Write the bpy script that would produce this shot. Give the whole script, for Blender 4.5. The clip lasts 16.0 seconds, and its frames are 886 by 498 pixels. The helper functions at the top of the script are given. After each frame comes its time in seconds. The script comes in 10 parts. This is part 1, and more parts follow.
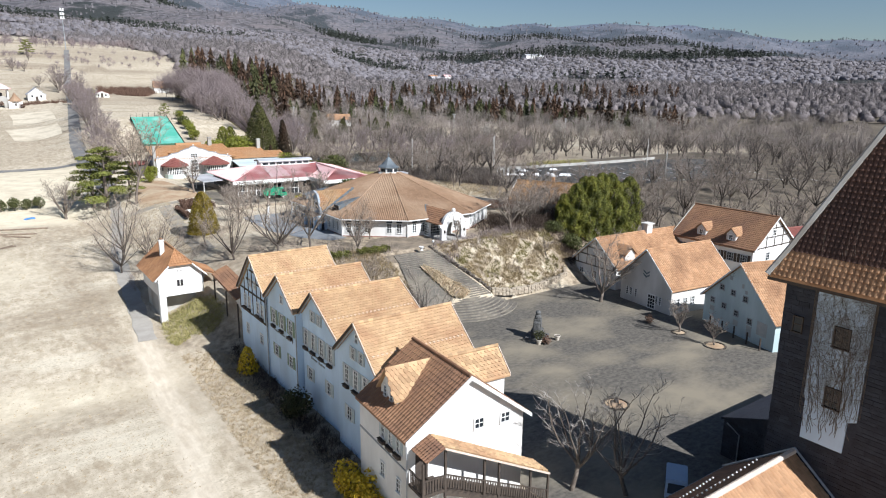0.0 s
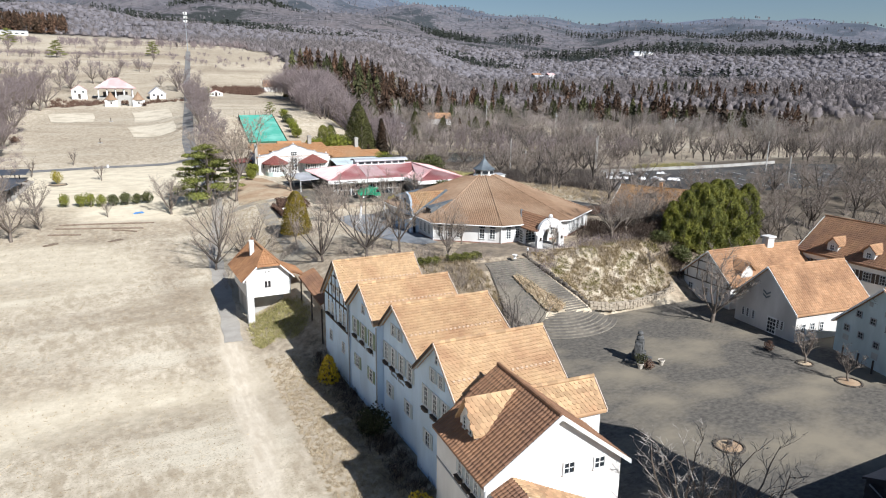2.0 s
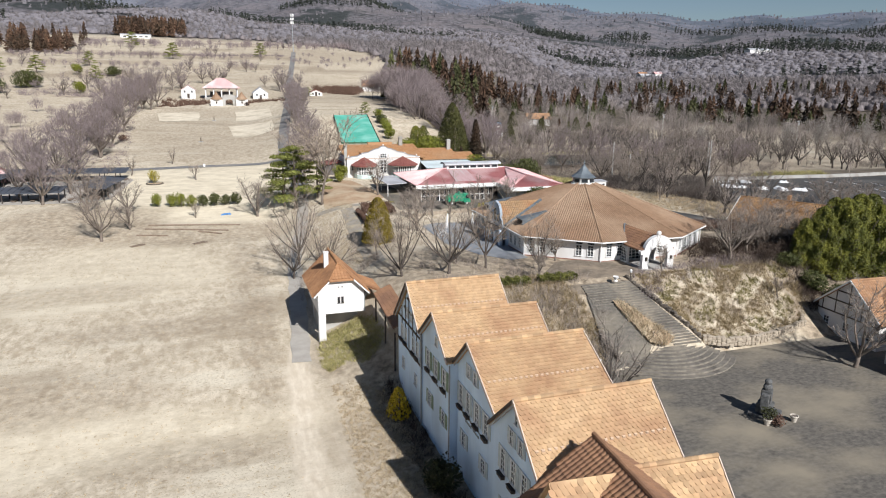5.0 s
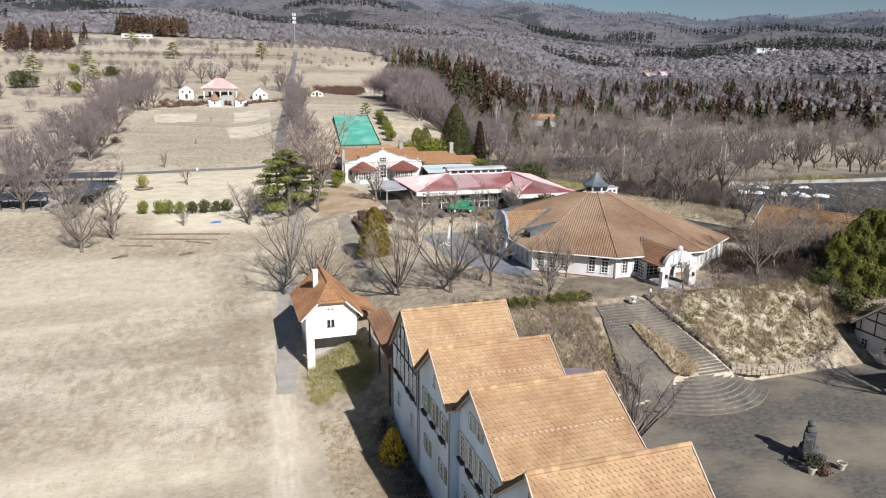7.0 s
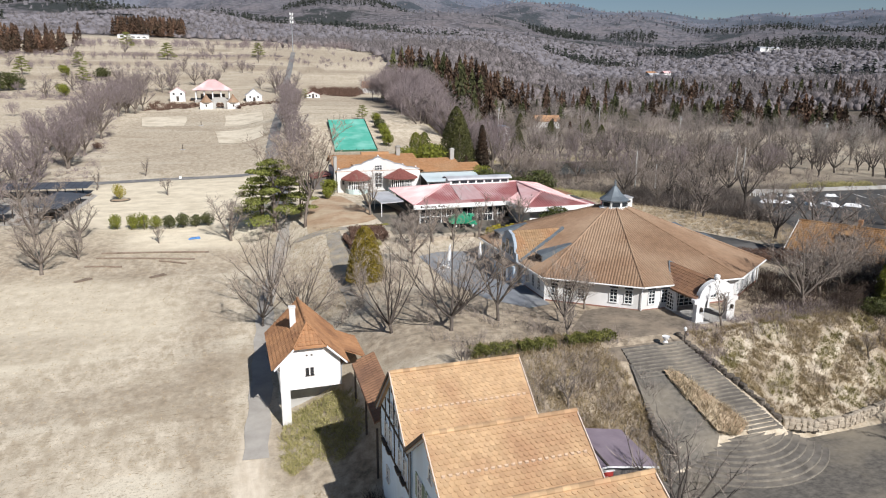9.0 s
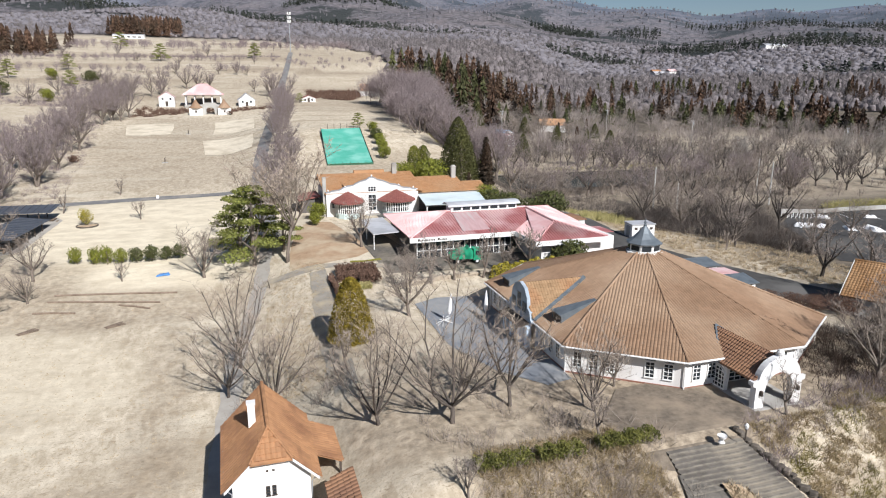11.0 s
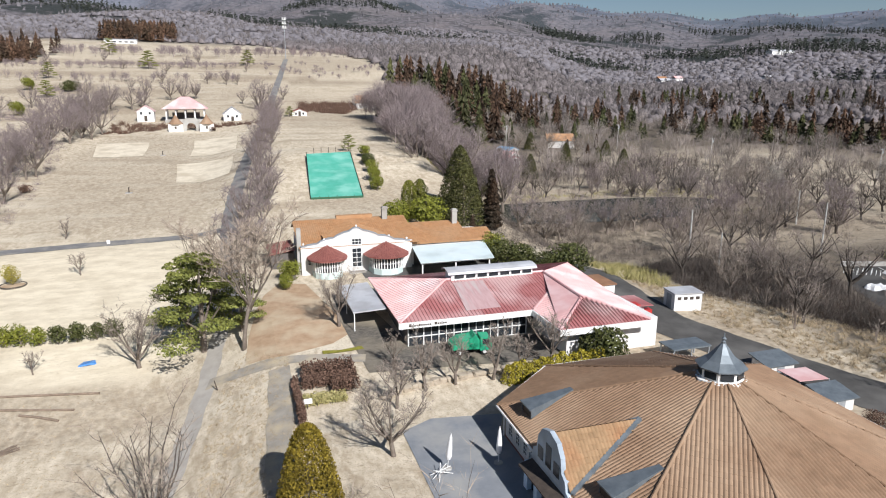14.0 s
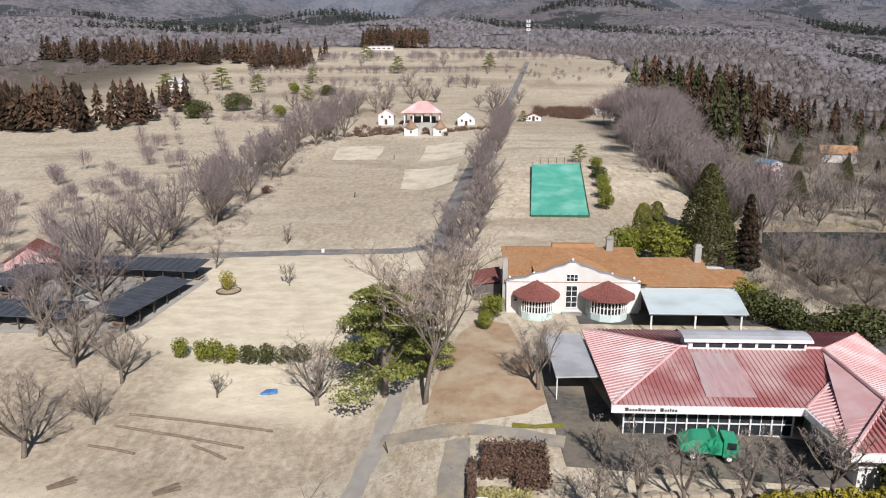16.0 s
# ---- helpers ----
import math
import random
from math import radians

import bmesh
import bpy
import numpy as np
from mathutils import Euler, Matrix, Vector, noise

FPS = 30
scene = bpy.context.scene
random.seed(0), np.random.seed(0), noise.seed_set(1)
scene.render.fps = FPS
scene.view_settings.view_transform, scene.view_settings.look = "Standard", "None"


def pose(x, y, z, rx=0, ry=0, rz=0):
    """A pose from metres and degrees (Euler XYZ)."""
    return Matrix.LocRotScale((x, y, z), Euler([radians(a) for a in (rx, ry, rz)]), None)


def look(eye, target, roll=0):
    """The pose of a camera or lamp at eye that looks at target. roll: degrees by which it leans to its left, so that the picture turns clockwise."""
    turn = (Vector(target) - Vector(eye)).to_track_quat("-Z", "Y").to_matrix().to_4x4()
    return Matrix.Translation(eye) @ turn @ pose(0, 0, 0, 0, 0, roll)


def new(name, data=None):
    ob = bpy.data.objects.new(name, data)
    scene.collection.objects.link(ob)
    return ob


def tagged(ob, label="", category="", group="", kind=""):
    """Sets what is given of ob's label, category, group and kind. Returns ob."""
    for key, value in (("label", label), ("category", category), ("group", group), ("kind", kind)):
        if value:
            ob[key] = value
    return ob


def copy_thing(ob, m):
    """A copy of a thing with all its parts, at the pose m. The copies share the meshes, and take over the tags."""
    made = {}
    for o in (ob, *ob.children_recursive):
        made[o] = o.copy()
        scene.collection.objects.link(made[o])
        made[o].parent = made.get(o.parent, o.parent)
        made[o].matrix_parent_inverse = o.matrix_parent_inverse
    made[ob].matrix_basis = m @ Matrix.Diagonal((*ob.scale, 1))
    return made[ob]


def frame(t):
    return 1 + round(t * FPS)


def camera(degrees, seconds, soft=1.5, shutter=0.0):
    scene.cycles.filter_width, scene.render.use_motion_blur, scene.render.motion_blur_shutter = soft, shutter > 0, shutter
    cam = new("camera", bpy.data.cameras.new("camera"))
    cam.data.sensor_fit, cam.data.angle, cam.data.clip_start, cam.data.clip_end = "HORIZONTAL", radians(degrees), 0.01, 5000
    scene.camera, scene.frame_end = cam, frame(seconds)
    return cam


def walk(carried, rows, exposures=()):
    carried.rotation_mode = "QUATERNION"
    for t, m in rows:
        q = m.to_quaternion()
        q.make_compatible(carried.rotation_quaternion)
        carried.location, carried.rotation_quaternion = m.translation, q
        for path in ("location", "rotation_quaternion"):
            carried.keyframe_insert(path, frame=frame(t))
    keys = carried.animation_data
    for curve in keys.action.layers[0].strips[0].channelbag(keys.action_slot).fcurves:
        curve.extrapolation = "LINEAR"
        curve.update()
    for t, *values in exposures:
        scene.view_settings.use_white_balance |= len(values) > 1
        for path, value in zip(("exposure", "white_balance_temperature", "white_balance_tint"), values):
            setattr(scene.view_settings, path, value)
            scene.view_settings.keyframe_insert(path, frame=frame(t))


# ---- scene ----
cam = camera(67.1, 16.0, 1.1)
PATH = [
    (0, (-22.309, -5.261, 28.218), (-21.179, -3.678, 27.753), 0.7),
    (0.5, (-21.569, -4.533, 28.174), (-20.5, -2.909, 27.708), 0.7),
    (1, (-20.798, -3.619, 28.177), (-19.79, -1.956, 27.709), 0.7),
    (1.5, (-20.017, -2.581, 28.207), (-19.07, -0.883, 27.738), 0.7),
    (2, (-19.192, -1.472, 28.21), (-18.311, 0.261, 27.738), 0.6),
    (2.5, (-18.372, -0.318, 28.208), (-17.557, 1.446, 27.735), 0.6),
    (3, (-17.583, 0.882, 28.176), (-16.835, 2.675, 27.702), 0.5),
    (3.5, (-16.846, 2.11, 28.18), (-16.155, 3.926, 27.705), 0.4),
    (4, (-16.207, 3.308, 28.178), (-15.55, 5.137, 27.703), 0.4),
    (4.5, (-15.555, 4.604, 28.182), (-14.926, 6.442, 27.707), 0.5),
    (7, (-12.404, 12.563, 28.361), (-11.796, 14.407, 27.885), 0.5),
    (7.5, (-11.656, 14.704, 28.424), (-11.048, 16.548, 27.948), 0.4),
    (8, (-10.848, 17.067, 28.448), (-10.241, 18.912, 27.972), 0.5),
    (8.5, (-9.935, 19.677, 28.516), (-9.329, 21.523, 28.04), 0.4),
    (9, (-8.937, 22.567, 28.71), (-8.332, 24.413, 28.234), 0.3),
    (11.5, (-3.501, 38.407, 32.098), (-2.903, 40.252, 31.613), 0.1),
    (12, (-2.416, 41.761, 32.793), (-1.817, 43.607, 32.31), 0.3),
    (12.5, (-1.264, 45.145, 33.584), (-0.665, 46.992, 33.101), 0.3),
    (13, (-0.098, 48.628, 34.371), (0.501, 50.475, 33.891), 0.3),
    (13.5, (1.066, 52.094, 35.058), (1.665, 53.941, 34.581), 0.3),
    (14, (2.22, 55.453, 35.377), (2.818, 57.301, 34.901), 0.3),
    (14.5, (3.295, 58.923, 35.483), (3.893, 60.771, 35.008), 0.3),
    (15, (4.243, 62.784, 35.648), (4.629, 64.688, 35.171), 0.1),
    (15.5, (5.4, 66.583, 35.933), (5.413, 68.526, 35.459), -0.0),
    (16, (6.555, 70.065, 36.114), (6.481, 72.007, 35.641), -0.0),
]
walk(cam, [(t, look(eye, target, roll)) for t, eye, target, roll in PATH], [(0, 0.52, 6150, 10), (4, 0.31, 6380, 11), (8.5, 0.22, 6440, 12), (12, 0.38, 6350, 12), (14, 0.32, 6400, 12), (16, 0.04, 6560, 14)])

# ---- world, sun ----
SUN_EL, SUN_AZ = 37.5, 165.5   # degrees; azimuth clockwise from +y
world = bpy.data.worlds.new("sky")
scene.world = world
world.use_nodes = True
_n = world.node_tree.nodes
_sky = _n.new("ShaderNodeTexSky")
_sky.sky_type, _sky.sun_disc = "NISHITA", False
_sky.sun_elevation, _sky.sun_rotation = radians(SUN_EL), radians(SUN_AZ)
_sky.altitude, _sky.air_density, _sky.dust_density, _sky.ozone_density = 300, 1.0, 0.4, 2.2
world.node_tree.links.new(_sky.outputs[0], _n["Background"].inputs[0])
_n["Background"].inputs[1].default_value = 0.05
sun = new("sun", bpy.data.lights.new("sun", "SUN"))
sun.data.energy, sun.data.angle, sun.data.color = 5.0, radians(0.53), (1.0, 0.985, 0.96)
_sd = Vector((math.sin(radians(SUN_AZ)) * math.cos(radians(SUN_EL)), math.cos(radians(SUN_AZ)) * math.cos(radians(SUN_EL)), math.sin(radians(SUN_EL))))
sun.matrix_world = look(_sd * 200, (0, 0, 0))


# ---- helpers for meshes ----
class Geo:
    """Collects vertices and faces."""

    def __init__(self):
        self.v, self.f = [], []

    def face(self, *pts):
        n = len(self.v)
        self.v += [tuple(p) for p in pts]
        self.f.append(tuple(range(n, n + len(pts))))
        return self

    def box(self, x0, x1, y0, y1, z0, z1):
        n = len(self.v)
        self.v += [(x, y, z) for z in (z0, z1) for x, y in ((x0, y0), (x1, y0), (x1, y1), (x0, y1))]
        self.f += [tuple(n + i for i in q) for q in ((3, 2, 1, 0), (4, 5, 6, 7), (0, 1, 5, 4), (1, 2, 6, 5), (2, 3, 7, 6), (3, 0, 4, 7))]
        return self

    def slab(self, pts, down):
        """A plate with the top outline pts, shifted by the vector down for its underside."""
        n, k = len(self.v), len(pts)
        d = Vector(down)
        self.v += [tuple(p) for p in pts] + [tuple(Vector(p) + d) for p in pts]
        self.f.append(tuple(range(n, n + k)))
        self.f.append(tuple(range(n + 2 * k - 1, n + k - 1, -1)))
        for i in range(k):
            j = (i + 1) % k
            self.f.append((n + j, n + i, n + k + i, n + k + j))
        return self

    def tube(self, pts, radii, sides=6, cap=True):
        """A round bar through pts."""
        rings = []
        for i, p in enumerate(pts):
            a, b = Vector(pts[max(i - 1, 0)]), Vector(pts[min(i + 1, len(pts) - 1)])
            d = (b - a).normalized()
            u = d.cross(Vector((0, 0, 1)) if abs(d.z) < 0.9 else Vector((1, 0, 0))).normalized()
            w = d.cross(u)
            n = len(self.v)
            r = radii[i] if isinstance(radii, (list, tuple)) else radii
            self.v += [tuple(Vector(p) + r * (math.cos(t) * u + math.sin(t) * w)) for t in (2 * math.pi * k / sides for k in range(sides))]
            rings.append(n)
        for a, b in zip(rings, rings[1:]):
            for k in range(sides):
                m = (k + 1) % sides
                self.f.append((a + k, b + k, b + m, a + m))
        if cap:
            self.f.append(tuple(rings[0] + k for k in range(sides)))
            self.f.append(tuple(rings[-1] + sides - 1 - k for k in range(sides)))
        return self

    def lathe(self, prof, sides=16, c=(0, 0, 0)):
        """A turned body with the profile (radius, height)."""
        n = len(self.v)
        for r, z in prof:
            self.v += [(c[0] + r * math.cos(2 * math.pi * k / sides), c[1] + r * math.sin(2 * math.pi * k / sides), c[2] + z) for k in range(sides)]
        for i in range(len(prof) - 1):
            for k in range(sides):
                m = (k + 1) % sides
                self.f.append((n + i * sides + k, n + i * sides + m, n + (i + 1) * sides + m, n + (i + 1) * sides + k))
        self.f.append(tuple(n + sides - 1 - k for k in range(sides)))
        self.f.append(tuple(n + (len(prof) - 1) * sides + k for k in range(sides)))
        return self

    def mesh(self, name, mat, smooth=False):
        me = bpy.data.meshes.new(name)
        me.from_pydata(self.v, [], self.f)
        me.materials.append(mat)
        if smooth:
            me.polygons.foreach_set("use_smooth", [True] * len(me.polygons))
        me.update()
        return me


def part(name, geo, mat, parent, label="", smooth=False):
    ob = new(name, geo.mesh(name, mat, smooth) if isinstance(geo, Geo) else geo)
    ob.parent = parent
    if label:
        tagged(ob, label)
    return ob


def thing(name, m, label, category, group="", kind=""):
    ob = new(name)
    ob.empty_display_size = 0.3
    ob.matrix_world = m
    return tagged(ob, label, category, group, kind)


def solid(name, geo, mat, label, category, group="", kind="", smooth=False):
    return tagged(new(name, geo.mesh(name, mat, smooth)), label, category, group, kind)


def smooth_step(a, b, x):
    t = np.clip((x - a) / (b - a), 0, 1)
    return t * t * (3 - 2 * t)


# ---- materials ----
def material(name, col, col2=None, rough=0.8, scale=1.0, metal=0.0, bump=0.0, island=0.0, stain=None, stain_scale=0.15, detail=6.0, stretch=(1, 1, 1), tint=0.0):
    """A mixed noise colour at two scales with bump, in metres."""
    m = bpy.data.materials.new(name)
    m.use_nodes = True
    t, L = m.node_tree.nodes, m.node_tree.links
    b = t["Principled BSDF"]
    b.inputs["Roughness"].default_value, b.inputs["Metallic"].default_value = rough, metal
    b.inputs["Specular IOR Level"].default_value = 0.3
    co = t.new("ShaderNodeNewGeometry")
    mp = t.new("ShaderNodeMapping")
    mp.inputs["Scale"].default_value = stretch
    L.new(co.outputs["Position"], mp.inputs[0])
    n1 = t.new("ShaderNodeTexNoise")
    n1.inputs["Scale"].default_value, n1.inputs["Detail"].default_value, n1.inputs["Roughness"].default_value = scale, detail, 0.65
    L.new(mp.outputs[0], n1.inputs["Vector"])
    r1 = t.new("ShaderNodeValToRGB")
    r1.color_ramp.elements[0].position, r1.color_ramp.elements[1].position = 0.32, 0.68
    r1.color_ramp.elements[0].color = (*col, 1)
    r1.color_ramp.elements[1].color = (*(col2 or [c * 1.25 for c in col]), 1)
    L.new(n1.outputs["Fac"], r1.inputs[0])
    out = r1.outputs[0]
    if stain:
        n2 = t.new("ShaderNodeTexNoise")
        n2.inputs["Scale"].default_value, n2.inputs["Detail"].default_value = stain_scale, 5
        L.new(mp.outputs[0], n2.inputs["Vector"])
        r2 = t.new("ShaderNodeValToRGB")
        r2.color_ramp.elements[0].position, r2.color_ramp.elements[1].position = 0.45, 0.66
        L.new(n2.outputs["Fac"], r2.inputs[0])
        mx = t.new("ShaderNodeMix")
        mx.data_type = "RGBA"
        L.new(r2.outputs[0], mx.inputs[0])
        L.new(out, mx.inputs[6])
        mx.inputs[7].default_value = (*stain, 1)
        out = mx.outputs[2]
    if island:
        src = t.new("ShaderNodeObjectInfo").outputs["Random"] if island > 0 else co.outputs["Random Per Island"]
        hs = t.new("ShaderNodeHueSaturation")
        mr = t.new("ShaderNodeMapRange")
        mr.inputs[3].default_value, mr.inputs[4].default_value = 1 - abs(island), 1 + abs(island)
        L.new(src, mr.inputs[0])
        L.new(mr.outputs[0], hs.inputs["Value"])
        L.new(out, hs.inputs["Color"])
        out = hs.outputs[0]
    if tint:
        at = t.new("ShaderNodeAttribute")
        at.attribute_name = "tint"
        hs = t.new("ShaderNodeHueSaturation")
        mr = t.new("ShaderNodeMapRange")
        mr.inputs[3].default_value, mr.inputs[4].default_value = 1 - tint, 1 + tint
        L.new(at.outputs["Fac"], mr.inputs[0])
        L.new(mr.outputs[0], hs.inputs["Value"])
        L.new(out, hs.inputs["Color"])
        out = hs.outputs[0]
    L.new(out, b.inputs["Base Color"])
    if bump:
        bp = t.new("ShaderNodeBump")
        bp.inputs["Strength"].default_value, bp.inputs["Distance"].default_value = 0.6, bump
        n3 = t.new("ShaderNodeTexNoise")
        n3.inputs["Scale"].default_value, n3.inputs["Detail"].default_value = scale * 5, 4
        L.new(mp.outputs[0], n3.inputs["Vector"])
        L.new(n3.outputs["Fac"], bp.inputs["Height"])
        L.new(bp.outputs[0], b.inputs["Normal"])
    return m


ASPHALT = material("old_asphalt", (0.072, 0.066, 0.058), (0.18, 0.163, 0.138), 0.9, 2.2, stain=(0.26, 0.225, 0.168), stain_scale=0.13, detail=14, bump=0.01, stretch=(0.8, 1.2, 1))
ROAD = material("road_asphalt", (0.055, 0.053, 0.05), (0.09, 0.087, 0.082), 0.95, 0.5, stain=(0.13, 0.125, 0.117), bump=0.01)
PAVING = material("pale_paving", (0.33, 0.305, 0.27), (0.43, 0.40, 0.355), 0.85, 0.6, bump=0.01)
WHITE = material("white_plaster", (0.70, 0.69, 0.67), (0.80, 0.79, 0.77), 0.85, 0.8, stain=(0.62, 0.60, 0.57), stain_scale=0.25, bump=0.005, stretch=(1, 1, 0.4))
# Pale blue paint, its blue raised to carry skylit shade
PALEBLUE = material("pale_plaster", (0.55, 0.69, 0.84), (0.65, 0.79, 0.93), 0.85, 0.8, stain=(0.50, 0.61, 0.72), stain_scale=0.3, bump=0.005, stretch=(1, 1, 0.4))
TILE = material("clay_tile", (0.425, 0.278, 0.15), (0.505, 0.345, 0.2), 0.8, 1.6, stain=(0.36, 0.215, 0.12), stain_scale=0.35, bump=0.01, island=-0.24)
TILE_P = material("clay_scale_tile", (0.425, 0.278, 0.15), (0.505, 0.345, 0.2), 0.8, 1.6, stain=(0.36, 0.215, 0.12), stain_scale=0.35, bump=0.01, island=0.09)
TILE_BROWN = material("brown_tile", (0.24, 0.13, 0.075), (0.33, 0.18, 0.10), 0.75, 1.2, stain=(0.2, 0.11, 0.07), stain_scale=0.3, bump=0.01, island=-0.12)
ROOF_TAN = material("tan_roof", (0.225, 0.14, 0.085), (0.285, 0.18, 0.112), 0.75, 0.8, stain=(0.34, 0.235, 0.155), stain_scale=0.14, bump=0.01, island=-0.07)
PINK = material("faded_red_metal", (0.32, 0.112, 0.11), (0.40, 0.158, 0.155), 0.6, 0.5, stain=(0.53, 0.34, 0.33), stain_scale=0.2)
STONE = material("dark_slate", (0.02, 0.023, 0.033), (0.038, 0.042, 0.055), 0.7, 2.0, bump=0.03, island=-0.25)
GREEN = material("green_turf", (0.065, 0.34, 0.25), (0.10, 0.42, 0.32), 0.85, 0.3, stain=(0.2, 0.5, 0.41), stain_scale=0.2)
DARK = material("dark_timber", (0.05, 0.04, 0.035), (0.09, 0.07, 0.055), 0.8, 3.0)
GLASS = material("window_glass", (0.02, 0.025, 0.03), (0.04, 0.045, 0.05), 0.08, 1.0)


# ---- ground ----
W_Y = (-4600, -60, 45, 60, 73, 100, 113, 122, 135, 141, 170, 181, 222, 269, 313, 360, 614, 800, 1000, 1500, 2500, 4000, 6000)
W_Z = (-40, -2, -1, -0.9, 0.4, 1.8, 2.5, 3, 4.6, 5.4, 7.5, 8.2, 11, 15, 19, 24, 56, 76, 98, 150, 270, 700, 1000)
M_Y = (-4600, -60, 61.3, 71, 110, 118, 132, 150, 165, 196, 228, 260, 313, 360, 614, 800, 1000, 1500, 2500, 4000, 6000)
M_Z = (-40, 0, 0, 6.4, 6.4, 7, 8, 8.5, 9, 11.8, 18.3, 19, 20.5, 24, 57, 76, 98, 150, 270, 700, 1000)
E_Y = (-4600, -60, 62.5, 76, 97, 125, 145, 165, 215, 260, 320, 400, 520, 700, 1000, 1500, 2000, 2700, 3500, 6000)
E_Z = (-40, 0, 0, 5, 6.5, 7, 6.5, 4.2, 4, 5, 8, 13, 20, 30, 52, 98, 155, 285, 330, 360)


def gz(x, y):
    """Height of the ground."""
    x, y = np.asarray(x, float), np.asarray(y, float)
    west, mid = np.interp(y, W_Y, W_Z), np.interp(y, M_Y, M_Z)
    far = np.hypot(x - 30, y - 60)
    q = np.where(x > 60, np.maximum(y, far - 60 * np.clip(1 - far / 900, 0, 1)), y)
    east = np.interp(q, E_Y, E_Z)
    az = np.degrees(np.arctan2(x, np.maximum(y - 50, 1)))
    east = east - np.maximum(east - 50, 0) * 0.43 * smooth_step(42, 74, az)
    z = west + (mid - west) * smooth_step(-7, 8 + np.clip(y - 165, 0, 60) * 0.2, x)
    lim = 50 + np.clip(y - 260, 0, 2000) * 0.42
    z = z + (east - z) * smooth_step(lim, lim + 14 + np.clip(y - 260, 0, 1500) * 0.3, x)
    ql = np.maximum(y, np.hypot(x, y - 60) * 0.55)
    z = np.where(x < -80, z + (np.interp(ql, W_Y, W_Z) - z) * smooth_step(-80, -300, x), z)
    mound = np.interp(y, (59.3, 61, 70.5, 72), (-1, 1.45, 6.0, 6.0))
    z = z + np.maximum(mound - z, 0) * smooth_step(20, 23, x) * (1 - smooth_step(33, 35, x)) * (y < 73)
    amp = np.clip((far - 500) / 1500, 0, 1)
    hills = np.sin(x / 310 + 1.3 * np.sin(y / 470)) * np.cos(y / 380 + 0.7) + 0.5 * np.sin(x / 130 + y / 170) + 0.35 * np.sin(x / 77 - y / 91)
    calm = smooth_step(200, 900, x)
    z = z + amp * hills * (14 + (0.018 - 0.012 * calm) * np.clip(far - 800, 0, 4000))
    ridges = np.abs(np.sin(x / 520 + 0.8 * np.sin(y / 610))) + 0.6 * np.abs(np.sin(x / 210 - y / 900 + 0.7 * np.sin(y / 260))) + 0.3 * np.abs(np.sin(x / 95 + y / 240))
    z = z + smooth_step(1500, 3000, y) * smooth_step(1500, 500, x) * (150 - 150 * ridges)
    z = z + smooth_step(1300, 3000, y) * smooth_step(1900, 1000, x) * 80
    return z


def wooded(x, y):
    """How far the ground is woodland floor, from 0 to 1."""
    edge = np.interp(y, (-600, 60, 100, 150, 260, 330, 440, 560, 700, 900, 1100), (58, 58, 64, 58, 66, 82, 96, 112, 96, 20, -400))
    w = smooth_step(0, 12, x - edge)
    w = np.maximum(w, smooth_step(800, 880, y))
    w = np.maximum(w, smooth_step(-160, -230, x) * smooth_step(320, 380, y))
    w = np.maximum(w, 0.8 * smooth_step(48, 58, x) * smooth_step(200, 206, y) * (y < 320))
    return w * (1 - 0.7 * smooth_step(58, 64, x) * smooth_step(290, 230, x) * smooth_step(142, 156, y) * smooth_step(330, 290, y))


def turf(x, y):
    """How far the lawn is pale mown turf."""
    n = 0.5 * np.sin(x / 4.1 + 1.7 * np.sin(y / 6.3)) + 0.4 * np.sin(y / 3.7 - x / 9.0)
    a = smooth_step(1.15, 0.85, np.hypot((x + 17) / 24, (y - 157) / 27) + 0.08 * n)
    b = 0.5 * smooth_step(1.2, 0.7, np.hypot((x + 30) / 16, (y - 106) / 16) + 0.14 * n)
    c = 0.6 * smooth_step(1.2, 0.7, np.hypot((x + 34) / 26, (y - 62) / 5.5) + 0.14 * n)
    return np.maximum(np.maximum(a, b), c)


ROUGH = (  # x, y, half width, half depth, strength of coarse brown ground
    (-18, 245, 24, 62, 0.42), (-18, 124, 18, 6, 0.5), (-38, 134, 14, 12, 0.6), (14, 82, 14, 9, 0.7), (8, 94, 9, 8, 0.25), (26, 76, 12, 8, 0.9), (47, 78, 12, 9, 0.9), (16, 67, 8, 8, 0.8),
    # Strips at -1.0, 48 and 53, 63.5 also paint in shadow
    (-4.2, 48, 3.6, 24, 0.3), (-1.0, 48, 2.4, 22, 1.0), (-4, 72, 4, 6, 0.6), (-12, 92, 2.5, 30, 0.4), (-58, 230, 22, 75, 0.25), (34, 190, 16, 16, 0.5), (52, 118, 12, 30, 0.6), (57, 70, 8, 9, 0.95), (53, 63.5, 4.5, 5.5, 0.95), (105, 180, 60, 50, 0.6), (-30, 70, 9, 5, 0.4), (-22, 84, 12, 3, 0.4), (-36, 98, 14, 4, 0.35), (-20, 58, 8, 3, 0.35), (-150, 330, 100, 130, 0.2), (-60, 460, 110, 110, 0.25), (-75, 150, 20, 25, 0.5), (40, 340, 22, 40, 0.5), (60, 560, 60, 60, 0.5), (-10, 390, 70, 60, 0.35), (100, 290, 45, 45, 0.5))


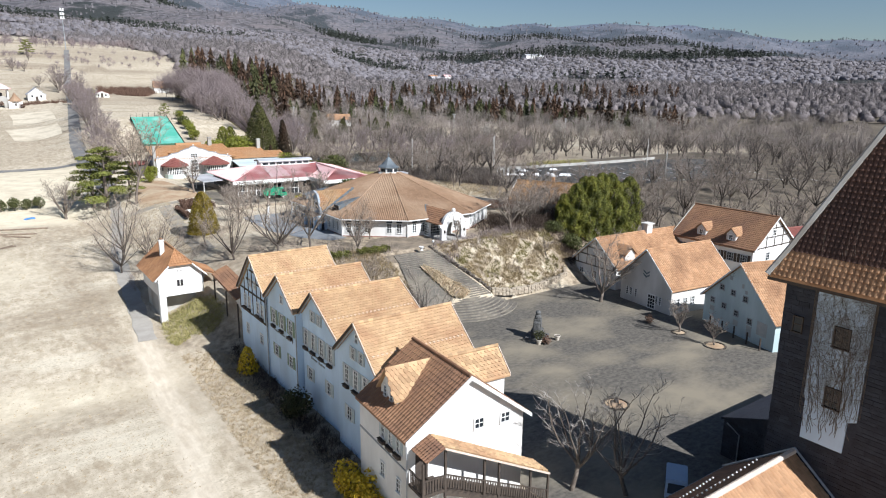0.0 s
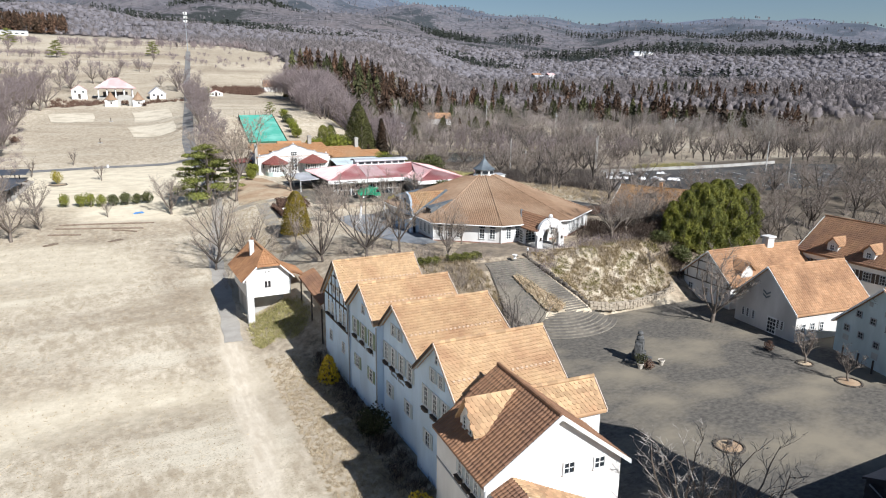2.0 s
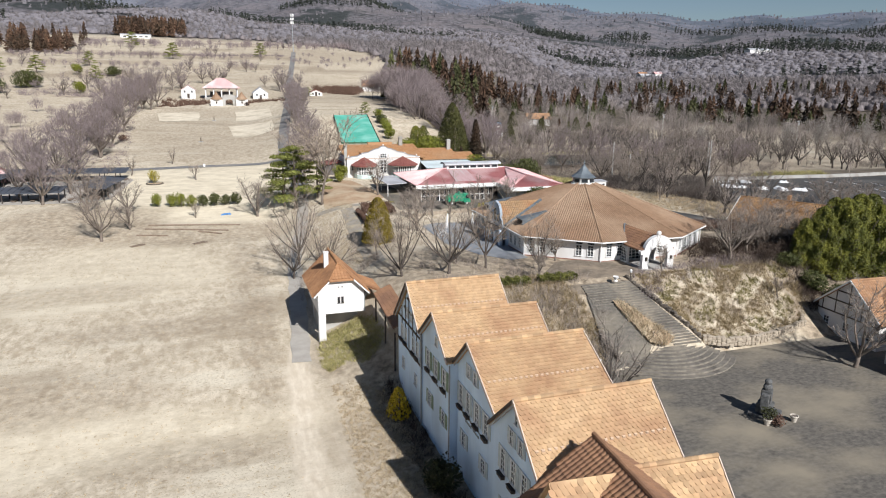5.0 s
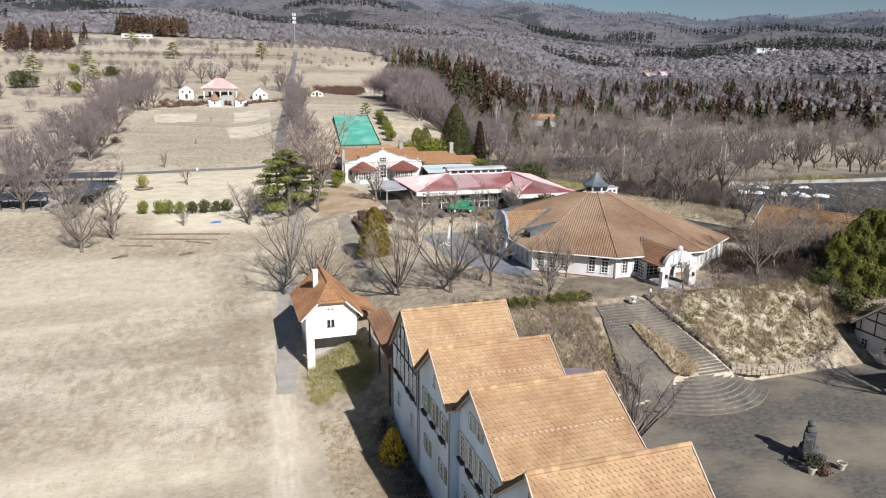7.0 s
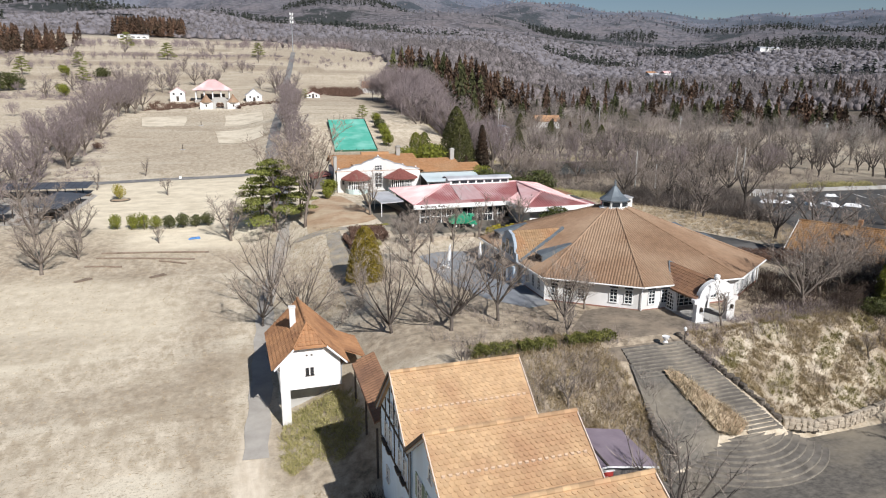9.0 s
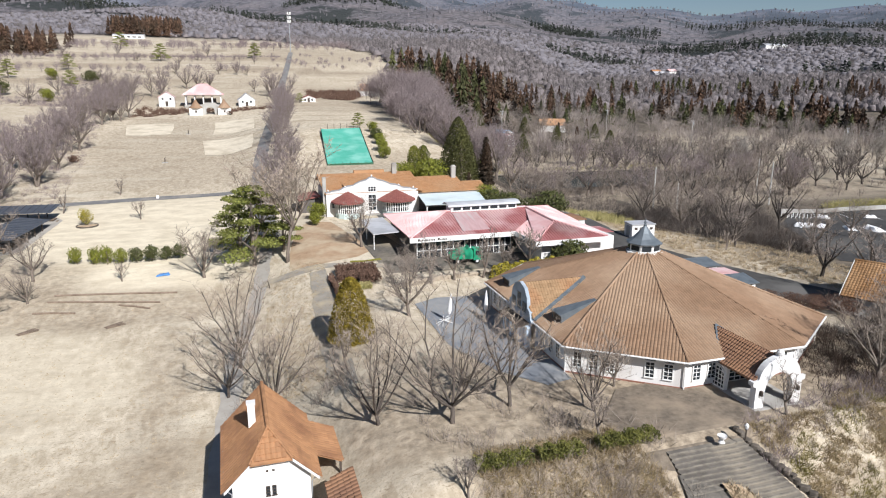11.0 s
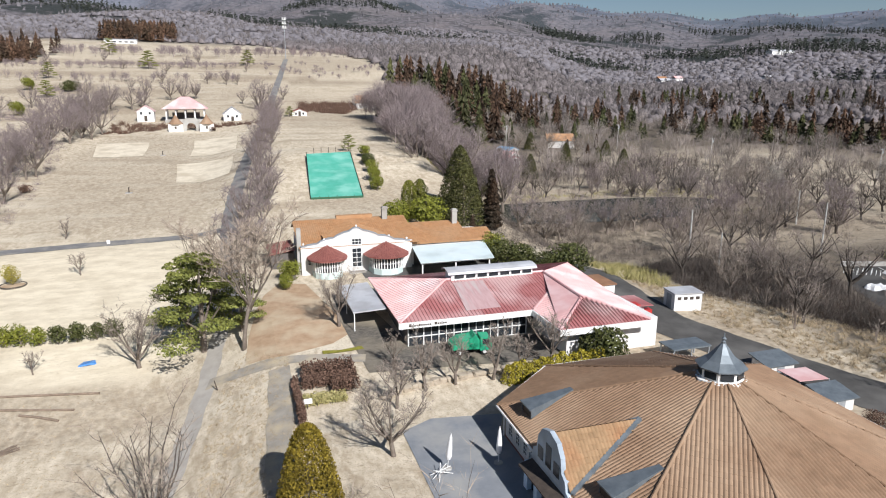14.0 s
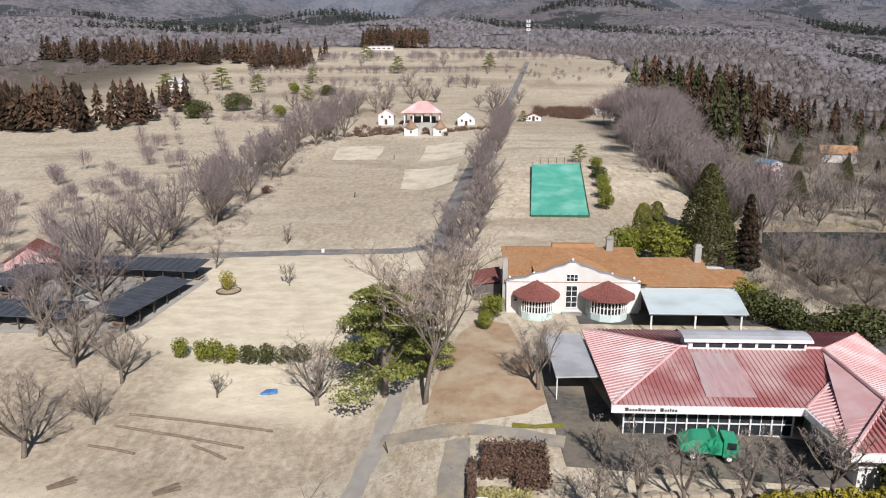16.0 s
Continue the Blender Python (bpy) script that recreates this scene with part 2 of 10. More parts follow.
def coarse(x, y):
    """How far the lawn is coarse brown growth and leaf litter, with some shadow painted in."""
    n = 0.3 * np.sin(x / 2.3 + 2 * np.sin(y / 3.1)) + 0.3 * np.sin(y / 2.9 - 1.5 * np.sin(x / 3.7)) + 0.2 * np.sin((x - y) / 1.7)
    w = np.zeros_like(x)
    for a, b, c, d, s in ROUGH:
        w = np.maximum(w, s * smooth_step(1.25, 0.75, np.hypot((x - a) / c, (y - b) / d) + 0.18 * n))
    bank = np.sin(y / 10.5 + 1.6 * np.sin(x / 46) + 0.4 * n) - 0.25 * np.sin(x / 23 + y / 31)
    return np.maximum(w, 0.85 * smooth_step(0.55, 0.9, bank) * smooth_step(345, 366, y) * smooth_step(110, 70, x))


def trodden(x, y):
    """Bare earth of the worn track along the lawn."""
    c = np.interp(y, (-60, 30, 58, 72, 88, 106), (-11.6, -10, -9.6, -8.2, -6.7, -5.2))
    c = c + np.interp(y, (0, 28, 40, 50), (-2.6, -2.4, -1.3, 0))
    w = np.interp(y, (-60, 60, 74, 80), (1.3, 1.25, 1.5, 0.4))
    n = 0.35 * np.sin(y / 3.3) + 0.3 * np.sin(y / 1.9 + x)
    a = smooth_step(1.25, 0.55, np.abs(x - c + 0.2 * n) / w) * (y < 84)
    b = 0.4 * smooth_step(1.2, 0.5, np.hypot((x + 6.0) / 2.6, (y - 56) / 14) + 0.2 * n)
    return np.maximum(a, b)


def ground_material():
    m = bpy.data.materials.new("winter_ground")
    m.use_nodes = True
    t, L = m.node_tree.nodes, m.node_tree.links
    b = t["Principled BSDF"]
    b.inputs["Roughness"].default_value, b.inputs["Specular IOR Level"].default_value = 0.95, 0.15
    pos = t.new("ShaderNodeNewGeometry").outputs["Position"]

    def noise_at(scale, detail, stretch=(1, 1, 1)):
        mp = t.new("ShaderNodeMapping")
        mp.inputs["Scale"].default_value = stretch
        L.new(pos, mp.inputs[0])
        n = t.new("ShaderNodeTexNoise")
        n.inputs["Scale"].default_value, n.inputs["Detail"].default_value, n.inputs["Roughness"].default_value = scale, detail, 0.62
        L.new(mp.outputs[0], n.inputs["Vector"])
        return n.outputs["Fac"]

    def ramp(fac, a, b, lo, hi):
        r = t.new("ShaderNodeValToRGB")
        r.color_ramp.elements[0].position, r.color_ramp.elements[1].position = lo, hi
        r.color_ramp.elements[0].color, r.color_ramp.elements[1].color = (*a, 1), (*b, 1)
        L.new(fac, r.inputs[0])
        return r.outputs[0]

    def mix(fac, a, b):
        x = t.new("ShaderNodeMix")
        x.data_type = "RGBA"
        L.new(fac, x.inputs[0])
        for s, i in ((a, 6), (b, 7)):
            if isinstance(s, tuple):
                x.inputs[i].default_value = (*s, 1)
            else:
                L.new(s, x.inputs[i])
        return x.outputs[2]
    grass = ramp(noise_at(1.1, 12, (1, 0.55, 1)), (0.43, 0.362, 0.265), (0.65, 0.57, 0.445), 0.36, 0.64)
    grass = mix(ramp(noise_at(0.11, 9, (0.35, 1.2, 1)), (0, 0, 0), (0.85, 0.85, 0.85), 0.52, 0.63), grass, (0.64, 0.575, 0.455))
    grass = mix(ramp(noise_at(0.075, 10, (0.5, 1.3, 1)), (0.6, 0.6, 0.6), (0, 0, 0), 0.36, 0.47), grass, (0.33, 0.27, 0.195))
    grass = mix(ramp(noise_at(0.4, 11, (1.7, 0.6, 1)), (0, 0, 0), (0.6, 0.6, 0.6), 0.55, 0.64), grass, (0.35, 0.28, 0.195))
    grass = mix(ramp(noise_at(2.2, 9, (0.45, 1.5, 1)), (0, 0, 0), (0.7, 0.7, 0.7), 0.6, 0.68), grass, (0.24, 0.19, 0.125))
    grass = mix(ramp(noise_at(6.0, 6), (0, 0, 0), (0.6, 0.6, 0.6), 0.52, 0.66), grass, (0.30, 0.245, 0.17))
    tf = t.new("ShaderNodeAttribute")
    tf.attribute_name = "turf"
    pale = ramp(noise_at(0.5, 10, (0.6, 1.2, 1)), (0.56, 0.485, 0.36), (0.72, 0.64, 0.49), 0.34, 0.62)
    pale = mix(ramp(noise_at(2.6, 8, (0.5, 1.4, 1)), (0, 0, 0), (0.5, 0.5, 0.5), 0.58, 0.68), pale, (0.42, 0.35, 0.24))
    grass = mix(tf.outputs["Fac"], grass, pale)
    tr = t.new("ShaderNodeAttribute")
    tr.attribute_name = "track"
    grass = mix(tr.outputs["Fac"], grass, ramp(noise_at(1.2, 8, (1.5, 0.4, 1)), (0.55, 0.47, 0.36), (0.68, 0.60, 0.48), 0.36, 0.64))
    rough = ramp(noise_at(1.3, 12), (0.16, 0.125, 0.088), (0.44, 0.36, 0.265), 0.36, 0.64)
    ra = t.new("ShaderNodeAttribute")
    ra.attribute_name = "coarse"
    grass = mix(ra.outputs["Fac"], grass, rough)
    floor = ramp(noise_at(0.35, 9), (0.075, 0.064, 0.052), (0.20, 0.165, 0.125), 0.3, 0.7)
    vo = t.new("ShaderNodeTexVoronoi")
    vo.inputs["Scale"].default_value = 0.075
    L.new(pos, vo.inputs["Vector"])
    # Lit crown tops and shaded gaps are painted into the cell colours
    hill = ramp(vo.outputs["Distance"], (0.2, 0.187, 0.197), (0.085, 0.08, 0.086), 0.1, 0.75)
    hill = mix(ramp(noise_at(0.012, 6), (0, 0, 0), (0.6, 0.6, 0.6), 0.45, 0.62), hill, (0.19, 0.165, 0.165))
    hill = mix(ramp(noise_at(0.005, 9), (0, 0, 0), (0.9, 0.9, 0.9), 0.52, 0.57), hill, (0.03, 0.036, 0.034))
    # Distance haze is painted in: far slopes mix towards a bluish tint
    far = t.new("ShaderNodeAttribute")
    far.attribute_name = "haze_tint"
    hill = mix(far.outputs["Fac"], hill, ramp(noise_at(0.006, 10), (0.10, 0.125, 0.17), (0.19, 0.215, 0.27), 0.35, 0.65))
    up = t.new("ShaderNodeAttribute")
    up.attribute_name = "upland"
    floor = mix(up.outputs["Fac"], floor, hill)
    w = t.new("ShaderNodeAttribute")
    w.attribute_name = "woodland"
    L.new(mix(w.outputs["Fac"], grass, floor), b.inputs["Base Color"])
    bp = t.new("ShaderNodeBump")
    bp.inputs["Strength"].default_value, bp.inputs["Distance"].default_value = 0.7, 0.12
    L.new(noise_at(1.6, 8), bp.inputs["Height"])
    b2 = t.new("ShaderNodeBump")
    b2.inputs["Strength"].default_value = 0.9
    ml = t.new("ShaderNodeMath")
    ml.operation = "MULTIPLY"
    ml.inputs[1].default_value = 5.0
    L.new(up.outputs["Fac"], ml.inputs[0])
    L.new(ml.outputs[0], b2.inputs["Distance"])
    L.new(noise_at(0.13, 3), b2.inputs["Height"])
    L.new(bp.outputs[0], b2.inputs["Normal"])
    L.new(b2.outputs[0], b.inputs["Normal"])
    return m


GROUND = ground_material()


def ground_sheet():
    def axis(lo, hi, step, end0, end1):
        a = list(np.arange(lo, hi + step / 2, step))
        s = step
        while a[-1] < end1:
            s *= 1.06
            a.append(a[-1] + s)
        s = step
        while a[0] > end0:
            s *= 1.06
            a.insert(0, a[0] - s)
        return np.array(a)
    xs, ys = axis(-60, 90, 0.8, -4300, 4300), axis(22, 160, 0.8, -600, 4700)
    X, Y = np.meshgrid(xs, ys)
    Z = gz(X, Y)
    v = np.stack([X, Y, Z], -1).reshape(-1, 3)
    nx, ny = len(xs), len(ys)
    i = (np.arange(ny - 1)[:, None] * nx + np.arange(nx - 1)[None]).reshape(-1)
    f = np.stack([i, i + 1, i + nx + 1, i + nx], -1)
    me = bpy.data.meshes.new("ground")
    me.from_pydata(v.tolist(), [], f.tolist())
    me.materials.append(GROUND)
    me.polygons.foreach_set("use_smooth", [True] * len(me.polygons))
    at = me.attributes.new("woodland", "FLOAT", "POINT")
    at.data.foreach_set("value", wooded(v[:, 0], v[:, 1]))
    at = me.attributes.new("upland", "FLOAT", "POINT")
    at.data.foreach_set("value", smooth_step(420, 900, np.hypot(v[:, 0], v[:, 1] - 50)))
    at = me.attributes.new("coarse", "FLOAT", "POINT")
    at.data.foreach_set("value", coarse(v[:, 0], v[:, 1]))
    at = me.attributes.new("turf", "FLOAT", "POINT")
    at.data.foreach_set("value", turf(v[:, 0], v[:, 1]))
    at = me.attributes.new("track", "FLOAT", "POINT")
    at.data.foreach_set("value", trodden(v[:, 0], v[:, 1]))
    # Weight of the painted haze, growing with distance
    at = me.attributes.new("haze_tint", "FLOAT", "POINT")
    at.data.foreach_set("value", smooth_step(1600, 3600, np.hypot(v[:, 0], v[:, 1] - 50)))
    return tagged(new("ground", me), "dry straw-coloured winter lawn and woodland floor rising towards mountains", "ground", kind="structure")


ground = ground_sheet()


def inside(poly, px, py):
    r = np.zeros(np.shape(px), bool)
    n = len(poly)
    for k in range(n):
        (x0, y0), (x1, y1) = poly[k], poly[(k + 1) % n]
        if y0 == y1:
            continue
        c = ((y0 > py) != (y1 > py)) & (px < (x1 - x0) * (py - y0) / (y1 - y0) + x0)
        r ^= c
    return r


def ribbon(name, line, width, mat, label, category, lift=0.05, step=1.5, across=3):
    """A strip of road or path draped on the ground along a line of x, y (and width)."""
    pts = []
    for (a, b) in zip(line, line[1:]):
        n = max(1, int(math.hypot(b[0] - a[0], b[1] - a[1]) / step))
        pts += [(a[0] + (b[0] - a[0]) * k / n, a[1] + (b[1] - a[1]) * k / n) for k in range(n)]
    pts.append(line[-1])
    g = Geo()
    for i, p in enumerate(pts):
        a, b = pts[max(i - 1, 0)], pts[min(i + 1, len(pts) - 1)]
        d = Vector((b[0] - a[0], b[1] - a[1])).normalized()
        for k in range(across + 1):
            s = (k / across - 0.5) * width + 0.12 * math.sin(i * 1.7 + 3 * k) * (k in (0, across))
            x, y = p[0] + d.y * s, p[1] - d.x * s
            g.v.append((x, y, float(gz(x, y)) + lift))
    m = across + 1
    for i in range(len(pts) - 1):
        for k in range(across):
            g.f.append((i * m + k, i * m + k + 1, (i + 1) * m + k + 1, (i + 1) * m + k)[::-1])
    return solid(name, g, mat, label, category, kind="structure", smooth=True)


def sheet(name, poly, mat, label, category, lift=0.05, step=1.5, level=None):
    """A paved area draped on the ground inside an outline."""
    bm = bmesh.new()
    bm.faces.new([bm.verts.new((x, y, 0)) for x, y in poly])
    xs, ys = [p[0] for p in poly], [p[1] for p in poly]
    for lo, hi, no in ((min(xs), max(xs), (1, 0, 0)), (min(ys), max(ys), (0, 1, 0))):
        c = math.floor(lo / step) * step + step
        while c < hi:
            bmesh.ops.bisect_plane(bm, geom=bm.verts[:] + bm.edges[:] + bm.faces[:], plane_co=[c * n for n in no], plane_no=no)
            c += step
    for v in bm.verts:
        v.co.z = (float(gz(v.co.x, v.co.y)) if level is None else level) + lift
    me = bpy.data.meshes.new(name)
    bm.normal_update()
    for f in bm.faces:
        if f.normal.z < 0:
            f.normal_flip()
    bm.to_mesh(me)
    bm.free()
    me.materials.append(mat)
    return tagged(new(name, me), label, category, kind="structure")


PATH_ASPHALT = material("grey_path_asphalt", (0.15, 0.147, 0.145), (0.22, 0.216, 0.212), 0.9, 0.6, stain=(0.28, 0.26, 0.23), stain_scale=0.3)
PATHGREY = material("mossy_grey_paving", (0.24, 0.22, 0.19), (0.36, 0.33, 0.28), 0.9, 0.6, stain=(0.45, 0.38, 0.27), stain_scale=0.4, bump=0.01)
SOIL = material("reddish_soil", (0.33, 0.22, 0.135), (0.45, 0.325, 0.215), 0.95, 0.9, stain=(0.50, 0.41, 0.29), stain_scale=0.25, bump=0.03)
sheet("plaza", [(8, -40), (110, -40), (110, 20), (66, 30), (60, 48), (56, 62), (49, 62.6), (40, 61.6), (34, 62), (28, 61.5), (22, 60.5), (8, 58)], ASPHALT, "worn grey asphalt village square with pale patches", "square", lift=0.05, step=4, level=0)
ribbon("lane", [(-8.2, 71.5), (-6.8, 86), (-5.2, 105), (-3.5, 114), (-1.4, 125), (0.6, 140)], 2.0, PAVING, "narrow pale grey paved lane", "lane")
ribbon("lane", [(0.6, 140), (1.6, 165), (2.2, 190), (3.6, 210), (7.2, 240), (14.6, 300), (25.5, 399), (36, 480), (50, 592)], 3.4, PATH_ASPHALT, "grey asphalt lane climbing between the trees", "lane")
ribbon("path", [(-90, 168), (-60, 175.5), (-41, 178.5), (-22, 181), (-4, 182.5), (5, 183.5)], 3.0, PATH_ASPHALT, "grey asphalt path crossing the lawn", "path")
ribbon("road", [(20, 150), (44, 150), (54, 141), (52.5, 131), (52, 121.5), (55.3, 113), (58, 104.5), (61.5, 96), (66, 86), (76, 77)], 7.2, ROAD, "dark asphalt service road behind the round hall", "road")



solid("court", Geo().face((18.5, 196.5, 12), (29.7, 196.3, 12), (32.7, 228.2, 18.6), (21.2, 225.2, 18.6)), GREEN, "bright green artificial turf court with pale worn patches", "court", kind="structure")
TERRACE = material("blue_grey_paving", (0.19, 0.205, 0.225), (0.255, 0.27, 0.29), 0.8, 0.5, stain=(0.31, 0.31, 0.30), stain_scale=0.25, bump=0.005)
sheet("terrace", [(22.6, 82.5), (23.3, 104), (24.5, 106.5), (18, 107.5), (15.0, 106), (14.8, 93), (17, 86), (20, 82)], TERRACE, "smooth blue-grey paved terrace beside the round hall", "terrace", lift=0.05)
ribbon("path", [(4.0, 88), (4.2, 98), (4.8, 108), (5.6, 116), (5.9, 121.4)], 2.3, PATHGREY, "grey paved path with moss beside the hedge", "path")
ribbon("path", [(-1.3, 124.6), (3, 123.4), (8, 122.4), (14.8, 120.8)], 1.9, PATHGREY, "grey paved cross path between lane and forecourt", "path", lift=0.065)
sheet("soil_patch", [(2.6, 124.8), (7, 123.6), (12, 125.2), (14.5, 127.5), (13.6, 134), (12.4, 141), (11.5, 146), (8, 147.4), (5.6, 143), (4.4, 138), (3.2, 131)], SOIL, "bare reddish soil before the white house", "soil", lift=0.04)
sheet("forecourt", [(14.5, 117.5), (40, 115), (40, 121), (20, 124), (17.5, 138), (13.5, 137)], ASPHALT, "grey asphalt forecourt of the restaurant", "forecourt", lift=0.06)
PALE_TURF = material("pale_turf", (0.58, 0.51, 0.39), (0.72, 0.645, 0.51), 0.95, 0.7, stain=(0.50, 0.43, 0.32), stain_scale=0.2, bump=0.05, detail=9)
for q in ([(-7.5, 293), (-1, 294.5), (6, 293.5), (5.8, 280), (5, 266), (-2, 264.5), (-8, 265.5), (-7.2, 280)], [(-11, 254), (-3, 255.5), (4, 254.5), (3.6, 243), (2.6, 231), (-4, 229.5), (-10, 231), (-10.4, 243)], [(-36, 289), (-27, 291), (-21, 291), (-20.5, 280), (-21, 268), (-28, 266.5), (-34, 267.5)]):
    sheet("pale_patch", q, PALE_TURF, "reseeded pale rectangle of dry turf", "lawn", lift=0.07)
LITTER = material("leaf_strewn_paving", (0.12, 0.098, 0.075), (0.25, 0.205, 0.155), 0.95, 1.8, stain=(0.32, 0.255, 0.185), stain_scale=0.35, detail=12, bump=0.02)
sheet("hall_forecourt", [(22, 69.5), (25, 68.6), (29.8, 69.8), (33.5, 72.5), (35.5, 76.5), (31, 80), (25, 79.5), (21, 75)], LITTER, "dark leaf-strewn paving before the round hall", "forecourt", lift=0.07)
# ---- parts that many buildings share ----
CACHE = {}


def shared(key, make):
    if key not in CACHE:
        CACHE[key] = make()
    return CACHE[key]


def axes(o, u, v):
    """A pose with the origin o, x along u, z along v and y into the wall's outside."""
    u, v = Vector(u).normalized(), Vector(v).normalized()
    n = v.cross(u)
    m = Matrix((u, n, v)).transposed().to_4x4()
    m.translation = o
    return m


def wall_pose(p, az):
    """A pose on an upright wall at p whose outside looks to az, in degrees from +x; local -y is the outside."""
    return Matrix.Translation(p) @ Matrix.Rotation(radians(az + 90), 4, "Z")


def window(parent, p, az, w, h, nx=2, ny=3, mat=None, shutter=None, box=False, arch=False, label=""):
    """A framed window on a wall with glazing bars and a pane; shutters and a flower box where asked."""
    mat = mat or PAINT_WHITE

    t, d = min(0.09, w * 0.12), 0.09
    bw = 0.025 if w < 1.4 else 0.035

    def frame_mesh():
        """The frame: one closed ring, round-headed where asked."""
        def ring(o):
            if not arch:
                return [(-w / 2 + o, -h / 2 + o), (w / 2 - o, -h / 2 + o), (w / 2 - o, h / 2 - o), (-w / 2 + o, h / 2 - o)]
            r = w / 2 - o
            return [(-r, -h / 2 + o), (r, -h / 2 + o)] + [(r * math.cos(math.pi * k / 10), h / 2 - w / 2 + r * math.sin(math.pi * k / 10)) for k in range(11)]
        g = Geo()
        outer, inner = ring(0), ring(t)
        n = len(outer)
        for y in (-d, 0):
            g.v += [(x, y, z) for x, z in outer] + [(x, y, z) for x, z in inner]
        for i in range(n):
            j = (i + 1) % n
            g.f += [(i, j, n + j, n + i), (2 * n + i, 2 * n + j, j, i), (n + i, n + j, 3 * n + j, 3 * n + i)]
        return g.mesh("window", mat)

    def pane_mesh():
        g = Geo()
        if arch:
            n = 10
            pts = [(-w / 2 + 0.04, -0.03, -h / 2 + 0.04), (w / 2 - 0.04, -0.03, -h / 2 + 0.04)]
            r = w / 2 - 0.04
            pts += [(r * math.cos(math.pi * k / n), -0.03, h / 2 - w / 2 + r * math.sin(math.pi * k / n)) for k in range(n + 1)]
            g.slab(pts, (0, 0.025, 0))
        else:
            g.box(-w / 2 + 0.04, w / 2 - 0.04, -0.03, -0.005, -h / 2 + 0.04, h / 2 - 0.04)
        return g.mesh("pane", GLASS)

    key = (round(w, 2), round(h, 2), nx, ny, mat.name, arch)
    ob = part("window", shared(("f",) + key, frame_mesh), None, parent, label)
    ob.matrix_local = wall_pose(p, az)
    part("pane", shared(("p",) + key, pane_mesh), None, ob)
    part("window_sill", shared(("sill", round(w, 2), mat.name), lambda: Geo().box(-w / 2 - 0.04, w / 2 + 0.04, -d - 0.05, -d, -0.03, 0.03).mesh("window_sill", mat)), None, ob).location = (0, 0, -h / 2 + 0.03)
    for k in range(1, nx):
        part("glazing_bar", shared(("vb", round(h, 2), mat.name, bw), lambda: Geo().box(-bw, bw, -d + 0.025, -0.02, -h / 2 + t, h / 2 - t).mesh("glazing_bar", mat)), None, ob).location = (-w / 2 + w * k / nx, 0, 0)
    for k in range(1, ny):
        part("glazing_bar", shared(("hb", round(w, 2), mat.name, bw), lambda: Geo().box(-w / 2 + t, w / 2 - t, -d + 0.03, -0.02, -bw, bw).mesh("glazing_bar", mat)), None, ob).location = (0, 0, -h / 2 + h * k / ny)
    if shutter:
        def shutter_mesh():
            g = Geo()
            sw = min(0.42, w * 0.48)
            n = max(3, int(h / 0.16))
            prof = [(-0.01, -h / 2), (-0.05, -h / 2)]
            for k in range(n):
                z = -h / 2 + 0.05 + (h - 0.1) * k / n
                prof += [(-0.075, z), (-0.045, z + 0.7 * (h - 0.1) / n)]
            prof += [(-0.05, h / 2), (-0.01, h / 2)]
            g.slab([(-sw / 2, y, z) for y, z in prof], (sw, 0, 0))
            return g.mesh("shutter", shutter)
        sw = min(0.42, w * 0.48)
        for s in (-1, 1):
            sh = part("shutter", shared(("s", round(w, 2), round(h, 2), shutter.name), shutter_mesh), None, ob)
            sh.matrix_local = pose(s * (w / 2 + sw / 2 + 0.02), 0, 0)
    if box:
        def box_mesh():
            g = Geo()
            g.slab([(-0.42, -0.32, 0.13), (0.42, -0.32, 0.13), (0.42, -0.04, 0.13), (-0.42, -0.04, 0.13)], (0, 0, -0.03))
            g.slab([(-0.36, -0.28, 0.1), (0.36, -0.28, 0.1), (0.36, -0.04, 0.1), (-0.36, -0.04, 0.1)], (0, 0, -0.22))
            g.box(-0.3, -0.24, -0.1, 0, -0.2, -0.1).box(0.24, 0.3, -0.1, 0, -0.2, -0.1)
            return g.mesh("flower_box", DARK)
        fb = part("flower_box", shared("box", box_mesh), None, ob, "empty dark wooden flower box")
        fb.matrix_local = pose(0, -0.02, -h / 2 - 0.22)
    return ob


def tile_shape(kind, w, h):
    """Vertices (u, v down the slope, n) and faces of one roof tile."""
    if kind == "scale":
        o = [(-w / 2, 0), (-w * 0.485, h * 0.66), (-w * 0.25, h * 1.1), (w * 0.25, h * 1.1), (w * 0.485, h * 0.66), (w / 2, 0)]
        v = [(a, b, 0.01 + 0.045 * b / h) for a, b in o] + [(a, b, -0.005) for a, b in o]
        f = [(5, 4, 3, 2, 1, 0)] + [(i, i + 1, i + 7, i + 6) for i in range(5)]
    elif kind == "rib":
        pr = [(-w / 2, 0.0), (-w * 0.2, 0.06), (w * 0.12, 0.06), (w / 2, 0.0)]
        v = [(a, b * h * 1.02, c + 0.012 + 0.012 * b) for b in (0, 1) for a, c in pr] + [(a, h * 1.02, -0.005) for a, c in pr]
        f = [(i, i + 4, i + 5, i + 1) for i in range(3)] + [(i + 4, i + 8, i + 9, i + 5) for i in range(3)]
    else:
        pr = [(-w / 2, 0.0), (-w * 0.2, 0.05), (w * 0.12, 0.05), (w / 2, 0.0)]
        v = [(a, b * h * 1.04, c + 0.01 + 0.045 * b) for b in (0, 1) for a, c in pr] + [(a, h * 1.04, -0.005) for a, c in pr]
        f = [(i, i + 4, i + 5, i + 1) for i in range(3)] + [(i + 4, i + 8, i + 9, i + 5) for i in range(3)]
    return np.array(v), f


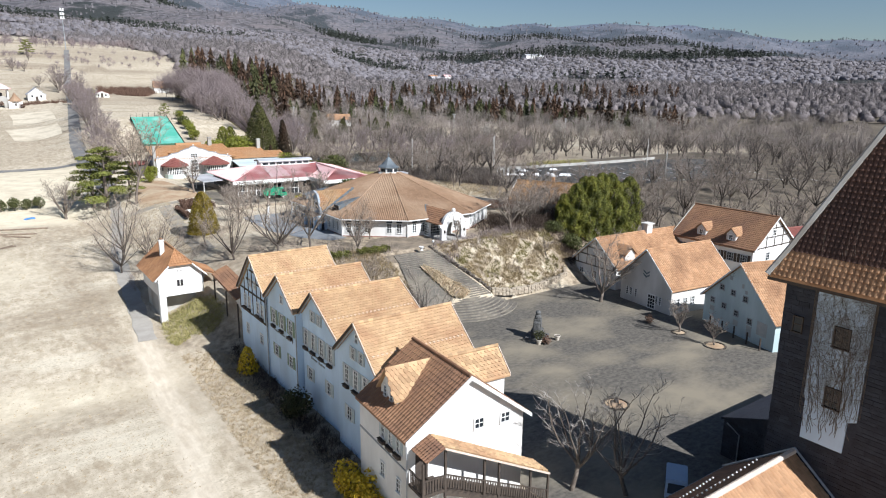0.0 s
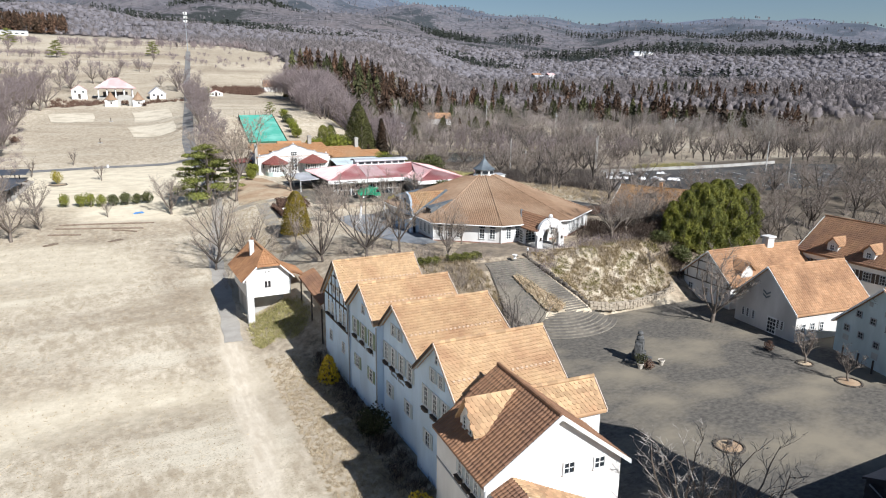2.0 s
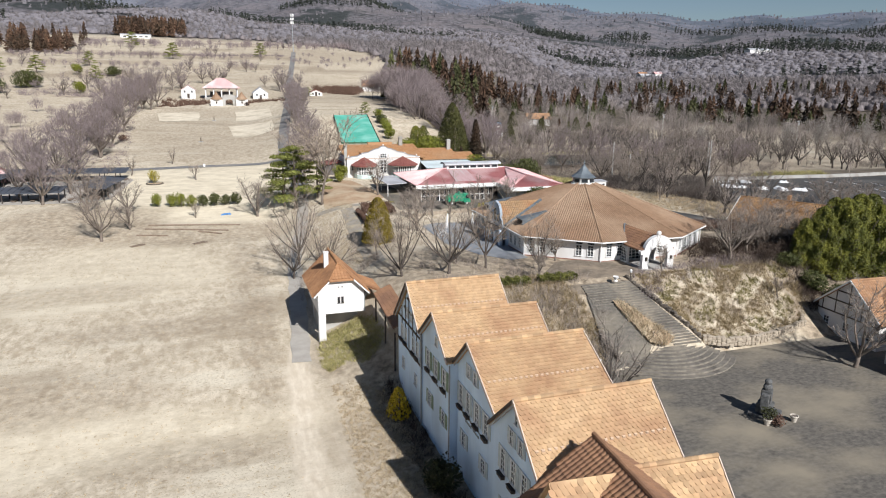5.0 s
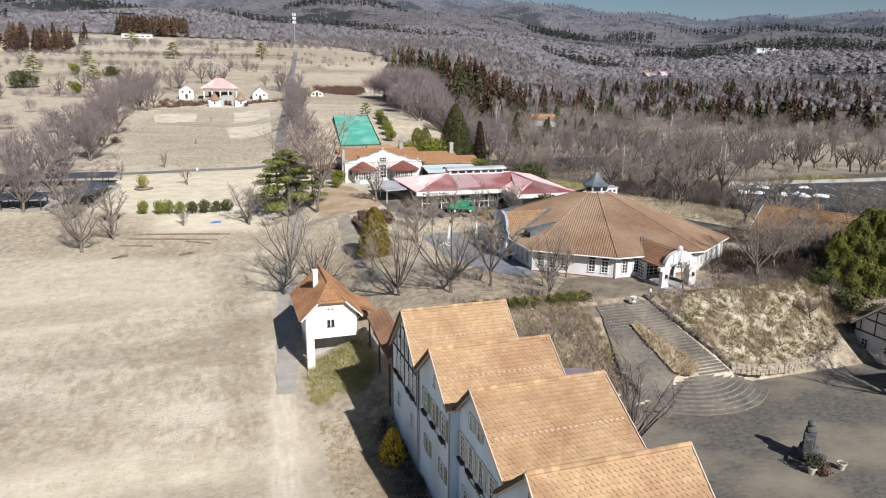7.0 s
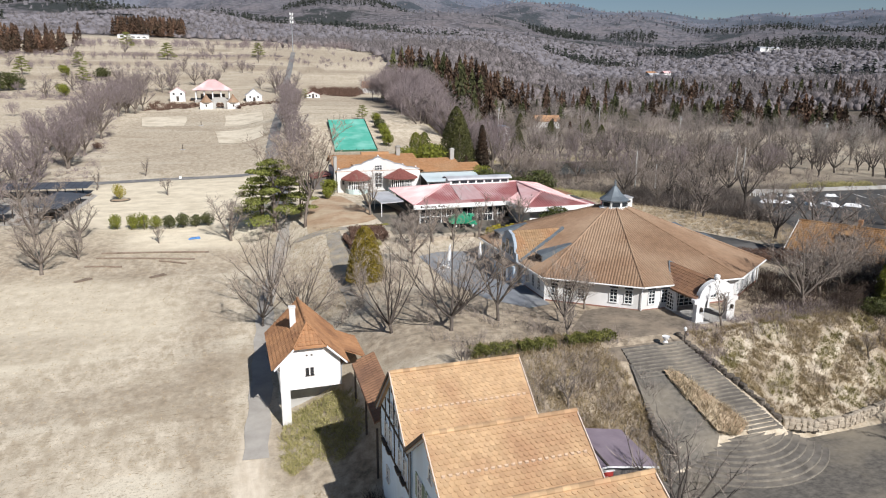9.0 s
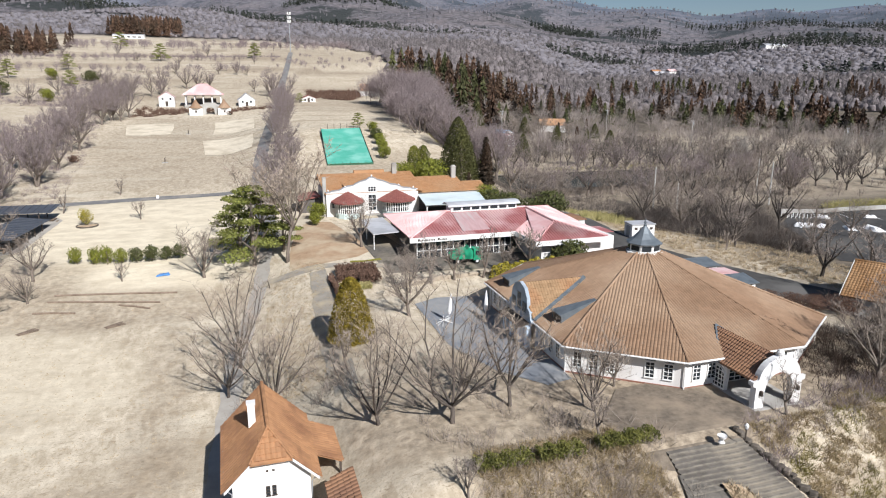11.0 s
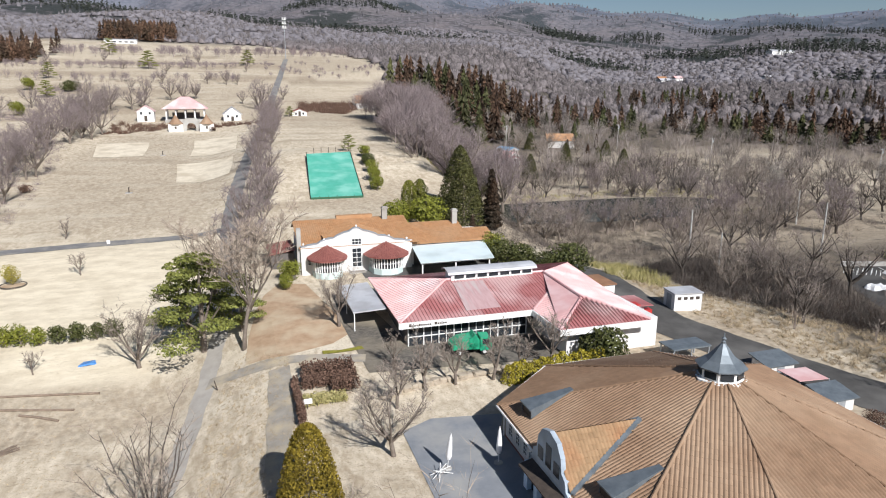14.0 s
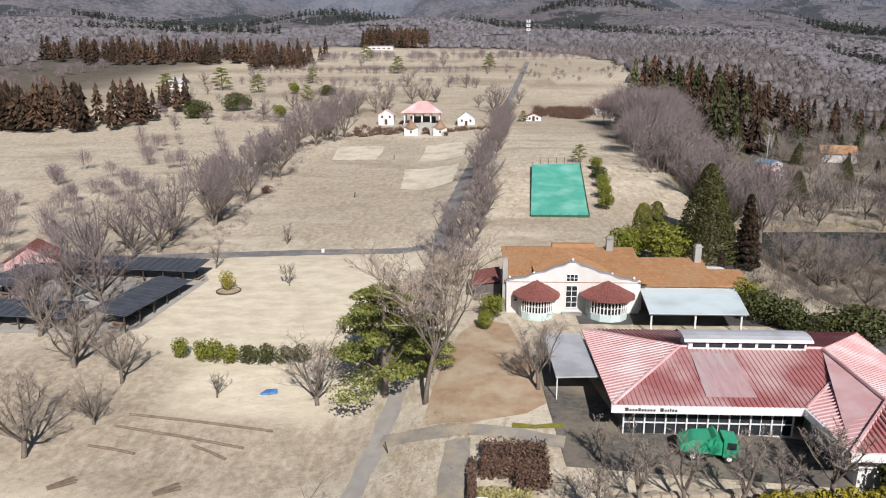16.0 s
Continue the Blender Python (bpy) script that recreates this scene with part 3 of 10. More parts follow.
def tiles(parent, poly, mat, kind="pan", w=0.32, h=0.34, pieces=False, name="tile", down=None, lift=0.0):
    """Roof tiles on a plane polygon whose first edge is the ridge; as single pieces or as one mesh."""
    P = [Vector(p) for p in poly]
    u = (P[1] - P[0]).normalized()
    n = None
    for k in range(2, len(P)):
        c = u.cross(P[k] - P[0])
        if c.length > 1e-4:
            n = c.normalized()
            break
    if n.z < 0:
        n = -n
    v = n.cross(u)
    if v.z > 0:
        v = -v
    if down is not None:
        v = Vector(down).normalized()
        u = v.cross(n).normalized()
    if u.cross(v).dot(n) < 0:
        u = -u
    uv = [((p - P[0]).dot(u), (p - P[0]).dot(v)) for p in P]
    us, vs = [q[0] for q in uv], [q[1] for q in uv]
    rows = np.arange(min(vs), max(vs) - h * 0.2, h)
    cu, cv = [], []
    for r, b in enumerate(rows):
        a = np.arange(min(us) + w / 2 + (w / 2 if r % 2 and kind == "scale" else 0), max(us), w)
        cu.append(a)
        cv.append(np.full(len(a), b))
    cu, cv = np.concatenate(cu), np.concatenate(cv)
    ok = inside(uv, cu, cv + h * 0.5)
    cu, cv = cu[ok], cv[ok]
    V, F = tile_shape(kind, w, h)
    rng = np.random.default_rng(len(cu))
    R = np.array([u, v, n])
    o = np.array(P[0]) + np.array(n) * lift
    if pieces:
        key = ("tile", kind, w, h, mat.name)

        def make():
            g = Geo()
            g.v, g.f = [tuple(q) for q in V], F
            return g.mesh(name, mat)
        me = shared(key, make)
        for a, b in zip(cu, cv):
            ob = new(name, me)
            ob.parent = parent
            m = Matrix(R.T.tolist()).to_4x4() @ Matrix.Rotation(rng.normal(0, 0.012), 4, "Z") @ Matrix.Rotation(rng.normal(0, 0.012), 4, "X")
            m.translation = Vector(o + a * np.array(u) + b * np.array(v) + np.array(n) * abs(rng.normal(0, 0.004)))
            ob.matrix_basis = m
        return None
    k = len(cu)
    if not k:
        return None
    loc = V[None] + np.stack([cu, cv, np.abs(rng.normal(0, 0.006, k))], -1)[:, None]
    pts = loc.reshape(-1, 3) @ R + o
    g = Geo()
    g.v = pts.tolist()
    nv = len(V)
    g.f = [tuple(i * nv + q for q in f) for i in range(k) for f in F]
    return tagged(part(name + "s", g, mat, parent), kind="stuff")


def roof(parent, poly, mat, kind="pan", t=0.14, w=0.32, h=0.34, pieces=False, under=None):
    """One roof slope: a plate and its tiles. The polygon's first edge is the ridge."""
    P = [Vector(p) for p in poly]
    n = (P[1] - P[0]).cross(P[2] - P[1])
    if n.z < 0:
        P = P[::-1]
        P = P[-2:] + P[:-2]
    r = part("roof", Geo().slab(P, (0, 0, -t)), under or mat, parent)
    tiles(r, P, mat, kind, w, h, pieces)
    return r


def ridge_caps(parent, a, b, mat, r=0.13):
    """A row of half-round ridge tiles."""
    a, b = Vector(a), Vector(b)
    n = max(2, int((b - a).length / 0.4))
    g = Geo()
    for k in range(n):
        p, q = a.lerp(b, k / n), a.lerp(b, (k + 1.06) / n)
        g.tube([p + Vector((0, 0, 0.0)), q + Vector((0, 0, 0.015))], [r * 1.0, r * 1.12], 8)
    return part("ridge_tiles", g, mat, parent)


def bargeboard(parent, a, b, mat, w=0.22, t=0.06, drop=(0, 0, -1)):
    """A board under the roof's edge from a to b."""
    a, b = Vector(a), Vector(b)
    d = Vector(drop) * w
    side = (b - a).cross(d).normalized() * t
    return part("bargeboard", Geo().slab([a, b, b + d, a + d], side), mat, parent)


def pipe(parent, pts, mat, r=0.05, name="downpipe"):
    return part(name, Geo().tube(pts, r, 6), mat, parent)


PAINT_WHITE = material("white_paint", (0.72, 0.72, 0.70), (0.82, 0.82, 0.80), 0.5, 2.0)
PAINT_BLUE = material("pale_blue_shutter", (0.42, 0.47, 0.47), (0.55, 0.59, 0.58), 0.6, 3.0)
PAINT_GREEN = material("faded_green_shutter", (0.18, 0.24, 0.16), (0.30, 0.35, 0.25), 0.7, 3.0)
PAINT_GREY = material("grey_metal", (0.30, 0.32, 0.34), (0.40, 0.42, 0.44), 0.45, 2.0, metal=0.3)
BLUEGREY = material("weathered_zinc", (0.13, 0.155, 0.175), (0.21, 0.24, 0.26), 0.5, 1.2, metal=0.4)
TRIM_TILE = material("pale_edge_tile", (0.55, 0.44, 0.36), (0.66, 0.56, 0.48), 0.8, 2.0)
CONCRETE = material("concrete", (0.36, 0.35, 0.33), (0.46, 0.45, 0.42), 0.9, 0.8, stain=(0.28, 0.26, 0.23), stain_scale=0.4, bump=0.01)
ROCK = material("pale_rock", (0.30, 0.25, 0.19), (0.42, 0.36, 0.28), 0.9, 1.5, bump=0.04, island=-0.2)
TEAL = material("pale_teal_plaster", (0.50, 0.62, 0.60), (0.60, 0.70, 0.68), 0.85, 0.8)
RED_SIGN = material("red_sign", (0.30, 0.03, 0.025), (0.38, 0.05, 0.04), 0.5, 2.0)
MAUVE = material("mauve_roofing", (0.20, 0.16, 0.19), (0.27, 0.22, 0.25), 0.6, 0.8)
MAROON = material("maroon_shingle", (0.20, 0.07, 0.06), (0.28, 0.11, 0.09), 0.75, 2.0, island=-0.1)


GUARD = material("pale_clay", (0.50, 0.36, 0.25), (0.58, 0.43, 0.31), 0.8, 2.0)


# ---- the row of houses ----
def row_house(y_n, z_n, y_a, z_a, y_s, z_s, x0, length, wall, label, south_cut=None, timber=False):
    """A row house with its gable to the west; the ridge runs along x. Wall corners north, apex, south."""
    h = thing("house", pose(x0 + length / 2, y_a, 0), label, "house", "row of gabled houses")
    ox, oy = x0 + length / 2, y_a
    L0, L1 = -length / 2, length / 2
    g = Geo()
    pts = [(L0, y_n - oy, -2.0), (L0, y_s - oy, -2.0), (L0, y_s - oy, z_s), (L0, 0, z_a), (L0, y_n - oy, z_n)]
    g.slab(pts[::-1], (length, 0, 0))
    part("wall", g, wall, h)
    e = 0.35
    for s, ye, ze, piece in ((-1, y_s - oy, z_s, True), (1, y_n - oy, z_n, False)):
        k = 0.06
        roof(h, [(L0 - e, 0, z_a + 0.12), (L1 + e, 0, z_a + 0.12), (L1 + e, ye + s * k, ze + 0.12 - 0.03), (L0 - e, ye + s * k, ze + 0.12 - 0.03)], TILE_P if piece else TILE, "scale", w=0.3, h=0.29, pieces=piece)
        for xx in (L0 - e - 0.06, L1 + e):
            bargeboard(h, (xx, 0, z_a + 0.24), (xx, ye + s * k, ze + 0.22), TRIM_TILE if xx > 0 or s < 0 else DARK, 0.26, 0.06)
        bargeboard(h, (L0 - e + 0.05, 0, z_a - 0.02), (L0 - e + 0.05, ye, ze - 0.02), PAINT_GREY, 0.16, 0.05)
    ridge_caps(h, (L0 - e, 0, z_a + 0.16), (L1 + e, 0, z_a + 0.16), TILE)
    ys, zs = (y_s - oy) * 0.55, z_a + 0.22 + (z_s - z_a) * 0.55
    for k in range(22):
        part("snow_guard", shared("guard", lambda: Geo().slab([(-0.11, 0.05, 0.06), (0.11, 0.05, 0.06), (0.08, -0.06, 0.02), (-0.08, -0.06, 0.02)], (0, 0, -0.08)).mesh("snow_guard", GUARD)), None, h).location = (L0 + 0.1 + (length - 0.2) * k / 21, ys, zs)
    pipe(h, [(L0 - 0.1, y_s - oy, z_s - 0.2), (L0 - 0.1, y_s - oy, -1)], PAINT_GREY, 0.06)
    if timber:
        n = 0
        for a, b in [((y_n - oy + 0.1, 4.9), (y_s - oy - 0.0, 4.9)), ((y_n - oy + 0.1, 7.3), (y_s - oy, 7.3)), ((-2.2, 8.6), (2.0, 8.6)), ((-1.1, 9.7), (1.0, 9.7))]:
            part("beam", Geo().box(L0 - 0.05, L0 + 0.02, min(a[0], b[0]), max(a[0], b[0]), a[1] - 0.09, a[1] + 0.09), DARK, h)
        for y in (y_n - oy + 0.1, 2.7, 1.5, 0.35, -0.9, -2.1, -3.2, y_s - oy - 0.1 + 0.2):
            top = z_a - abs(y) * (z_a - (z_n if y > 0 else z_s)) / abs((y_n if y > 0 else y_s) - y_a) - 0.1
            part("beam", Geo().box(L0 - 0.05, L0 + 0.02, y - 0.07, y + 0.07, 4.9, top), DARK, h)
    return h, (L0, oy, ox)


def facade(hd, rows, mat=None, shutter=None):
    h, (L0, oy, ox) = hd
    for y, z, w, hh, nx, ny, bx in rows:
        window(h, (L0, y - oy, z), 180, w, hh, nx, ny, mat, shutter if hh > 0.9 else None, bx)


h1 = row_house(64.2, 7.1, 60.05, 11.25, 56.35, 8.1, 0.25, 8.0, PALEBLUE, "narrow gabled house with dark half-timbering and orange scale-tile roof", timber=True)
facade(h1, [(62.6, 6.1, 0.7, 1.3, 2, 3, True), (61.4, 6.1, 0.7, 1.3, 2, 3, True), (58.9, 6.1, 0.7, 1.3, 2, 3, True), (57.7, 6.1, 0.7, 1.3, 2, 3, True), (60.8, 8.4, 0.6, 0.9, 2, 2, False), (59.5, 8.4, 0.6, 0.9, 2, 2, False), (62.2, 3.0, 0.8, 1.1, 2, 3, False), (58.2, 3.0, 0.8, 1.1, 2, 3, False)])
h2 = row_house(56.25, 8.1, 52.75, 10.9, 49.2, 8.3, 0.3, 8.2, PALEBLUE, "pale blue-white gabled house with green shutters and orange scale-tile roof")
facade(h2, [(54.6, 6.5, 0.85, 1.5, 2, 3, True), (52.6, 6.5, 0.85, 1.5, 2, 3, True), (50.5, 6.5, 0.85, 1.5, 2, 3, True), (52.5, 8.75, 0.7, 0.85, 2, 2, False), (54.2, 3.1, 0.9, 1.2, 2, 3, False), (50.7, 3.1, 0.9, 1.2, 2, 3, False)], None, PAINT_GREEN)
h3 = row_house(49.1, 8.3, 46.4, 10.75, 41.0, 7.7, 0.85, 8.3, PALEBLUE, "pale gabled house with four tall upper windows and orange tile roof")
facade(h3, [(48.3, 6.2, 0.75, 1.6, 2, 4, True), (46.8, 6.2, 0.75, 1.6, 2, 4, True), (45.1, 6.2, 0.75, 1.6, 2, 4, True), (43.4, 6.2, 0.75, 1.6, 2, 4, True), (46.8, 8.6, 0.55, 1.0, 2, 2, False), (45.5, 8.6, 0.55, 1.0, 2, 2, False), (47.6, 2.9, 0.8, 1.2, 2, 3, False), (43.8, 2.9, 0.8, 1.2, 2, 3, False)], None, PAINT_BLUE)
h4 = row_house(40.9, 7.7, 37.5, 10.75, 33.4, 7.0, 0.3, 8.4, PALEBLUE, "pale blue-white gabled house with three upper windows and orange scale-tile roof")
facade(h4, [(39.3, 6.1, 0.7, 1.6, 2, 4, True), (37.8, 6.1, 0.7, 1.6, 2, 4, True), (36.3, 6.1, 0.7, 1.6, 2, 4, True), (38.2, 8.2, 0.55, 1.0, 2, 2, False), (36.9, 8.2, 0.55, 1.0, 2, 2, False), (37.6, 9.6, 0.4, 0.7, 1, 2, False), (39.0, 2.8, 0.8, 1.2, 2, 3, False), (36.2, 2.8, 0.8, 1.2, 2, 3, False)], None, PAINT_BLUE)


for hd, zz, spans in ((h2, 5.05, (54.9, 50.3)), (h3, 4.85, (48.4, 43.6)), (h3, 4.45, (47.4, 44.6))):
    h, (L0, oy, ox) = hd
    y, k = spans[0], 0
    while y > spans[1]:
        w = (0.22, 0.14, 0.18, 0.1)[k % 4]
        if k % 6 != 5:
            part("lettering_bar", Geo().box(L0 - 0.03, L0 - 0.004, y - oy - w, y - oy, zz, zz + (0.24 if k % 6 == 0 else 0.16)), BLUEGREY, h)
        y -= w + 0.09
        k += 1


def end_house():
    """The last house of the row: gable to the south, a dormer to the west, a wing to the east and a covered outside stair."""
    h = thing("house", pose(2.75, 30.2, 0, 0, 0, -4), "white plastered end house with brown tiled roof and west dormer", "house", "row of gabled houses")
    S, N = -3.7, 3.4
    W, E, zw, ze, za = -4.5, 4.7, 7.0, 6.5, 10.1
    part("wall", Geo().slab([(W, S, -2), (E, S, -2), (E, S, ze), (0, S, za), (W, S, zw)], (0, N - S, 0)), WHITE, h)
    e = 0.4
    roof(h, [(0, N + 0.25, za + 0.12), (0, S - e, za + 0.12), (W - 0.35, S - e, zw - 0.15), (W - 0.35, N, zw - 0.15)], TILE_BROWN, "pan", w=0.3, h=0.42)
    roof(h, [(0, S - e, za + 0.12), (0, N + 0.25, za + 0.12), (E + 0.45, N, ze - 0.2), (E + 0.45, S - e, ze - 0.2)], TILE_BROWN, "pan", w=0.3, h=0.42)
    ridge_caps(h, (0, S - e, za + 0.17), (0, N + 0.25, za + 0.17), TILE_BROWN)
    bargeboard(h, (0, S - e - 0.05, za + 0.22), (W - 0.35, S - e - 0.05, zw - 0.05), PAINT_WHITE, 0.3, 0.06)
    bargeboard(h, (0, S - e - 0.05, za + 0.22), (E + 0.45, S - e - 0.05, ze - 0.1), PAINT_WHITE, 0.3, 0.06)
    # dormer to the west
    dx, dy, dz, half, eave = -3.65, 0.45, 9.9, 1.2, 8.2
    part("dormer", Geo().slab([(dx, dy + half, 7.2), (dx, dy - half, 7.2), (dx, dy - half, eave), (dx, dy, dz), (dx, dy + half, eave)][::-1], (3.2, 0, 0)), WHITE, h)
    roof(h, [(dx - 0.3, dy, dz + 0.1), (-0.15, dy, dz + 0.1), (-2.35, dy - half - 0.2, eave - 0.1), (dx - 0.3, dy - half - 0.2, eave - 0.1)], TILE, "scale", w=0.34, h=0.33)
    roof(h, [(-0.15, dy, dz + 0.1), (dx - 0.3, dy, dz + 0.1), (dx - 0.3, dy + half + 0.2, eave - 0.1), (-2.35, dy + half + 0.2, eave - 0.1)], TILE, "scale", w=0.34, h=0.33)
    for s in (-0.45, 0.45):
        window(h, (dx, dy + s, 8.1), 180, 0.4, 0.8, 1, 3)
    # east wing
    wy, wz, wh, we = 2.2, 8.8, 1.45, 7.3
    part("wing", Geo().slab([(2, wy - wh, -2), (2, wy + wh, -2), (2, wy + wh, we), (2, wy, wz), (2, wy - wh, we)], (4.35, 0, 0)), WHITE, h)
    roof(h, [(1.2, wy, wz + 0.1), (6.65, wy, wz + 0.1), (6.65, wy - wh - 0.3, we - 0.15), (3.2, wy - wh - 0.3, we - 0.15)], TILE, "scale", w=0.34, h=0.33)
    roof(h, [(6.65, wy, wz + 0.1), (1.2, wy, wz + 0.1), (3.2, wy + wh + 0.3, we - 0.15), (6.65, wy + wh + 0.3, we - 0.15)], TILE, "scale", w=0.34, h=0.33)
    ridge_caps(h, (1.2, wy, wz + 0.14), (6.65, wy, wz + 0.14), TILE)
    bargeboard(h, (6.67, wy, wz + 0.2), (6.67, wy - wh - 0.3, we - 0.05), TRIM_TILE, 0.22, 0.06)
    # windows
    window(h, (0.95, S, 6.55), -90, 0.85, 0.85, 2, 2)
    window(h, (3.1, S, 6.45), -90, 0.85, 0.85, 2, 2)
    for y in (-0.4, -1.5, -2.6):
        window(h, (W, y, 6.15), 180, 0.55, 1.5, 2, 4, None, PAINT_BLUE, True)
    for y in (-0.3, -2.6):
        window(h, (W, y, 3.0), 180, 0.65, 1.1, 2, 3)
    part("string_course", Geo().box(W - 0.05, W, S, N, 4.5, 4.62), PAINT_GREY, h)
    pipe(h, [(W - 0.06, S - 0.05, zw - 0.3), (W - 0.06, S - 0.05, -1)], PAINT_GREY)
    # covered stair along the south wall
    y0, y1 = S - 1.75, S
    def deck(x):
        return 3.75 if x < -2.6 else 3.75 - (x + 2.6) * 0.46
    def top(x):
        return 6.75 - (x + 2.9) * 0.506 if x > -2.9 else 6.75 + (x + 2.9) * 0.5
    part("landing", Geo().box(-4.4, -2.6, y0, y1 - 0.01, 3.55, 3.75), DARK, h)
    n = 19
    for k in range(n):
        x = -2.6 + 8.3 * k / n
        part("step", Geo().box(x, x + 0.46, y0, y1 - 0.01, deck(x + 0.4) - 0.06, deck(x + 0.4)), DARK, h)
    for y in (y0 + 0.03, y1 - 0.1):
        part("stringer", Geo().slab([(-2.6, y, 3.6), (5.8, y, deck(5.8) - 0.05), (5.8, y, deck(5.8) - 0.4), (-2.6, y, 3.25)], (0, 0.06, 0)), DARK, h)
    for x in (-4.3, -2.7, 0.3, 1.5, 4.2, 5.8):
        part("post", Geo().box(x - 0.07, x + 0.07, y0 - 0.02, y0 + 0.12, -1.5 if x in (-4.3, -2.7, 0.3) else deck(x) - 0.5, top(x) - 0.12), DARK, h)
    for a, b in ((-4.3, -2.6), (-2.6, 0.3), (0.3, 1.5), (1.5, 5.8)):
        m = 0.95
        part("rail", Geo().slab([(a, y0 - 0.04, deck(a) + m + 0.07), (b, y0 - 0.04, deck(b) + m + 0.07), (b, y0 - 0.04, deck(b) + m), (a, y0 - 0.04, deck(a) + m)], (0, 0.1, 0)), DARK, h)
        x = a + 0.1
        while x < b:
            part("baluster", Geo().box(x - 0.055, x + 0.055, y0, y0 + 0.03, deck(x) + 0.1, deck(x) + m), DARK, h)
            x += 0.2
    part("rail", Geo().box(-4.36, -4.28, y0, y1, 4.65, 4.75), DARK, h)
    y = y0 + 0.15
    while y < y1:
        part("baluster", Geo().box(-4.35, -4.31, y - 0.055, y + 0.055, 3.85, 4.65), DARK, h)
        y += 0.2
    yf = y0 - 0.22
    roof(h, [(-2.9, yf, 6.8), (-2.9, y1 - 0.02, 6.8), (-4.15, y1 - 0.02, 6.17), (-4.15, yf, 6.17)], TILE_BROWN, "pan", t=0.1, w=0.26, h=0.3)
    roof(h, [(-2.9, y1 - 0.02, 6.8), (-2.9, yf, 6.8), (5.7, yf, top(5.7)), (5.7, y1 - 0.02, top(5.7))], TILE, "pan", t=0.08, w=0.26, h=0.3)
    bargeboard(h, (-2.9, yf - 0.04, 6.8), (5.7, yf - 0.04, top(5.7)), TRIM_TILE, 0.14, 0.05)
    part("door", Geo().box(-3.9, -3.0, S - 0.05, S - 0.005, 3.76, 5.8), DARK, h)
    return h


end_house()


def cottage():
    """A small house with a half-hipped roof beside the lane, its floor raised on a pier over the slope."""
    h = thing("cottage", pose(-3.25, 79.3, 1.5), "white cottage with half-hipped orange tile roof on a pier", "cottage")
    S, N, W, E, f, ev, za = -4.0, 4.2, -2.5, 2.5, 2.4, 5.0, 7.45
    g = Geo()
    hip = 1.2
    zh = za - hip * (za - ev) / 2.5 * 1.0
    g.slab([(W, S, f), (E, S, f), (E, S, ev), (hip, S, zh), (-hip, S, zh), (W, S, ev)], (0, N - S, 0))
    part("wall", g, WHITE, h)
    part("pier", Geo().box(W, W + 0.75, S, S + 0.8, -1.5, f), WHITE, h)
    part("pier", Geo().box(W + 0.4, E - 0.2, S + 2.6, N, -1.5, f), CONCRETE, h)
    e = 0.5
    k = (za - ev) / 2.5
    zo = ev - e * k
    sy = S - e
    hy = S + 1.7
    hw = hip + 0.15
    zc = za - hw * k
    for s in (-1, 1):
        pts = [(0, hy, za + 0.12), (0, N + e, za + 0.12), (s * (2.5 + e), N + e, zo + 0.12), (s * (2.5 + e), sy, zo + 0.12), (s * hw, sy, zc + 0.12)]
        roof(h, pts if s > 0 else [pts[1], pts[0], *pts[:1:-1]], TILE_C, "pan", w=0.34, h=0.4)
    roof(h, [(-0.05, hy, za + 0.12), (0.05, hy, za + 0.12), (hw, sy, zc + 0.12), (-hw, sy, zc + 0.12)], TILE_C, "pan", w=0.34, h=0.4)
    ridge_caps(h, (0, hy, za + 0.16), (0, N + e, za + 0.16), TILE_C)
    for s in (-1, 1):
        ridge_caps(h, (0, hy, za + 0.16), (s * hw, sy, zc + 0.16), TILE_C, 0.09)
        bargeboard(h, (s * hw, sy - 0.05, zc + 0.14), (s * (2.5 + e), sy - 0.05, zo + 0.14), PAINT_WHITE, 0.2, 0.05)
        pipe(h, [(s * (2.5 + e), sy, zo + 0.05), (s * (2.5 + e), N + e, zo + 0.05)], PAINT_GREY, 0.06, "gutter")
        pipe(h, [(s * 2.85, S - 0.2, zo), (s * 2.55, S - 0.08, zo - 0.4), (s * 2.55, S - 0.08, f)], PAINT_GREY, 0.045)
    part("chimney", Geo().box(-1.2, -0.7, -0.2, 0.3, 5.5, 8.3).box(-1.26, -0.64, -0.26, 0.36, 8.3, 8.4), WHITE, h)
    window(h, (-0.28, S, 3.9), -90, 0.26, 0.7, 1, 3, DARK)
    window(h, (0.12, S, 3.9), -90, 0.26, 0.7, 1, 3, DARK)
    part("vent", Geo().box(-0.35, -0.2, S - 0.04, S, 5.3, 5.42).box(0.05, 0.2, S - 0.04, S, 5.3, 5.42), DARK, h)
    # lower porch roof to the east
    roof(h, [(2.5, -1.5, 4.8), (2.5, 3.5, 4.8), (5.0, 3.5, 3.7), (5.0, -1.5, 3.7)], TILE_C, "pan", w=0.34, h=0.4)
    for y in (-1.4, 3.4):
        part("post", Geo().box(4.8, 4.95, y - 0.07, y + 0.07, -1, 3.7), DARK, h)
    return h


TILE_C = material("orange_tile", (0.335, 0.17, 0.08), (0.42, 0.225, 0.115), 0.75, 1.0, stain=(0.25, 0.125, 0.065), stain_scale=0.5, bump=0.01, island=-0.12)
cottage()

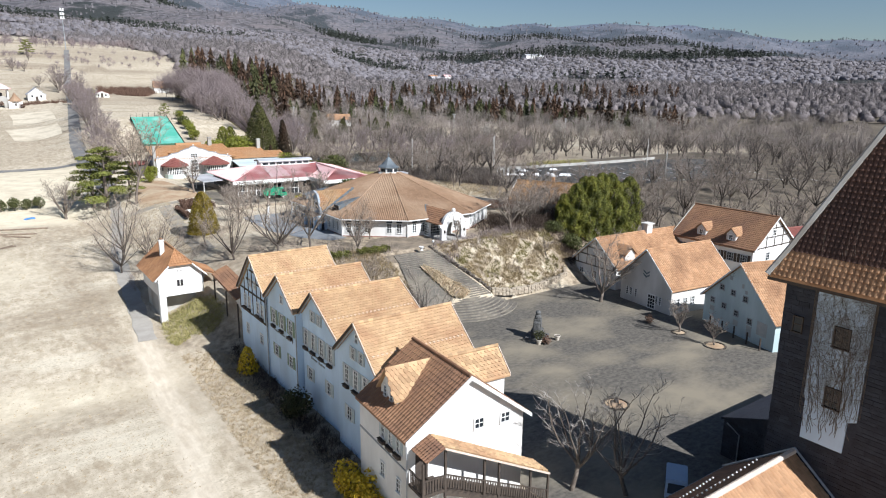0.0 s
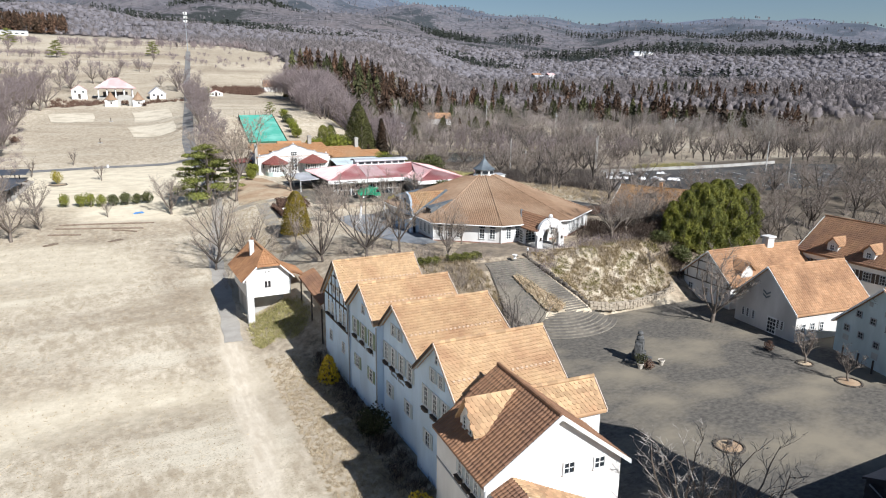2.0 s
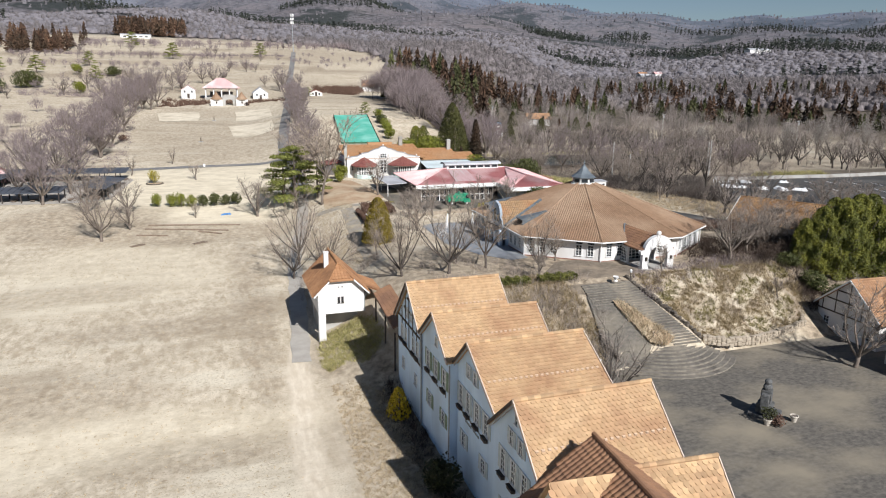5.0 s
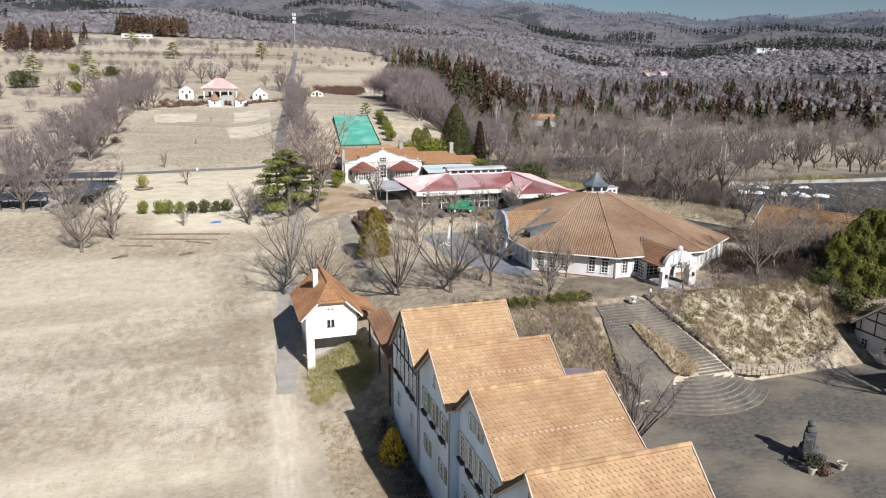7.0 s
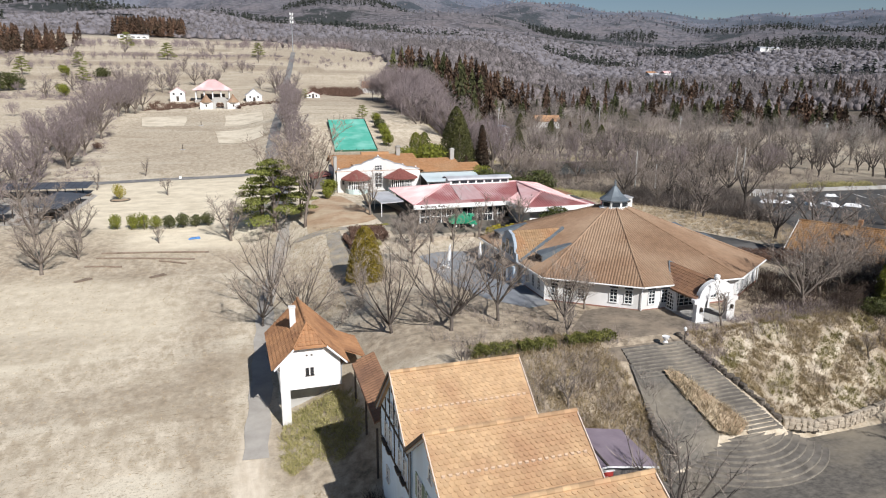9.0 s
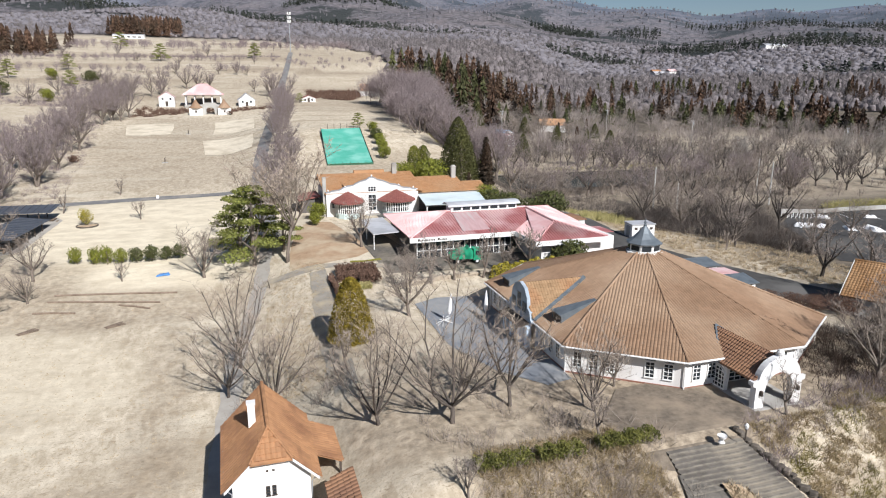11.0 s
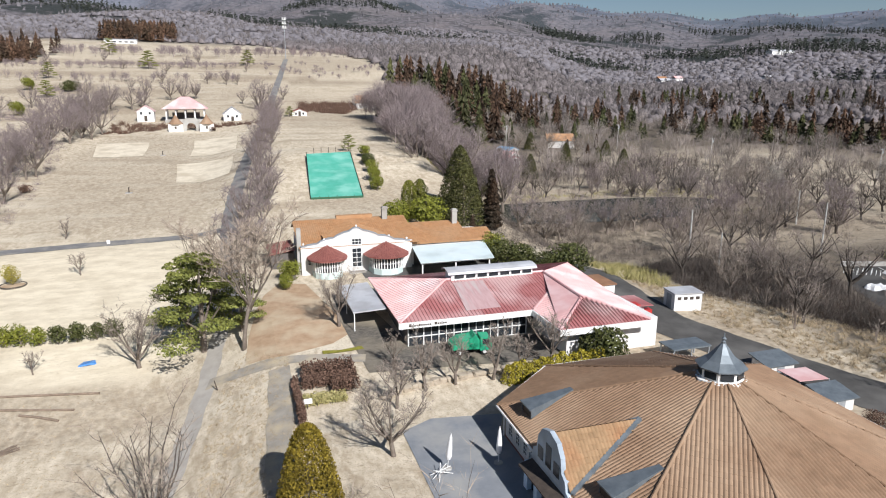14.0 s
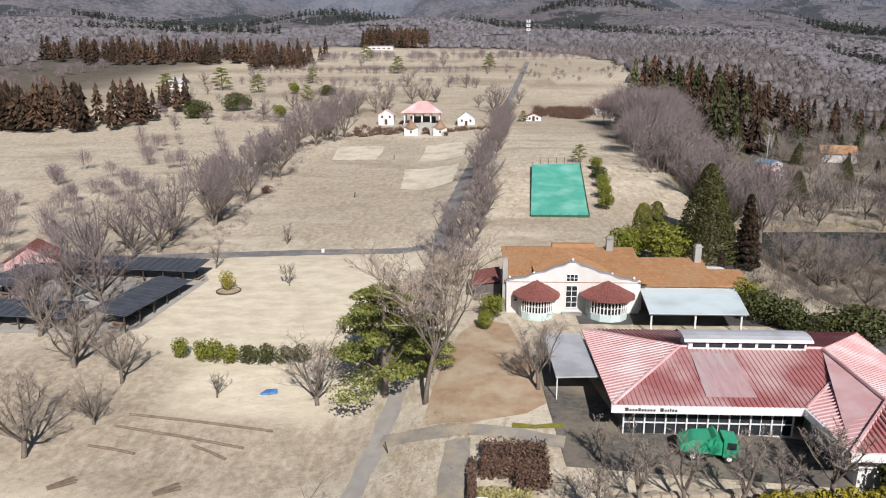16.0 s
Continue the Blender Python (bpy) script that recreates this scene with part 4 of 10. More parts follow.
# walkway roof between cottage and row, and the shop behind the row
wk = thing("covered_passage", pose(1.2, 67.5, 0), "brown-roofed covered passage beside the half-timbered house", "passage")
roof(wk, [(0.6, -2.6, 6.3), (0.6, 6.0, 7.2), (-1.3, 6.0, 6.4), (-1.3, -2.6, 5.5)], TILE_BROWN, "pan", w=0.34, h=0.4)
for y in (-2.4, 1.5, 5.8):
    part("post", Geo().box(-1.15, -1.0, y - 0.07, y + 0.07, -1.5, 5.2 + y * 0.14), DARK, wk)
part("wall", Geo().box(0.4, 0.6, -2.9, 5.9, -1.5, 5.7), WHITE, wk)
# Dark base colour holds the shade of rooms and deep eaves
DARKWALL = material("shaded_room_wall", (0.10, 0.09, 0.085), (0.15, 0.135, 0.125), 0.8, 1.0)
shop = thing("kiosk", pose(14.6, 58.1, 0, 0, 0, -4), "low kiosk with mauve sheet roof and a red sign", "kiosk")
part("wall", Geo().box(-3.3, 3.4, 0.3, 4.8, -0.3, 2.75), WHITE, shop)
part("front_wall", Geo().box(0.6, 3.3, 0.22, 0.29, 0, 2.7), DARKWALL, shop, "dark front wall section")
for s in (-1, 1):
    part("roof", Geo().slab([(0, -0.3, 3.5), (s * 3.9, -0.3, 2.9), (s * 3.9, 5.1, 2.9), (0, 5.1, 3.5)][::s], (0, 0, -0.1)), MAUVE, shop)
    part("fascia", Geo().slab([(0, -0.36, 3.52), (s * 3.9, -0.36, 2.92), (s * 3.9, -0.36, 2.8), (0, -0.36, 3.4)][::s], (0, 0.05, 0)), PAINT_WHITE, shop)
part("ridge_cap", Geo().box(-0.07, 0.07, -0.3, 5.1, 3.48, 3.56), DARK, shop)
sg = part("sign", Geo().box(-2.4, 0.6, 0.0, 0.1, 1.9, 2.85), RED_SIGN, shop, "red sign board with pale lettering bars")
part("sign_frame", Geo().box(-2.5, 0.7, -0.02, 0.12, 2.85, 2.92).box(-2.5, 0.7, -0.02, 0.12, 1.83, 1.9), PAINT_WHITE, sg)
for a, b in ((-1.6, 0.62), (-1.2, 0.4), (-0.82, 0.4), (-0.46, 0.5), (-0.1, 0.4)):
    part("lettering_bar", Geo().box(a, a + 0.27, -0.04, 0.0, 2.1, 2.1 + b), PAINT_WHITE, sg)


# ---- round hall ----
TILE_TAN = material("tan_gable_tile", (0.27, 0.17, 0.09), (0.36, 0.235, 0.13), 0.75, 0.8, stain=(0.3, 0.16, 0.08), stain_scale=0.4, bump=0.01, island=-0.12)
# Blue-grey of the parapet's shaded west side, put into its base colour
SHADE_PLASTER = material("shade_toned_plaster", (0.36, 0.43, 0.50), (0.46, 0.53, 0.60), 0.85, 0.9, stain=(0.30, 0.35, 0.40), stain_scale=0.4)
CX, CY, CZ = 36.4, 93.3, 6.4


def round_hall():
    h = thing("round_hall", pose(CX, CY, CZ), "white many-sided hall with a broad brown tiled roof and zinc cupola", "hall")
    pts = [(x - CX, y - CY) for x, y in ((22.1, 83.6), (30.2, 77.2), (42.2, 77.2), (50.3, 82.6), (50.3, 103.4), (42.2, 109.4), (30.2, 109.4), (22.6, 103.2))]
    ze, za = 2.72, 7.9
    inn = [(x * 0.955, y * 0.955) for x, y in pts]
    part("wall", Geo().slab([(x, y, ze + 0.05) for x, y in inn], (0, 0, -4.2)), WHITE, h)
    part("plinth", Geo().slab([(x * 1.006, y * 1.006, 0.12) for x, y in inn], (0, 0, -2.2)), material("red_brick_base", (0.22, 0.10, 0.07), (0.30, 0.15, 0.11), 0.85, 3.0, bump=0.01), h)
    r0 = 1.75
    for k in range(8):
        (ax, ay), (bx, by) = pts[k], pts[(k + 1) % 8]
        ra, rb = math.hypot(ax, ay), math.hypot(bx, by)
        top = [(bx / rb * r0, by / rb * r0, za), (ax / ra * r0, ay / ra * r0, za)]
        facet = [top[1], top[0], (bx, by, ze), (ax, ay, ze)]
        mid = Vector(((ax + bx) / 2, (ay + by) / 2, 0))
        e = Vector((bx - ax, by - ay, 0)).normalized()
        out = Vector((e.y, -e.x, 0))
        n = (Vector(facet[2]) - Vector(facet[3])).cross(Vector(facet[0]) - Vector(facet[3]))
        n = n if n.z > 0 else -n
        down = e.cross(n.normalized())
        if down.z > 0:
            down = -down
        r = part("roof", Geo().slab(facet if (Vector(facet[1]) - Vector(facet[0])).cross(Vector(facet[2]) - Vector(facet[1])).z > 0 else facet[::-1], (0, 0, -0.14)), ROOF_TAN, h)
        tiles(r, facet, ROOF_TAN, "rib", 0.29, 0.45, down=down)
        ridge_caps(h, (ax, ay, ze + 0.05), (ax / ra * r0, ay / ra * r0, za + 0.05), ROOF_TAN, 0.11)
        pipe(h, [(ax * 1.005, ay * 1.005, ze - 0.05), (bx * 1.005, by * 1.005, ze - 0.05)], PAINT_WHITE, 0.09, "gutter")
        pipe(h, [(ax * 0.965, ay * 0.965, ze - 0.2), (ax * 0.965, ay * 0.965, 0)], PAINT_WHITE, 0.06)
        az = math.degrees(math.atan2(out.y, out.x))
        length = math.hypot(inn[(k + 1) % 8][0] - inn[k][0], inn[(k + 1) % 8][1] - inn[k][1])
        ia, ib = Vector((*inn[k], 0)), Vector((*inn[(k + 1) % 8], 0))
        d = (ib - ia).normalized()
        if k == 0:
            at = [1.0, 2.4, 3.8, 7.1, 8.6]
        elif k == 1:
            at = [1.2, 2.7, length - 2.6, length - 1.2]
        elif k == 7:
            at = [1.2, 2.7, 4.2, 5.7, length - 4.6, length - 3.1, length - 1.6]
        elif k in (2, 6, 4):
            at = list(np.arange(1.2, length - 0.8, 2.0))
        else:
            at = list(np.arange(1.4, length - 1.0, 2.4))
        for s in at:
            p = ia + d * s
            window(h, (p.x, p.y, 1.35), az, 0.85, 1.5, 2, 4)
            part("transom", Geo().box(-0.42, 0.42, -0.05, -0.01, -0.13, 0.13), GLASS, h).matrix_local = wall_pose((p.x, p.y, 2.32), az)
    # cupola
    c = part("cupola", Geo().lathe([(1.95, za - 0.3), (1.95, za + 0.0), (1.6, za + 0.04), (1.6, za + 0.85)], 8), PAINT_WHITE, h)
    for k in range(8):
        a = 2 * math.pi * (k + 0.5) / 8
        part("pane", Geo().box(-0.46, 0.46, -0.06, 0, -0.26, 0.26), GLASS, c).matrix_local = wall_pose((1.5 * math.cos(a), 1.5 * math.sin(a), za + 0.45), math.degrees(a))
    part("cupola_roof", Geo().lathe([(1.86, za + 0.82), (1.88, za + 0.92), (1.2, za + 1.38), (0.72, za + 1.88), (0.36, za + 2.36), (0.14, za + 2.62)], 8), BLUEGREY, c, "weathered zinc cap")
    part("finial", Geo().lathe([(0.14, za + 2.58), (0.17, za + 2.72), (0.06, za + 2.82), (0.2, za + 2.96), (0.06, za + 3.1), (0.04, za + 3.4)], 10), BLUEGREY, c)
    # west gable with curved parapet, and the two roof hatches
    wx = inn[0][0] + 0.2
    yc = -0.6
    g = Geo()
    prof = [(-3.1, -1.5), (3.1, -1.5), (3.1, 2.6), (2.6, 2.85), (2.4, 3.5), (1.9, 3.8), (1.7, 4.8), (1.1, 5.6), (0, 5.95), (-1.1, 5.6), (-1.7, 4.8), (-1.9, 3.8), (-2.4, 3.5), (-2.6, 2.85), (-3.1, 2.6)]
    g.slab([(wx - 0.9, yc + a, b) for a, b in prof][::-1], (0.35, 0, 0))
    par = part("parapet", g, SHADE_PLASTER, h, "curved plaster parapet, toned blue-grey for shade")
    # West faces take the bluer plaster, a shade tone put into the colour
    for s in (-2.95, 2.95):
        part("side_wall", Geo().box(wx - 0.9, wx + 0.4, yc + s - 0.15, yc + s + 0.15, -1.5, 2.6), PALEBLUE, h)
    for s, wd in ((0, 1.5), (-2.1, 0.9), (2.1, 0.9)):
        part("door_arch", Geo().slab([(wx - 0.96, yc + s + wd / 2 * math.cos(a), 1.2 + wd / 2 * math.sin(a)) for a in np.linspace(0, math.pi, 9)] + [(wx - 0.96, yc + s - wd / 2, -0.2), (wx - 0.96, yc + s + wd / 2, -0.2)], (0.05, 0, 0)), GLASS, par)
    for s in (-1.2, 0, 1.2):
        part("pane", Geo().box(wx - 0.94, wx - 0.9, yc + s - 0.4, yc + s + 0.4, 3.2, 4.9 - abs(s) * 0.6), GLASS, par)
    part("awning", Geo().slab([(wx - 0.9, yc - 2.5, 2.5), (wx - 0.9, yc + 2.5, 2.5), (wx - 2.0, yc + 2.5, 2.2), (wx - 2.0, yc - 2.5, 2.2)], (0, 0, -0.1)), DARK, par)
    for s in (-2.6, -0.95, 0.95, 2.6):
        part("pillar", Geo().box(wx - 1.35, wx - 0.9, yc + s - 0.28, yc + s + 0.28, -1.5, 2.2), PALEBLUE, par)

    def on_roof(x):
        """Height of the west slope over x."""
        x0, x1 = pts[0][0], -r0
        return ze + (x - x0) / (x1 - x0) * (za - ze)
    zr = 5.65
    xr = next(x for x in np.arange(pts[0][0], -2, 0.1) if on_roof(x) > zr)
    TILE_O = TILE_TAN
    for s in (-1, 1):
        base = (wx - 0.6, yc + s * 2.9, ze + 0.15)
        poly = [(wx - 0.6, yc, zr + 0.15), (xr, yc, zr + 0.15), base]
        P = poly if s < 0 else [poly[1], poly[0], poly[2]]
        r = part("gable_roof", Geo().slab(P if (Vector(P[1]) - Vector(P[0])).cross(Vector(P[2]) - Vector(P[1])).z > 0 else P[::-1], (0, 0, -0.1)), TILE_O, h, "tan tiled gable roof")
        tiles(r, P, TILE_O, "pan", 0.29, 0.4)
        part("flashing", Geo().tube([(xr, yc, zr + 0.12), base], 0.2, 5), BLUEGREY, h)
        y = 0.6 + s * 6.0
        xs = pts[0][0] + 1.6
        zz = on_roof(xs)
        xb = xs + 4.0
        part("hatch", Geo().slab([(xs - 0.15, y - 0.95, zz + 0.82), (xs - 0.15, y + 0.95, zz + 0.82), (xb, y + 0.25, on_roof(xb) + 0.06), (xb, y - 0.25, on_roof(xb) + 0.06)][::-1], (0, 0, -0.1)), BLUEGREY, h, "zinc roof hatch")
        part("hatch_side", Geo().slab([(xs, y - 0.85, zz), (xs, y - 0.85, zz + 0.74), (xb, y - 0.2, on_roof(xb))], (0, 0.04, 0)).slab([(xs, y + 0.85, zz), (xs, y + 0.85, zz + 0.74), (xb, y + 0.2, on_roof(xb))], (0, 0.04, 0)), BLUEGREY, h)
        part("hatch_front", Geo().slab([(xs + 0.05, y - 0.84, zz), (xs + 0.05, y + 0.84, zz), (xs + 0.05, y + 0.84, zz + 0.72), (xs + 0.05, y - 0.84, zz + 0.72)], (0.04, 0, 0)), DARK, h)
    # south porch with an arch
    px, py = -0.75, -20.2
    zt = 4.0
    half = 2.35
    back = -14.0

    def south(y):
        y0, y1 = pts[1][1], -r0
        return ze + (y - y0) / (y1 - y0) * (za - ze)
    yb = next(y for y in np.arange(pts[1][1], -2, 0.1) if south(y) > zt)
    for s in (-1, 1):
        poly = [(px, py + 0.2, zt + 0.1), (px, yb, zt + 0.1), (px + s * half, pts[1][1] + 0.0, 2.35), (px + s * half, py + 0.2, 2.35)]
        P = poly if s < 0 else [poly[1], poly[0], poly[3], poly[2]]
        r = part("porch_roof", Geo().slab(P if (Vector(P[1]) - Vector(P[0])).cross(Vector(P[2]) - Vector(P[1])).z > 0 else P[::-1], (0, 0, -0.1)), TILE_BROWN, h)
        tiles(r, P, TILE_BROWN, "pan", 0.29, 0.36)
        part("flashing", Geo().tube([(px, yb, zt + 0.12), (px + s * half, pts[1][1], 2.4)], 0.16, 5), BLUEGREY, h)
        part("porch_wall", Geo().box(px + s * 2.0 - 0.12, px + s * 2.0 + 0.12, -16.8, -15.0, -1, 2.3), WHITE, h)
    window(h, (px - 2.12, -15.95, 1.05), 180, 1.5, 1.9, 4, 5, None, arch=True)
    ro, ri, n = 2.25, 1.35, 16
    g = Geo()
    cz = 1.55
    outer = [(-ro, -1.0), (-ri, -1.0)] + [(ri * math.cos(a), cz + ri * math.sin(a)) for a in np.linspace(math.pi, 0, n)] + [(ri, -1.0), (ro, -1.0)]
    hump = [(ro, 1.9), (ro + 0.3, 2.0), (ro + 0.3, 2.35), (ro - 0.15, 2.45)] + [((ro - 0.2) * math.cos(a), 2.3 + 1.9 * math.sin(a)) for a in np.linspace(0.12, math.pi - 0.12, n)] + [(-ro + 0.15, 2.45), (-ro - 0.3, 2.35), (-ro - 0.3, 2.0), (-ro, 1.9)]
    bm = bmesh.new()
    vs = [bm.verts.new((px + a, py, b)) for a, b in outer + hump]
    f = bm.faces.new(vs)
    ex = bmesh.ops.extrude_face_region(bm, geom=[f])
    for v in [q for q in ex["geom"] if isinstance(q, bmesh.types.BMVert)]:
        v.co.y += 0.55
    bmesh.ops.recalc_face_normals(bm, faces=bm.faces)
    me = bpy.data.meshes.new("entrance_arch")
    bm.to_mesh(me)
    bm.free()
    me.materials.append(WHITE)
    arch = part("entrance_arch", me, None, h, "white plaster entrance arch")
    part("ball", Geo().lathe([(0.1, 4.15), (0.28, 4.3), (0.3, 4.5), (0.2, 4.68), (0.02, 4.75)], 12, (px, py + 0.27, 0)), WHITE, arch)
    for s in (-1, 1):
        part("lantern", Geo().box(px + s * 1.8 - 0.08, px + s * 1.8 + 0.08, py - 0.25, py, 1.2, 1.6), DARK, arch)
    window(h, (px, inn[1][1] - 0.02, 1.1), -90, 2.4, 2.1, 4, 5, None, arch=True)
    part("porch_floor", Geo().box(px - 2.4, px + 2.4, py - 0.3, inn[1][1], -0.6, 0.1), CONCRETE, h)
    return h


round_hall()


# ---- restaurant with the pink roof ----
def metal_roof(parent, poly, mat, down, pitch=0.42, label=""):
    """A sheet-metal slope with standing ribs running down."""
    P = [Vector(p) for p in poly]
    n = (P[1] - P[0]).cross(P[2] - P[1])
    if n.z < 0:
        P = P[::-1]
        n = -n
    n.normalize()
    r = part("roof", Geo().slab(P, (0, 0, -0.12)), mat, parent, label)
    v = Vector(down).normalized()
    u = v.cross(n)
    q = [((p - P[0]).dot(u), (p - P[0]).dot(v)) for p in P]
    g = Geo()
    a = min(c[0] for c in q) + pitch / 2
    while a < max(c[0] for c in q):
        cut = []
        for (a0, b0), (a1, b1) in zip(q, q[1:] + q[:1]):
            if (a0 - a) * (a1 - a) < 0:
                cut.append(b0 + (b1 - b0) * (a - a0) / (a1 - a0))
        if len(cut) == 2:
            b0, b1 = min(cut), max(cut)
            o = P[0] + u * a
            w = 0.09
            base = [o + v * b0 - u * w, o + v * b0 + u * w, o + v * b1 + u * w, o + v * b1 - u * w]
            top = [o + v * b0 - u * w * 0.5 + n * 0.09, o + v * b0 + u * w * 0.5 + n * 0.09, o + v * b1 + u * w * 0.5 + n * 0.09, o + v * b1 - u * w * 0.5 + n * 0.09]
            g = Geo()
            g.face(base[0], base[3], top[3], top[0]).face(top[0], top[3], top[2], top[1]).face(top[1], top[2], base[2], base[1]).face(base[3], base[2], top[2], top[3])
            part("rib", g, mat, r)
        a += pitch
    return r


def restaurant():
    h = thing("restaurant", pose(18.6, 121.0, 7.0), "long low restaurant with faded red ribbed metal roof", "restaurant")
    ze, zr, dep = 3.6, 5.35, 17.8
    L = 29.5
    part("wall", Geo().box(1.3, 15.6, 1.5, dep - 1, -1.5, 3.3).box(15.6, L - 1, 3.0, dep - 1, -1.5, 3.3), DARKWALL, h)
    part("back_wall", Geo().box(17.2, L - 1.0, -5.3, 3.0, -2.0, 3.25), WHITE, h)
    # glazed front
    fr = part("glazed_front", Geo().box(1.3, 15.5, 1.28, 1.48, 0.0, 0.35).box(1.3, 15.5, 1.3, 1.46, 1.35, 1.45).box(1.3, 15.5, 1.3, 1.46, 2.55, 2.7), PAINT_WHITE, h)
    for k in range(9):
        x = 1.3 + k * 1.77
        part("mullion", Geo().box(x - 0.06, x + 0.06, 1.26, 1.44, 0, 2.9), PAINT_WHITE, fr)
        if k < 8:
            part("bar", Geo().box(x + 0.86, x + 0.92, 1.32, 1.42, 0.35, 2.6), PAINT_WHITE, fr)
            part("pane", Geo().box(x + 0.06, x + 1.71, 1.38, 1.41, 0.35, 2.55), GLASS, fr)
    fs = part("fascia", Geo().box(-0.1, 15.8, -0.1, 0.08, 2.95, 3.62), PAINT_WHITE, h, "white fascia board with dark lettering bars")
    x = 1.0
    rng = random.Random(4)
    for wd in (0.3, 0.17, 0.17, 0.17, 0.2, 0.17, 0.17, 0.17, 0.17, 0.17, 0.0, 0.28, 0.17, 0.12, 0.12, 0.17, 0.17):
        if wd:
            part("lettering_bar", Geo().box(x, x + wd, -0.125, -0.105, 3.15, 3.15 + (0.3 if wd > 0.2 else rng.choice((0.18, 0.2, 0.28)))), DARK, fs)
        x += (wd or 0.25) + 0.07
    # main hipped roof
    A, B, C, D = (0, 0, ze), (15.7, 0, ze), (L, 17.8, ze), (0.3, dep, ze)
    R0, R1 = (7.9, 8.6, zr), (21.0, 8.6, zr)
    metal_roof(h, [A, B, (22.2, 6.2, ze + 1.25), R1, R0], PINK, (0, -1, -0.2))
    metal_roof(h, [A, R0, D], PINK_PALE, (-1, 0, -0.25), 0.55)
    metal_roof(h, [D, R0, R1, C], PINK, (0, 1, -0.2))
    for x0, x1 in ((8.6, 12.4),):
        part("bleached_sheet", Geo().slab([(x0 - 0.6, 1.2, ze + 0.34), (x1 - 0.2, 1.2, ze + 0.34), (x1, 7.6, ze + 1.65), (x0, 7.6, ze + 1.65)], (0, 0, -0.06)), BLEACHED, h, "bleached pale roofing sheets")
    # projecting wing
    zw = zr - 0.35
    S0, S1 = (15.6, -6.8, ze), (26.6, -6.8, ze)
    T = (21.0, -1.4, zw)
    metal_roof(h, [S0, S1, T], PINK, (0, -1, -0.3))
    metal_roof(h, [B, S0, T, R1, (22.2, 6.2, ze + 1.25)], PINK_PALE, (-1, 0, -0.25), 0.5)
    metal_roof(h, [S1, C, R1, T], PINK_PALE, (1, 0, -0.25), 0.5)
    for a, b in ((A, R0), (R0, R1), (B, (22.2, 6.2, ze + 1.25)), (S0, T), (S1, T), (T, R1), (D, R0)):
        part("ridge_cap", Geo().tube([Vector(a) + Vector((0, 0, 0.08)), Vector(b) + Vector((0, 0, 0.08))], 0.16, 6), PINK_PALE, h)
    part("fascia", Geo().box(15.5, 15.68, -6.9, -0.1, 2.95, 3.6).box(15.5, 26.8, -6.98, -6.8, 2.95, 3.62), PAINT_WHITE, h)
    # skylight monitor
    mo = part("roof_monitor", Geo().box(8.6, 19.4, 8.3, 10.6, zr - 0.6, zr + 0.75), PAINT_WHITE, h, "long roof monitor with curved pale cover")
    g = Geo()
    for k in range(7):
        a = math.pi * k / 6
        g.v += [(x, 9.45 - r * math.cos(a), zr + 0.75 + q * math.sin(a)) for r, q in ((1.5, 0.5), (1.44, 0.44)) for x in (8.1, 19.9)]
    for k in range(6):
        i, j = 4 * k, 4 * k + 4
        g.f += [(i, i + 1, j + 1, j), (i + 2, j + 2, j + 3, i + 3), (i, j, j + 2, i + 2), (i + 1, i + 3, j + 3, j + 1)]
    part("monitor_cover", g, PALE_METAL, mo)
    for k in range(7):
        x = 9.0 + k * 1.5
        part("pane", Geo().box(x, x + 1.2, 8.25, 8.3, zr + 0.15, zr + 0.6), GLASS, mo)
    # annexes
    part("lean_to", Geo().slab([(-3.8, 6.5, 3.1), (0.1, 6.5, 3.25), (0.1, 17.5, 3.25), (-3.8, 17.5, 3.1)], (0, 0, -0.15)), PALE_METAL, h, "pale flat metal lean-to roof")
    for y in (6.7, 12, 17.2):
        part("post", Geo().box(-3.7, -3.6, y - 0.05, y + 0.05, -1.2, 3.1), PAINT_WHITE, h)
    part("annex", Geo().box(27.5, 32.0, 9.0, 13.5, -1.5, 2.6), WHITE, h)
    part("annex_roof", Geo().box(27.3, 32.2, 8.8, 13.7, 2.6, 2.75), TILE_BROWN, h)
    part("annex", Geo().box(28.0, 31.5, 1.5, 4.6, -1.5, 2.1), WHITE, h)
    part("canopy", Geo().slab([(27.0, 0.8, 2.5), (32.3, 0.8, 2.3), (32.3, 5.0, 2.3), (27.0, 5.0, 2.5)], (0, 0, -0.1)), PINK, h)
    ac = part("air_conditioner", Geo().box(21.5, 23.2, -5.9, -5.35, -1.0, 0.3), PAINT_WHITE, h)
    part("grille", Geo().lathe([(0.45, 0), (0.45, 0.03)], 14), DARK, ac).matrix_local = pose(22.1, -5.9, -0.3, 90, 0, 0)
    return h


BLEACHED = material("weathered_pinkish_grey_sheet", (0.40, 0.25, 0.25), (0.52, 0.36, 0.355), 0.6, 1.5, stain=(0.45, 0.38, 0.37), stain_scale=0.5, stretch=(3, 0.3, 1))
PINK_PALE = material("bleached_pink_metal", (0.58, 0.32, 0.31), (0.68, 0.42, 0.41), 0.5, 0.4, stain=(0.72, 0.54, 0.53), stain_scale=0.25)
PALE_METAL = material("pale_sheet_metal", (0.52, 0.53, 0.55), (0.62, 0.63, 0.65), 0.4, 0.5, metal=0.2, stain=(0.45, 0.45, 0.46), stain_scale=0.4)
restaurant()


